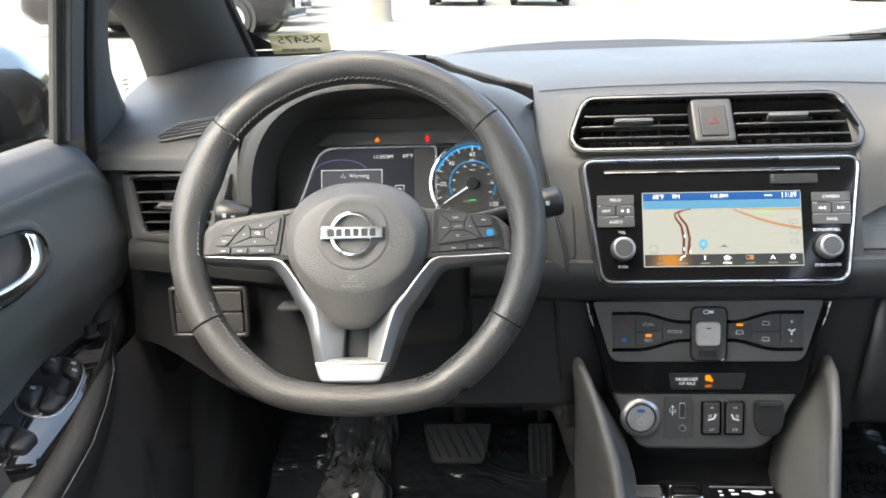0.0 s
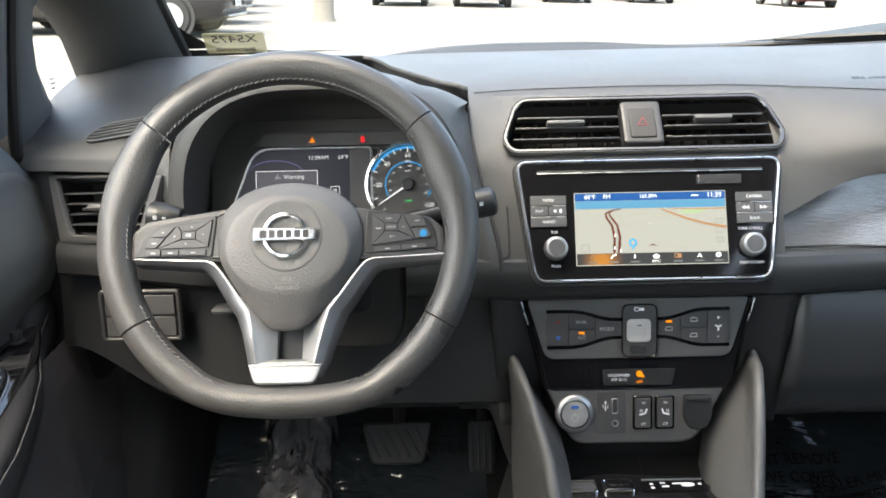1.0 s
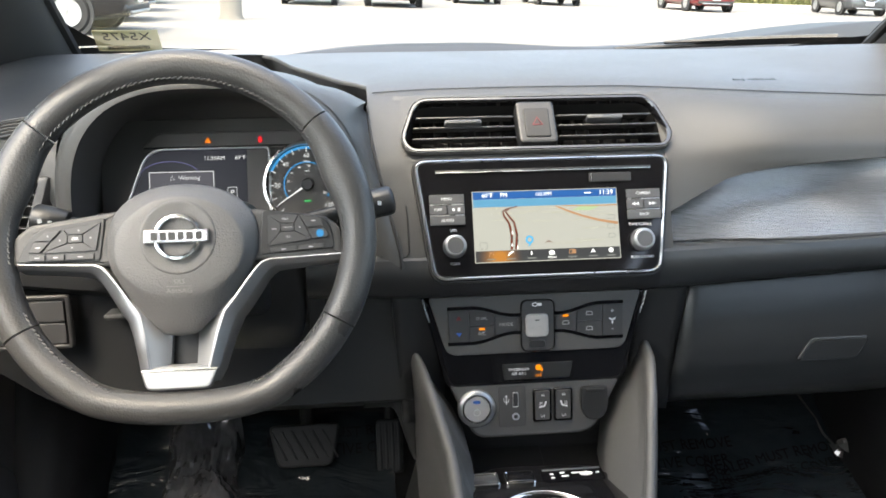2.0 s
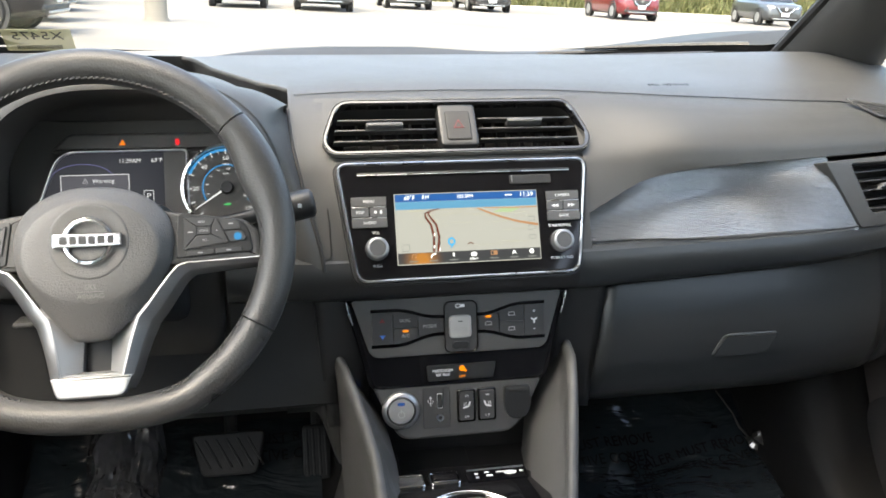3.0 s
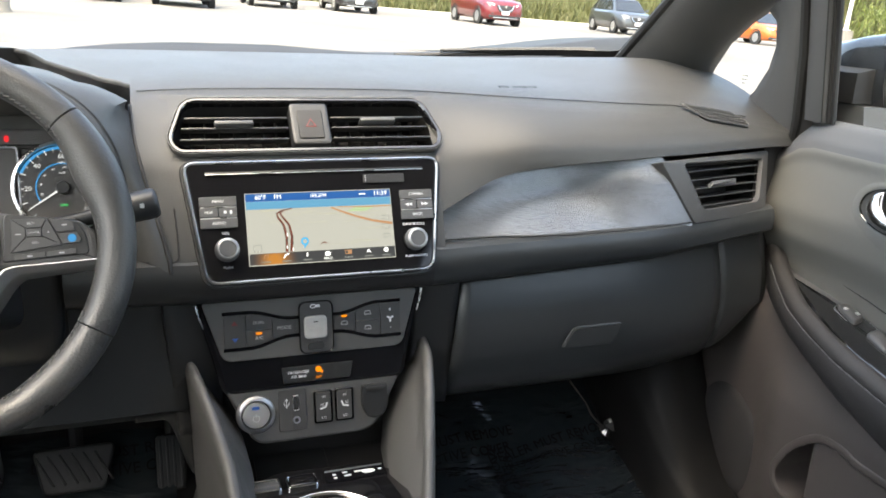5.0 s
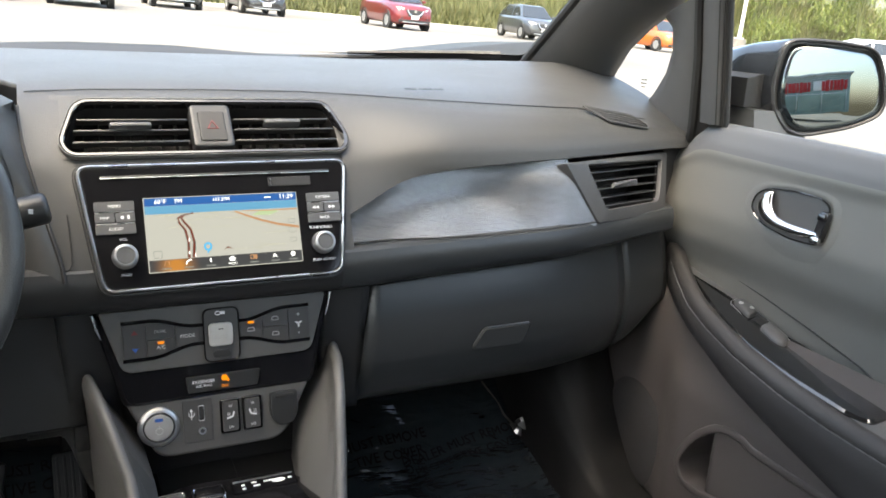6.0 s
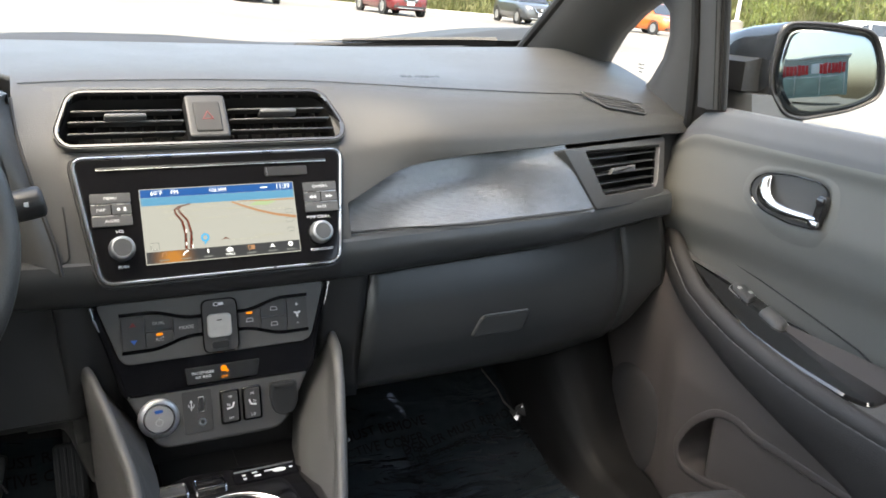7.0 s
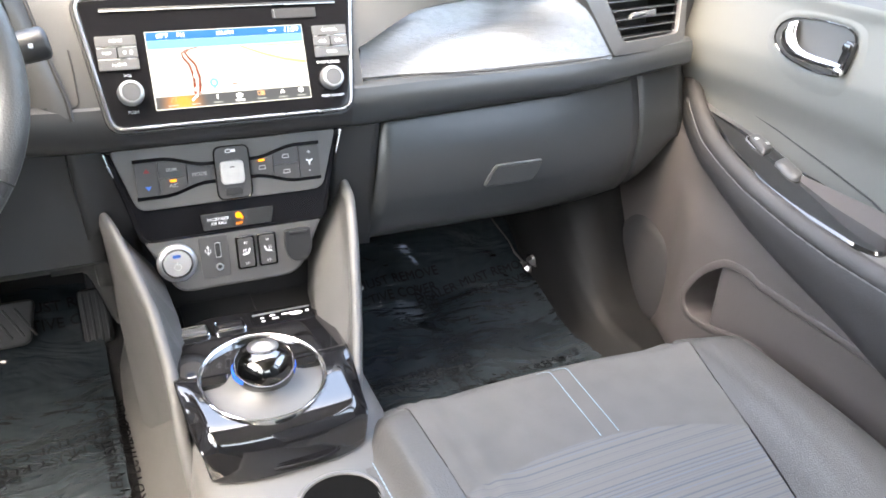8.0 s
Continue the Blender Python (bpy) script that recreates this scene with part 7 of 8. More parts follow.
def kick(u, v, s=1):
    """From the carpet's edge over a rounded sill ridge up the side of the footwell."""
    y = 1.3 + 1.15 * u
    rise = ease(y, 1.98, 2.3)
    rows = [(0.55, floor_z(y) - 0.01), (0.57, floor_z(y) + 0.01), (0.585 - 0.02 * rise, 0.338 + 0.13 * rise), (0.597 - 0.03 * rise, 0.351 + 0.2 * rise), (0.612 - 0.03 * rise, 0.355 + 0.28 * rise), (0.64 - 0.02 * rise, 0.35 + 0.38 * rise), (0.692, 0.345 + 0.42 * rise)]
    x, z = lerp_rows(rows, v)
    return s * (x + (0.045 if s < 0 else 0)), y, z


for s in (-1, 1):
    kp = tagged(part("wall_kick_1" if s > 0 else "wall_kick_2", sheet(lambda u, v: kick(u, v, s), 60, 24), KICK), "brown-grey plastic sill and kick panel beside the footwell", "wall", kind="structure")
    thicken(kp, 0.01, (s, 0, -1))
part("cowl_panel", sheet(lambda u, v: ((u - 0.5) * 1.36, 2.46 + 0.16 * v - 0.14 * ease(abs(u - 0.5), 0.2, 0.5), 0.985 - 0.02 * v), 16, 4), RUBBER, ws)
HOOD = material("bonnet_paint", (0.035, 0.037, 0.039), 0.55, spec=0.12, vary=0.06, vary_size=3)


def bonnet(u, v):
    x, y = (u - 0.5) * 1.76, 2.56 + 1.0 * v
    z = interp(x, (-0.88, 0.86), (-0.76, 0.93), (-0.42, 0.98), (-0.297, 0.9985), (-0.22, 1.0065), (-0.12, 1.011), (0.055, 1.0105), (0.15, 1.0045), (0.236, 1.0), (0.394, 1.002), (0.49, 1.014), (0.584, 1.028), (0.67, 1.041), (0.76, 1.0495), (0.82, 1.02), (0.88, 0.93))
    return x, y - 0.1 * ease(abs(x), 0.3, 0.8), z - 0.05 * v - 0.3 * max(v - 0.25, 0) ** 2 - 0.02 * (v < 0.02)


bn = tagged(part("bonnet", sheet(bonnet, 60, 20), HOOD), "grey painted car bonnet seen through the windscreen", "bonnet")
for s in (-1, 1):
    part("wing", sheet(lambda u, v: (s * (0.855 + 0.03 * math.sin(math.pi * v)), 2.0 + 1.55 * u, interp(2.0 + 1.55 * u, (2.0, 0.94), (2.5, 0.8), (3.55, 0.62)) * (1 - v) + 0.3 * v), 14, 6), HOOD, bn)
stk = thing("windscreen_sticker", "pale yellow stock number sticker on the windscreen", "sticker")
SK = pose(-0.538, 2.36, 1.034, 137, 0, 4)
part("paper", plate(rrect(0.09, 0.045, 0.002, 2), 0.0004, 0, SK), clear_film("sticker_film", (0.6, 0.58, 0.4), 0.55), stk)
words("number", "X5475", 0.023, SK @ flat(0.0, 0.009, 0.001) @ Matrix.Diagonal((-1, 1, 1, 1)), DARK, stk, 0.0001, wide=1.1)
rng = random.Random(8)
for i in range(26):
    part("code_bar", box(0.0009 + 0.0006 * rng.random(), 0.008, 0.0003, 0, SK @ flat(-0.03 + 0.0023 * i, -0.0145, 0.0009)), DARK, stk)

# ---- shell that closes the cabin ----
# Unseen black panels added to keep outside light out of the footwells.
front = part("wall_front", box(1.52, 0.03, 0.62, 0.01, pose(0, 2.475, 0.66)), RUBBER)
tagged(front, "unseen black panel that blocks light behind the dashboard", "wall", kind="structure")
for s, nm in ((1, "wall_cowl_1"), (-1, "wall_cowl_2")):
    w = part(nm, box(0.03, 0.5, 0.62, 0.01, pose(s * 0.775, 2.26, 0.61)), RUBBER)
    tagged(w, "unseen black panel that blocks light beside the footwell", "wall", kind="structure")
HEAD = material("headliner_cloth", (0.46, 0.45, 0.43), 0.9, grain=0.3, grain_size=900, vary=0.04)
roof = part("ceiling", sheet(lambda u, v: ((u - 0.5) * 1.16, 1.76 - 2.33 * v, 1.46 + 0.05 * math.sin(math.pi * u) + 0.03 * math.sin(math.pi * min(v * 1.3, 1)) - 0.09 * (1 - ease(v, 0, 0.12))), 16, 24), HEAD)
tagged(roof, "pale cloth headliner", "ceiling", kind="structure")
thicken(roof, 0.03, (0, 0, 1))
# Rear walls are unseen, added to limit the light from behind.
back = part("wall_rear", merge(box(1.5, 0.05, 0.95, 0.02, pose(0, -0.2, 0.67)), box(0.25, 0.06, 0.6, 0.02, pose(0.6, -0.2, 1.25)), box(0.25, 0.06, 0.6, 0.02, pose(-0.6, -0.2, 1.25))), PILLAR)
tagged(back, "unseen dark plain rear wall that closes the cabin", "wall", kind="structure")
# Glass of the unseen rear panes; its tint sets the light from behind.
DIM_GLASS = clear_glass("dimming_glass", (0.78, 0.8, 0.79), 0.04)
for s, nm in ((1, "wall_side_1"), (-1, "wall_side_2")):
    lean = pose(s * 0.69, 0.42, 1.2, 0, -s * 12)
    w = part(nm, merge(box(0.05, 1.65, 0.65, 0.02, pose(s * 0.735, 0.2, 0.63)), box(0.045, 0.14, 0.6, 0.015, lean @ flat(0, 0.53)), box(0.045, 0.24, 0.6, 0.015, lean @ flat(0, -0.48)), box(0.045, 1.2, 0.09, 0.015, lean @ flat(0, 0, 0.255))), PILLAR)
    tagged(w, "unseen dark plain cabin side behind the door", "wall", kind="structure")
    g = part("window_3" if s > 0 else "window_4", box(0.005, 0.84, 0.52, 0, lean @ flat(s * 0.012, 0.055, -0.045)), DIM_GLASS)
    tagged(g, "unseen rear door pane, tint set to control light from behind", "window", kind="structure")
    g.visible_shadow = False

# Unseen cover that stops light falling between dashboard and front panel.
tray = part("wall_cowl_top", box(1.5, 0.3, 0.02, 0.005, pose(0, 2.345, 0.945)), RUBBER)
tagged(tray, "unseen black panel that blocks light under the windscreen edge", "wall", kind="structure")
rear_pane = part("window_2", box(0.98, 0.006, 0.52, 0, pose(0, -0.18, 1.36)), DIM_GLASS)
rear_pane.visible_shadow = False
tagged(rear_pane, "unseen rear pane, tint set to control light from behind", "window", kind="structure")

# ---- door mirrors ----
MIRROR = material("mirror_silver", (0.2, 0.235, 0.245), 0.0, 1.0)
for s in (1, -1):
    mi = thing("side_mirror", "dark painted door mirror housing with a silvered glass", "side mirror", "door mirrors")
    nrm = Vector((-s * 0.36, -0.93, 0.06)).normalized()
    ax = Vector((0, 0, 1)).cross(nrm).normalized()
    up = nrm.cross(ax)
    FR = Matrix(((ax.x, up.x, nrm.x, 0.893 if s > 0 else -0.877), (ax.y, up.y, nrm.y, 1.935), (ax.z, up.z, nrm.z, 1.013 if s > 0 else 0.997), (0, 0, 0, 1)))
    if s > 0:
        shape = rounded([(-0.0418, -0.063), (0.03, -0.0475), (0.0735, -0.027), (0.068, 0.018), (0.048, 0.061), (-0.03, 0.068), (-0.0895, 0.066), (-0.099, 0.01), (-0.094, -0.03), (-0.068, -0.059)], [0.02, 0.02, 0.018, 0.03, 0.018, 0.03, 0.02, 0.03, 0.02, 0.02], 5)
    else:
        shape = [(0.84 * x, 1.04 * y + 0.004) for x, y in rounded([(-0.115, -0.045), (-0.055, -0.066), (0.10, -0.062), (0.118, 0.02), (0.085, 0.068), (-0.075, 0.062), (-0.118, 0.03)], 0.024, 6)]
    rings = [[(x * k + s * 0.6 * min(z, 0), y * k, z) for x, y in shape] for z, k in ((-0.145, 0.35), (-0.13, 0.65), (-0.1, 0.86), (-0.05, 1.0), (-0.004, 1.075), (0.004, 1.08), (0.0075, 1.06), (0.0075, 1.04), (0.001, 1.02))]
    part("housing", put(loft(rings), FR), PAINT, mi, smooth=60)
    part("rim", ring_plate(grown(shape, 0.0065), grown(shape, 0.001), 0.006, FR @ flat(0, 0, 0.003), 0, 0.0022), DARK, mi)
    part("backing", plate(shape, 0.002, 0, FR, 0.002), RUBBER, mi)
    part("mirror_glass", put(loft([[(x * k, y * k, 0.0065 + 0.4 * (0.009 - k * k * (x * x + y * y))) for x, y in shape] for k in (0.97, 0.85, 0.7, 0.55, 0.4, 0.25, 0.1, 0.01)], True, True), FR), MIRROR, mi, "silvered convex mirror glass", smooth=180)
    if s < 0:
        part("arm", loft([[(s * x, y + dy, z + dz) for dy, dz in ((-0.02, 0.0), (0.04, 0.0), (0.04, h), (-0.02, h))] for x, y, z, h in ((0.755, 2.02, 0.90, 0.03), (0.80, 2.02, 0.92, 0.035), (0.87, 2.0, 0.94, 0.035))]), RUBBER, mi, "black mirror arm")
        continue
    part("arm", loft([[(s * x, y + dy, z + dz) for dy, dz in ((-0.025, 0.0), (0.05, 0.0), (0.05, h), (-0.025, h))] for x, y, z, h in ((0.758, 2.005, 0.984, 0.042), (0.80, 2.01, 0.982, 0.05), (0.87, 2.02, 0.98, 0.06))]), RUBBER, mi, "black mirror arm")
    part("foot", loft([[(s * x, y + dy, z + dz) for dy, dz in ((-0.04, 0.0), (0.06, 0.0), (0.06, h), (-0.03, h))] for x, y, z, h in ((0.765, 1.995, 0.93, 0.051), (0.80, 1.99, 0.93, 0.05), (0.86, 1.985, 0.935, 0.044))]), PANEL, mi, "grey foot of the mirror")

# ---- passenger seat ----
SEATSIDE = material("seat_leatherette", (0.062, 0.06, 0.058), 0.45, grain=0.35, grain_size=500, vary=0.05)
SEATFACE = material("seat_cloth", (0.086, 0.082, 0.078), 0.85, grain=0.5, grain_size=1300, vary=0.07, vary_size=30)
SEATSTRIPE = material("striped_seat_cloth", (0.1, 0.1, 0.1), 0.85)


def stripe_nodes(m):
    nt = m.node_tree
    b = nt.nodes["Principled BSDF"]
    tc, sp = nt.nodes.new("ShaderNodeTexCoord"), nt.nodes.new("ShaderNodeSeparateXYZ")
    nz = nt.nodes.new("ShaderNodeTexNoise")
    nz.inputs["Scale"].default_value = 5
    mul = nt.nodes.new("ShaderNodeMath")
    mul.operation, mul.inputs[1].default_value = "MULTIPLY", 400
    w = nt.nodes.new("ShaderNodeTexNoise")
    w.noise_dimensions = "1D"
    w.inputs["Scale"].default_value, w.inputs["Detail"].default_value = 1.0, 1
    ramp = nt.nodes.new("ShaderNodeValToRGB")
    e = ramp.color_ramp.elements
    e[0].position, e[0].color = 0.36, (0.06, 0.064, 0.074, 1)
    e[1].position, e[1].color = 0.47, (0.098, 0.094, 0.09, 1)
    hi = ramp.color_ramp.elements.new(0.66)
    hi.color = (0.098, 0.094, 0.09, 1)
    bl = ramp.color_ramp.elements.new(0.72)
    bl.color = (0.08, 0.095, 0.125, 1)
    add = nt.nodes.new("ShaderNodeMath")
    add.operation = "ADD"
    m2 = nt.nodes.new("ShaderNodeMath")
    m2.operation, m2.inputs[1].default_value = "MULTIPLY", 0.5
    nt.links.new(tc.outputs["Object"], sp.inputs[0])
    nt.links.new(tc.outputs["Object"], nz.inputs["Vector"])
    nt.links.new(sp.outputs["Y"], mul.inputs[0])
    nt.links.new(nz.outputs["Fac"], m2.inputs[0])
    nt.links.new(mul.outputs[0], add.inputs[0])
    nt.links.new(m2.outputs[0], add.inputs[1])
    nt.links.new(add.outputs[0], w.inputs["W"])
    nt.links.new(w.outputs["Fac"], ramp.inputs[0])
    nt.links.new(ramp.outputs[0], b.inputs["Base Color"])


stripe_nodes(SEATSTRIPE)
seat = thing("car_seat", "black and grey cloth passenger seat with pale blue stitching", "car seat")
SX = 0.341


def seat_top(x, y):
    """Height of the cushion, x from the seat's middle."""
    w = abs(x)
    z = 0.497 + 0.012 * ease(w, 0.14, 0.2) - 0.03 * ease(y, 1.74, 1.79) - 0.03 * ease(w, 0.245, 0.275)
    z -= 0.035 * (1 - ease(y, 1.25, 1.65))
    z -= 0.004 * math.exp(-((w - 0.188) / 0.006) ** 2)
    return z + 0.006 * (1 - (w / 0.2) ** 2) * (w < 0.2)


def front_y(x):
    return 1.797 - 0.03 * (abs(x) / 0.27) ** 4 - 0.03 * x


def cushion(x0, x1, r0, r1, nu, nv, lift=0.0):
    def f(u, v):
        r = r0 + ((r1(u) if callable(r1) else r1) - r0) * v
        pinch = 0.185 * (1 - min(r, 1.0))
        xa, xb = x0 - pinch * (x0 > 0.1), x1 - pinch * (0.1 < x1 < 0.2)
        x = xa + (xb - xa) * u
        back_y = 1.1
        y = back_y + (front_y(x) - back_y) * min(r, 1.0)
        over = max(r - 1.0, 0.0)
        z = seat_top(x, 1.79 - (front_y(x) - y)) + lift - 0.16 * over / 0.15
        return SX + x, y + 0.012 * math.sin(math.pi * min(over / 0.15, 1)), z
    return sheet(f, nu, nv)


part("front_panel", cushion(-0.217, 0.19, 0.7, 1.15, 40, 40), SEATFACE, seat)
part("striped_panel", cushion(-0.215, 0.186, 0.0, lambda u: 0.757 - (0.03 * ((0.42 - u) / 0.42) ** 2 if u < 0.42 else 0.055 * ((u - 0.42) / 0.58) ** 2), 40, 60, 0.003), SEATSTRIPE, seat, "grey cloth with fine blue-black stripes")
for s in (-1, 1):
    part("bolster", cushion(0.191 if s > 0 else -0.284, 0.284 if s > 0 else -0.218, 0.0, 1.15, 14, 60), SEATSIDE, seat)
    part("piping", tube([(SX + s * 0.274, 1.1 + (front_y(0.274) - 1.1) * t, seat_top(0.274, 1.79 - (front_y(0.274) - 1.1) * (1 - t)) + 0.0006) for t in np.linspace(0.05, 1.02, 320)], [0.0008 if i % 4 < 3 else 0.0002 for i in range(320)], 5), material("pale_blue_thread", (0.19, 0.26, 0.31), 0.7) if s < 0 else bpy.data.materials["pale_blue_thread"], seat, "pale blue seam")
for k in (0, 1):
    x = -0.0245 + 0.0235 * k
    part("stitch_line", tube([(SX + x - 0.012 * (1 - t), 1.1 + (front_y(x) - 1.1) * (0.77 + 0.215 * t), seat_top(x, 1.1 + 0.69 * (0.77 + 0.215 * t)) + 0.0005) for t in np.linspace(-0.03, 0.97, 150)], [0.0006 if i % 4 < 3 else 0.0002 for i in range(150)], 5), bpy.data.materials["pale_blue_thread"], seat, "pale blue stitch line")
part("cushion_base", box(0.5, 0.62, 0.1, 0.03, pose(SX, 1.42, 0.39)), SEATSIDE, seat)
for s in (-1, 1):
    part("rail", box(0.03, 0.5, 0.05, 0.005, pose(SX + s * 0.19, 1.35, 0.325)), RUBBER, seat)
part("backrest", put(loft([[(SX + x * k, 1.06 - 0.25 * t + yy, 0.5 + 0.6 * t) for x, yy in rrect(0.5, 0.13, 0.05, 5)] for t, k in ((0, 1), (0.3, 1.02), (0.7, 0.98), (0.92, 0.9), (1.0, 0.7))]), Matrix()), SEATFACE, seat)
part("head_rest", box(0.26, 0.1, 0.17, 0.04, pose(SX, 0.79, 1.23, -15)), SEATFACE, seat)


# ---- parked cars ----
TYRE = material("tyre_rubber", (0.02, 0.02, 0.02), 0.8, vary=0.15)
RIM = material("alloy_rim", (0.45, 0.46, 0.47), 0.35, 0.8)
CARGLASS = material("dark_car_glass", (0.02, 0.024, 0.028), 0.05, spec=0.8)
LAMP = material("head_lamp", (0.6, 0.62, 0.64), 0.08, 0.2, coat=1.0)
PLATEWHITE = material("plate_white", (0.7, 0.7, 0.7), 0.5)
TRIMBLACK = material("bumper_black", (0.02, 0.02, 0.02), 0.5)


def on_lot(x, y, turn=0.0):
    return Matrix.Translation((x, y, -0.0367 * x + 0.0208 * y)) @ LOT.to_3x3().to_4x4() @ pose(0, 0, 0, 0, 0, turn)


def parked_car(label, paint, at, turn, length=4.4, width=1.82, height=1.62, suv=True):
    """Nose towards local -y, standing on z = 0, the nose at y = 0."""
    c = thing("parked_car", label, "car", "parked cars")
    h, w, k = height / 1.62, width / 2, length / 4.4
    tops = [(0.0, 0.62), (0.04, 0.78), (0.14, 0.9), (0.4, 0.97), (1.1, 1.05), (1.6, 1.06), (3.4, 1.05), (4.1, 1.03), (4.3, 0.9), (4.4, 0.6)]
    rings = []
    for y, zt in tops:
        ww = w * interp(y, (0, 0.72), (0.08, 0.86), (0.35, 0.97), (0.8, 1.0), (3.7, 1.0), (4.2, 0.93), (4.4, 0.78))
        zb = interp(y, (0, 0.3), (0.3, 0.22), (4.1, 0.22), (4.4, 0.35))
        zt *= h
        ring = [(-ww * 0.86, zb), (-ww * 0.98, zb + 0.12), (-ww, 0.55 * h if zt > 0.7 * h else (zb + zt) / 2), (-ww * 0.97, zt - 0.12), (-ww * 0.9, zt - 0.03), (-ww * 0.6, zt), (0, zt + 0.015)]
        ring += [(-a, b) for a, b in reversed(ring[:-1])]
        rings.append([(a, y * k, b) for a, b in ring])
    part("body", loft(rings), paint, c, smooth=50)
    gs = [(1.0, 1.0, 0.86), (1.75, 1.58, 0.68), (2.2, 1.62, 0.70), (3.3, 1.60, 0.70), (3.9, 1.42, 0.68), (4.2, 1.02, 0.8)]
    rings = []
    for y, z, f in gs:
        zz = z * h
        rings.append([(-w * 0.9, y * k, 0.98 * h), (-w * (0.9 + f) / 2, y * k, (0.98 * h + zz) / 2), (-w * f, y * k, zz - 0.02), (-w * f * 0.8, y * k, zz), (w * f * 0.8, y * k, zz), (w * f, y * k, zz - 0.02), (w * (0.9 + f) / 2, y * k, (0.98 * h + zz) / 2), (w * 0.9, y * k, 0.98 * h)])
    part("cabin", loft(rings), paint, c, smooth=50)
    part("windscreen", raw([(-w * 0.8, 1.03 * k, 1.06 * h), (w * 0.8, 1.03 * k, 1.06 * h), (w * 0.62, 1.7 * k, 1.565 * h), (-w * 0.62, 1.7 * k, 1.565 * h)], [(0, 1, 2, 3)]), CARGLASS, c, smooth=0)
    for s in (-1, 1):
        for y0, y1, y2, y3 in ((1.35, 2.35, 2.35, 1.85), (2.45, 3.4, 3.35, 2.45), (3.5, 4.0, 3.7, 3.45)):
            pts = []
            for y, z in ((y0, 1.07), (y1, 1.07), (y2, 1.5 if y2 < 3.5 else 1.4), (y3, 1.5 if y3 < 3.5 else 1.42)):
                f = interp(z, (0.98, 0.9), (1.6, 0.695))
                pts.append((s * (w * f + 0.012), y * k, z * h))
            part("side_window", raw(pts, [(0, 1, 2, 3)]), CARGLASS, c, smooth=0)
        for y in (0.82, 3.45):
            wh = part("wheel", lathe([(0.0, -0.1), (0.3, -0.1), (0.335, -0.07), (0.335, 0.07), (0.3, 0.1), (0.0, 0.1)], 26, pose(s * (w - 0.1), y * k, 0.335, 0, 90)), TYRE, c)
            part("rim", lathe([(0.215, 0.0), (0.215, 0.012), (0.05, 0.0), (0.0, 0.0)], 20, pose(s * (w + 0.003), y * k, 0.335, 0, s * 90)), RIM, wh)
            for j in range(5):
                part("spoke", box(0.2, 0.04, 0.012, 0, pose(s * (w + 0.008), y * k, 0.335, 0, s * 90) @ pose(0.1 * math.cos(1.257 * j), 0.1 * math.sin(1.257 * j), 0, 0, 0, 72 * j)), RIM, wh)
            part("wheel_arch", lathe([(0.345, -0.02), (0.4, -0.02), (0.4, 0.02), (0.345, 0.02)], 26, pose(s * (w - 0.012), y * k, 0.345, 0, 90)), TRIMBLACK, c)
        part("head_lamp", put(plate(rounded([(-0.17, -0.05), (0.17, -0.03), (0.2, 0.06), (-0.12, 0.03)][:: 1] if s > 0 else [(-0.17, -0.03), (0.17, -0.05), (0.12, 0.03), (-0.2, 0.06)], 0.02, 3), 0.05, 0.015), pose(s * w * 0.66, 0.13 * k, 0.79 * h, 75, 0, s * 28)), LAMP, c)
        part("mirror", box(0.16, 0.1, 0.12, 0.03, pose(s * (w + 0.06), 1.35 * k, 1.12 * h)), paint, c)
        part("fog_lamp", box(0.16, 0.05, 0.07, 0.02, pose(s * w * 0.66, 0.02, 0.46 * h, 0, 0, s * 18)), TRIMBLACK, c)
    part("grille", put(plate(rounded([(-0.28, -0.17), (0.28, -0.17), (0.42, 0.1), (-0.42, 0.1)], 0.03, 3), 0.05, 0.01), pose(0, 0.035, 0.68 * h, 84)), TRIMBLACK, c)
    for s in (-1, 1):
        part("grille_trim", tube([(s * 0.36, -0.015, 0.79 * h), (s * 0.3, -0.03, 0.66 * h), (s * 0.16, -0.03, 0.57 * h)], 0.022, 6), CHROME, c)
    part("badge", lathe([(0.0, 0), (0.06, 0), (0.06, 0.02), (0.0, 0.02)], 18, pose(0, -0.02, 0.73 * h, 90)), CHROME, c)
    part("bumper", box(width * 0.78, 0.14, 0.14, 0.05, pose(0, 0.06, 0.36 * h)), TRIMBLACK, c)
    part("skid_strip", box(width * 0.6, 0.06, 0.035, 0.012, pose(0, -0.02, 0.31 * h)), RIM, c)
    part("number_plate", box(0.34, 0.02, 0.15, 0.006, pose(0, -0.035, 0.5 * h)), PLATEWHITE, c)
    part("plate_mark", box(0.24, 0.006, 0.06, 0, pose(0, -0.047, 0.5 * h)), GREY_INK, c)
    c.matrix_world = on_lot(*at, turn)
    return c


def paint(name, color, metal=0.3):
    return material(name, color, 0.28, metal, coat=1.0, vary=0.04)


BLACKP, BLUEP, GREYP, REDP, SILVERP = paint("black_paint", (0.012, 0.012, 0.014)), paint("blue_paint", (0.02, 0.05, 0.17)), paint("dark_grey_paint", (0.06, 0.063, 0.066)), paint("red_paint", (0.14, 0.008, 0.011)), paint("grey_paint", (0.055, 0.06, 0.065))
ORANGEP, WHITEP = paint("orange_paint", (0.55, 0.13, 0.02)), paint("white_paint", (0.75, 0.75, 0.74), 0.0)
parked_car("dark blue parked hatchback facing the lot", BLUEP, (-1.65, 28.4), 0, 4.3, 1.78, 1.5)
parked_car("black parked sport utility car with a silver lower strip", BLACKP, (1.1, 28.5), 0, 4.6, 1.88, 1.7)
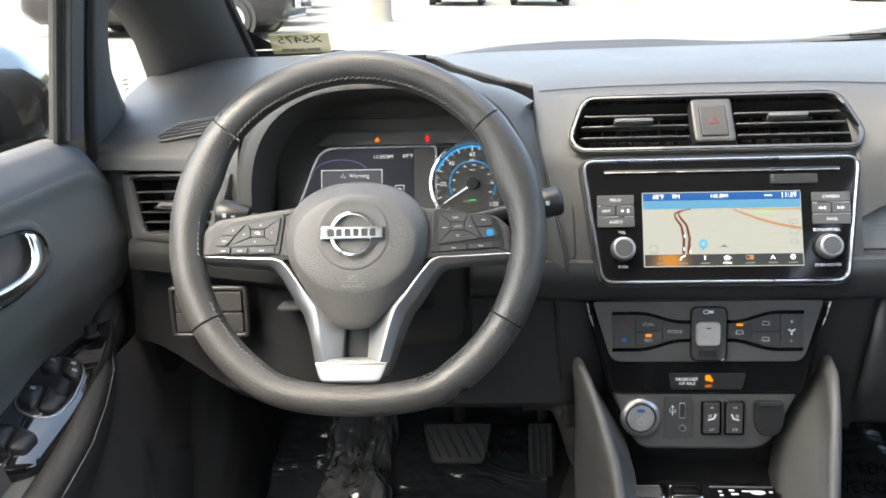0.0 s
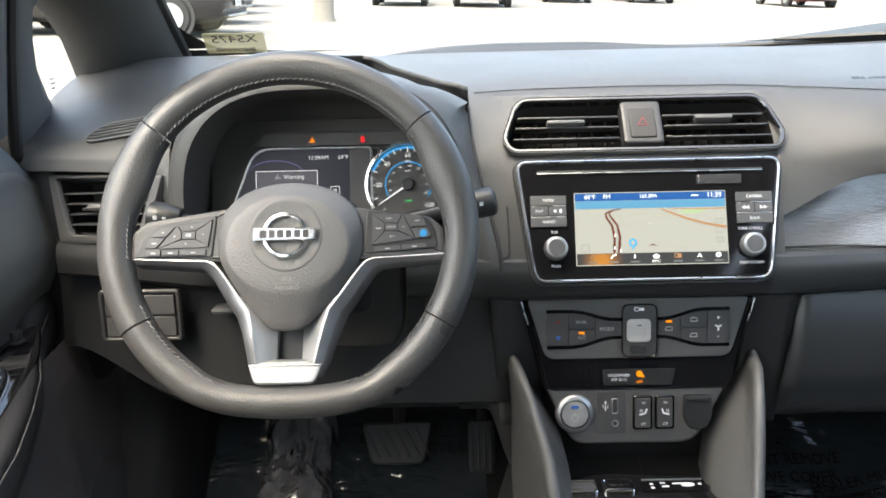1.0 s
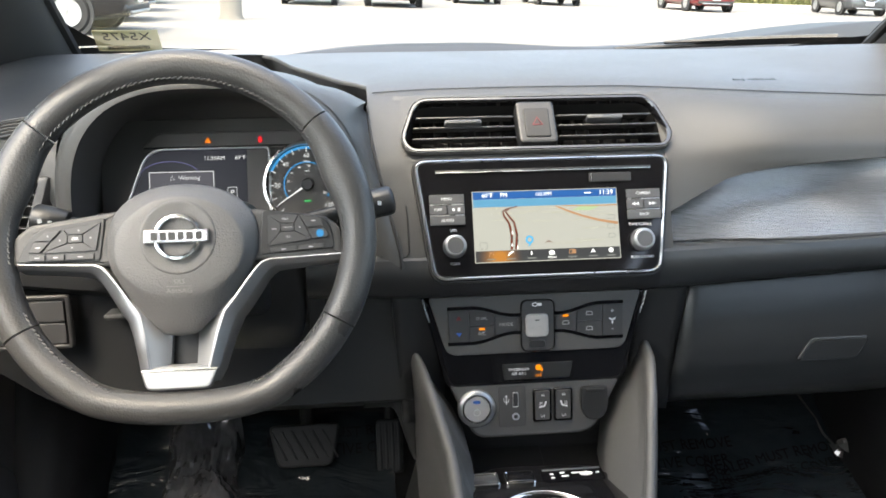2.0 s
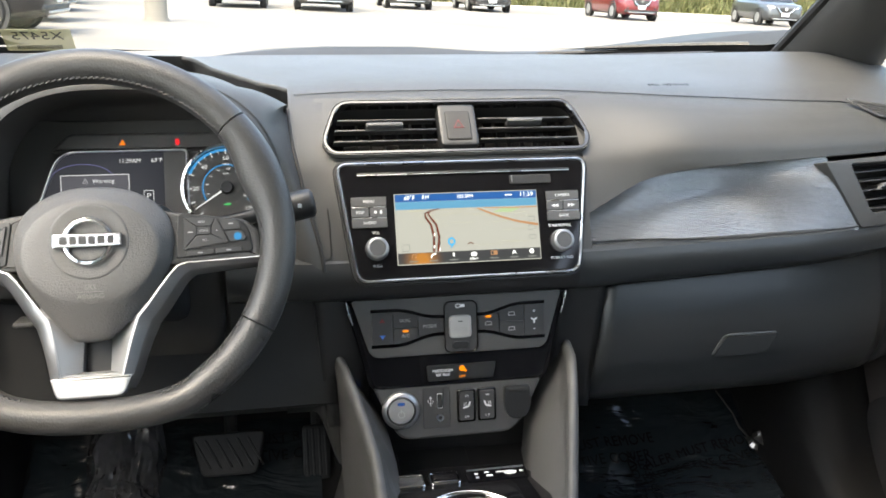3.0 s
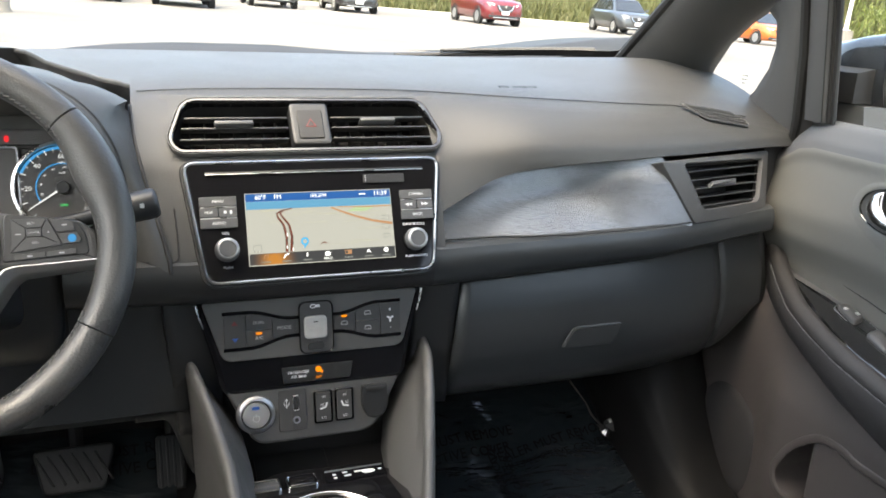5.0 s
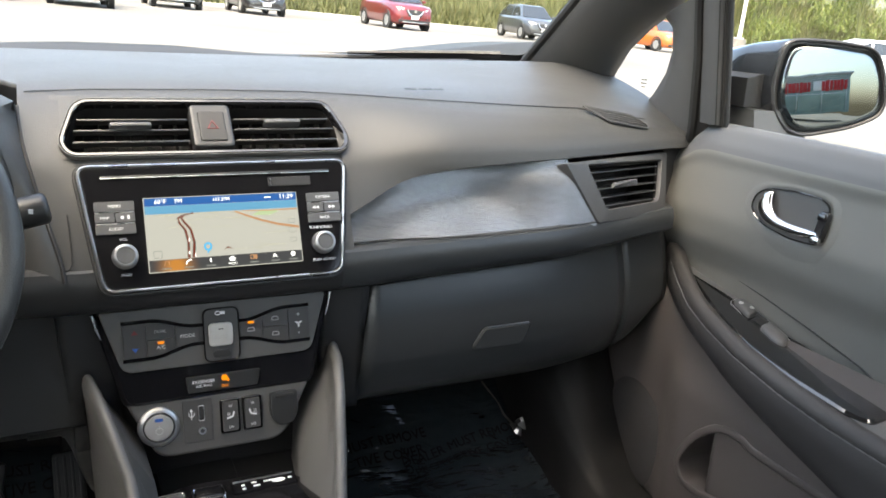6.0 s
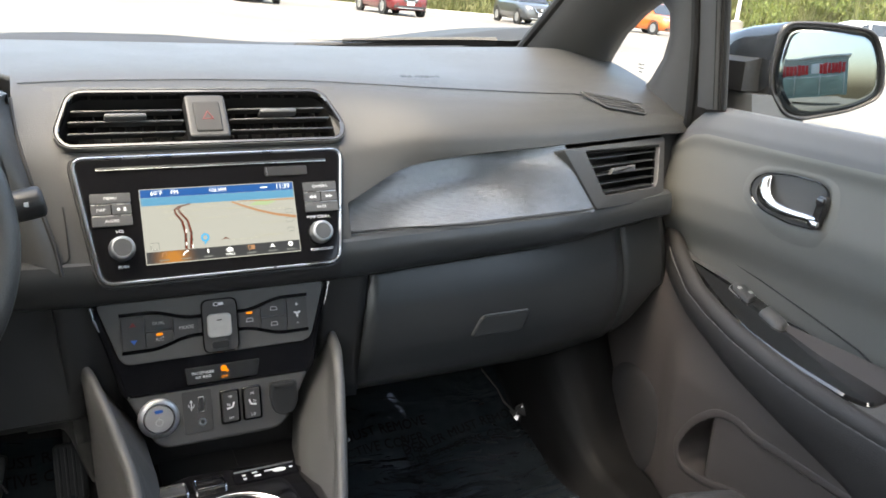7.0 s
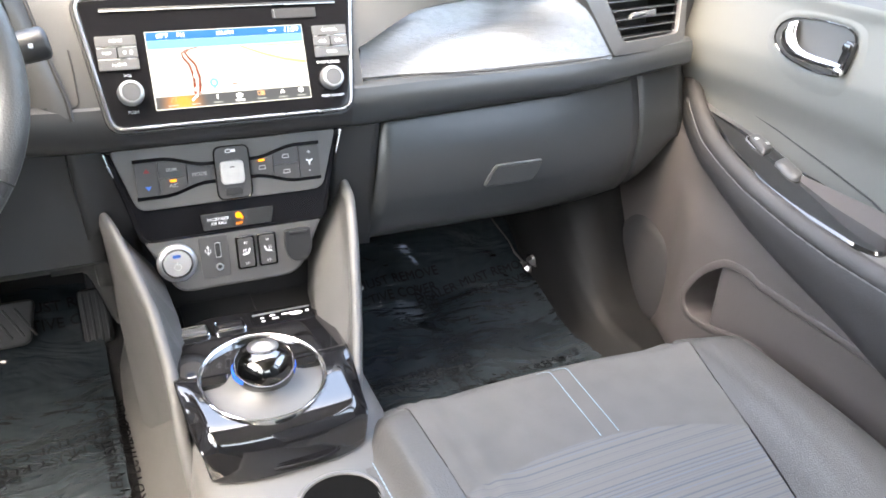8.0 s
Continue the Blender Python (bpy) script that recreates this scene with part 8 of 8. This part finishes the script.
parked_car("dark grey parked sport utility car", GREYP, (4.75, 34.3), 0, 4.5, 1.88, 1.68)
parked_car("black parked saloon with a chrome grille", BLACKP, (8.4, 35.5), 0, 4.6, 1.82, 1.46)
parked_car("red parked sport utility car with a chrome grille", REDP, (14.1, 33.3), 0, 4.6, 1.86, 1.72)
parked_car("grey parked compact crossover", SILVERP, (21.3, 34.4), -8, 4.3, 1.8, 1.6)
parked_car("orange parked car seen through the quarter window", ORANGEP, (29.6, 34.4), 0, 4.3, 1.8, 1.6)
parked_car("white parked car beyond the door mirror", WHITEP, (29.4, 20.2), 72, 4.5, 1.82, 1.5)
for x, y in ((-3.75, 15.45), (-4.35, 18.6), (-5.1, 22.5), (-5.9, 26.8)):
    parked_car("white parked off-road car with large tyres" if y < 15 else "black parked off-road car with large tyres", WHITEP if y < 15 else BLACKP, (x, y), 90, 5.5 if y < 15 else 4.5, 1.9, 1.8)

# ---- lamp posts ----
for x, y, r in ((-2.88, 19.8, 0.24), (40.5, 41.2, 0.48)):
    lpst = thing("lamp_post", "white lamp post on a pale concrete base", "lamp post", "lamp posts")
    part("base", lathe([(0.0, 0.0), (r + 0.04, 0.0), (r + 0.02, 0.05), (r, 0.08), (r - 0.02, 1.0), (r - 0.05, 1.05), (0.0, 1.06)], 28), CONCRETE, lpst)
    part("flange", box(0.42, 0.42, 0.05, 0.01, pose(0, 0, 1.08)), WHITEP, lpst)
    part("post", lathe([(0.13, 1.05), (0.11, 4.0), (0.08, 9.0), (0.0, 9.0)], 16), WHITEP, lpst)
    lpst.matrix_world = on_lot(x, y)

# ---- kerb, bank and growth behind the lot ----
KERB = material("kerb_concrete", (0.42, 0.4, 0.36), 0.85, grain=0.3, grain_size=20, vary=0.12, vary_size=0.6)


def kerb_y(x):
    return 42.6 + 1.2 * math.sin((x - 4) / 14)


rings = []
for x in np.linspace(-60, 58, 60):
    y = kerb_y(x)
    rings.append([LOT @ Vector((x, y + dy, dz)) for dy, dz in ((0, -0.1), (0.01, 0.13), (0.04, 0.16), (0.2, 0.16), (0.22, -0.1))])
tagged(part("kerb", loft(rings), KERB), "pale concrete kerb along the back of the lot", "kerb", kind="structure")
SOIL = material("bank_soil", (0.09, 0.1, 0.035), 0.95, grain=0.8, grain_size=2.5, vary=0.4, vary_size=0.8)


def bank_h(x, d):
    return 0.15 + 4.5 * ease(d, 1.0, 9.0) + 1.2 * noise.noise(Vector((x * 0.15, d * 0.2, 3))) * ease(d, 1, 5)


tagged(part("bank", sheet(lambda u, v: LOT @ Vector((-70 + 190 * u, kerb_y(-70 + 190 * u) + 0.2 + 16 * v, bank_h(-70 + 190 * u, 16 * v))), 120, 16), SOIL), "overgrown green bank behind the kerb", "bank", kind="structure")


def leaf_material(name, colors):
    m = bpy.data.materials.new(name)
    m.use_nodes = True
    nt = m.node_tree
    b = nt.nodes["Principled BSDF"]
    g, r = nt.nodes.new("ShaderNodeNewGeometry"), nt.nodes.new("ShaderNodeValToRGB")
    for i, c in enumerate(colors):
        e = r.color_ramp.elements[i] if i < 2 else r.color_ramp.elements.new(1.0)
        e.color = (*c, 1)
    for i, e in enumerate(r.color_ramp.elements):
        e.position = i / (len(colors) - 1)
    nt.links.new(g.outputs["Random Per Island"], r.inputs[0])
    nt.links.new(r.outputs[0], b.inputs["Base Color"])
    b.inputs["Roughness"].default_value = 0.7
    return m


REED = leaf_material("reed_leaves", [(0.06, 0.07, 0.02), (0.1, 0.11, 0.035), (0.16, 0.15, 0.065)])
LEAFY = leaf_material("tree_leaves", [(0.06, 0.085, 0.015), (0.11, 0.14, 0.026), (0.17, 0.19, 0.045)])


def blades(count, place, seed):
    """Many bent leaf blades; place(rng) gives foot, height, width, lean."""
    rg = random.Random(seed)
    verts, fcs = [], []
    for _ in range(count):
        (x, y, z), hgt, wid, lean, turn = place(rg)
        dx, dy = math.cos(turn), math.sin(turn)
        a = rg.uniform(0, 6.283)
        lx, ly = lean * math.cos(a), lean * math.sin(a)
        n = len(verts)
        for t, f in ((0, 1.0), (0.5, 0.8), (0.85, 0.4)):
            ox, oy = lx * t * t, ly * t * t
            verts.append((x + ox - dx * wid * f, y + oy - dy * wid * f, z + hgt * t * (1 - 0.12 * t)))
            verts.append((x + ox + dx * wid * f, y + oy + dy * wid * f, z + hgt * t * (1 - 0.12 * t)))
        verts.append((x + lx, y + ly, z + hgt * (0.85 if lean > 0.3 else 1.0)))
        fcs += [(n, n + 1, n + 3, n + 2), (n + 2, n + 3, n + 5, n + 4), (n + 4, n + 5, n + 6)]
    me = bpy.data.meshes.new("blades")
    me.from_pydata(verts, [], fcs)
    return me


def reed_place(rg):
    x = rg.uniform(-12, 62)
    d = 0.5 + 7 * rg.random() ** 1.3
    p = LOT @ Vector((x, kerb_y(x) + d, bank_h(x, d) - 0.1))
    tall = 1.5 + 1.0 * noise.noise(Vector((x * 0.25, d * 0.3, 9)))
    return p, max(tall * rg.uniform(0.5, 1.15) * ease(d, 0, 1.6) + 0.25, 0.2), rg.uniform(0.02, 0.05), rg.uniform(0.1, 0.6), rg.uniform(0, 3.14)


tagged(part("tall_grass", blades(30000, reed_place, 5), REED, smooth=0), "tall yellow-green grass and reeds on the bank", "grass", kind="stuff")


def tree(label, at, height, spread, leaves, seed):
    t = thing("tree", label, "tree", "trees beyond the lot")
    rg = random.Random(seed)
    part("trunk", tube([(0.1 * math.sin(i), 0.1 * math.cos(2 * i), height * 0.6 * i / 5) for i in range(6)], [0.22 - 0.03 * i for i in range(6)], 10), SOIL, t)
    clumps = []
    for i in range(16):
        a, rr = rg.uniform(0, 6.28), spread * math.sqrt(rg.random())
        z = height * rg.uniform(0.12, 1.0)
        k = (1 - 0.5 * (z / height)) 
        clumps.append((rr * k * math.cos(a), rr * k * math.sin(a), z, rg.uniform(0.6, 1.2)))
        if i < 7:
            part("limb", tube([(0, 0, z * 0.4), (rr * k * math.cos(a) * 0.5, rr * k * math.sin(a) * 0.5, z * 0.75), (rr * k * math.cos(a), rr * k * math.sin(a), z)], [0.08, 0.05, 0.02], 6), SOIL, t)

    def place(r2):
        cx, cy, cz, cr = clumps[r2.randrange(len(clumps))]
        while True:
            v = Vector((r2.uniform(-1, 1), r2.uniform(-1, 1), r2.uniform(-1, 1)))
            if v.length < 1:
                break
        v = v.normalized() * (0.5 + 0.5 * v.length)
        hang = r2.uniform(-0.45, 0.1)
        return (cx + v.x * cr * 1.3, cy + v.y * cr * 1.3, max(cz + v.z * cr, 0.1)), hang, r2.uniform(0.03, 0.06), r2.uniform(0.1, 0.3), r2.uniform(0, 3.14)
    part("crown", blades(leaves, place, seed + 1), LEAFY, t, smooth=0)
    t.matrix_world = on_lot(*at)
    return t


for i, (x, y, hh) in enumerate(((46, 44, 6.5), (50, 40, 7.5), (54, 44, 7.0), (55, 36, 7.5), (59, 39, 8.0), (60, 31, 7.5), (64, 34, 8), (64, 27, 7), (52, 48, 7), (42, 48, 6))):
    tree("leafy green willow at the edge of the lot", (x, y), hh, 3.2, 3600, 20 + i)

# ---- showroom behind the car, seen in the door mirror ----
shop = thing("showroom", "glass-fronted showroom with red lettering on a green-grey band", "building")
WALLG = material("green_grey_cladding", (0.27, 0.37, 0.34), 0.5, grain=0.1, grain_size=4, vary=0.08, vary_size=0.4)
PANE = material("showroom_pane", (0.22, 0.31, 0.28), 0.1, spec=0.8, vary=0.2, vary_size=0.5)
SIGNRED = material("sign_red", (0.5, 0.015, 0.02), 0.5)
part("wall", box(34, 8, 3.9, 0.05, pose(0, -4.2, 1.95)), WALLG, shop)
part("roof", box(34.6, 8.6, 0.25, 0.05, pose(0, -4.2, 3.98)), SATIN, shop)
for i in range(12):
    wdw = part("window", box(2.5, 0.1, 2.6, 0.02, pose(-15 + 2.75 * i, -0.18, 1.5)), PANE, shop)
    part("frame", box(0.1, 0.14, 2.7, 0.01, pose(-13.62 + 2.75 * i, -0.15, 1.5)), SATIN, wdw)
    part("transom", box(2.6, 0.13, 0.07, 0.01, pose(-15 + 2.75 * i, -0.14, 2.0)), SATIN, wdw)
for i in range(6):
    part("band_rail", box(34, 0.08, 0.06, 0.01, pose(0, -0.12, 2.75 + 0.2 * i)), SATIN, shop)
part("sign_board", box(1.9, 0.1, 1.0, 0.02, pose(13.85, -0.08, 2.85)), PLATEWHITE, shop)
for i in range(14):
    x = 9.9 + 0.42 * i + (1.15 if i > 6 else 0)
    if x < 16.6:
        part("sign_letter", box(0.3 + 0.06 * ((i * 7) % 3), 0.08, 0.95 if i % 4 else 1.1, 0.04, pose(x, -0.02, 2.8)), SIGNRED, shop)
# Rolled, turned and sunk to fit its slant in the mirror from the camera.
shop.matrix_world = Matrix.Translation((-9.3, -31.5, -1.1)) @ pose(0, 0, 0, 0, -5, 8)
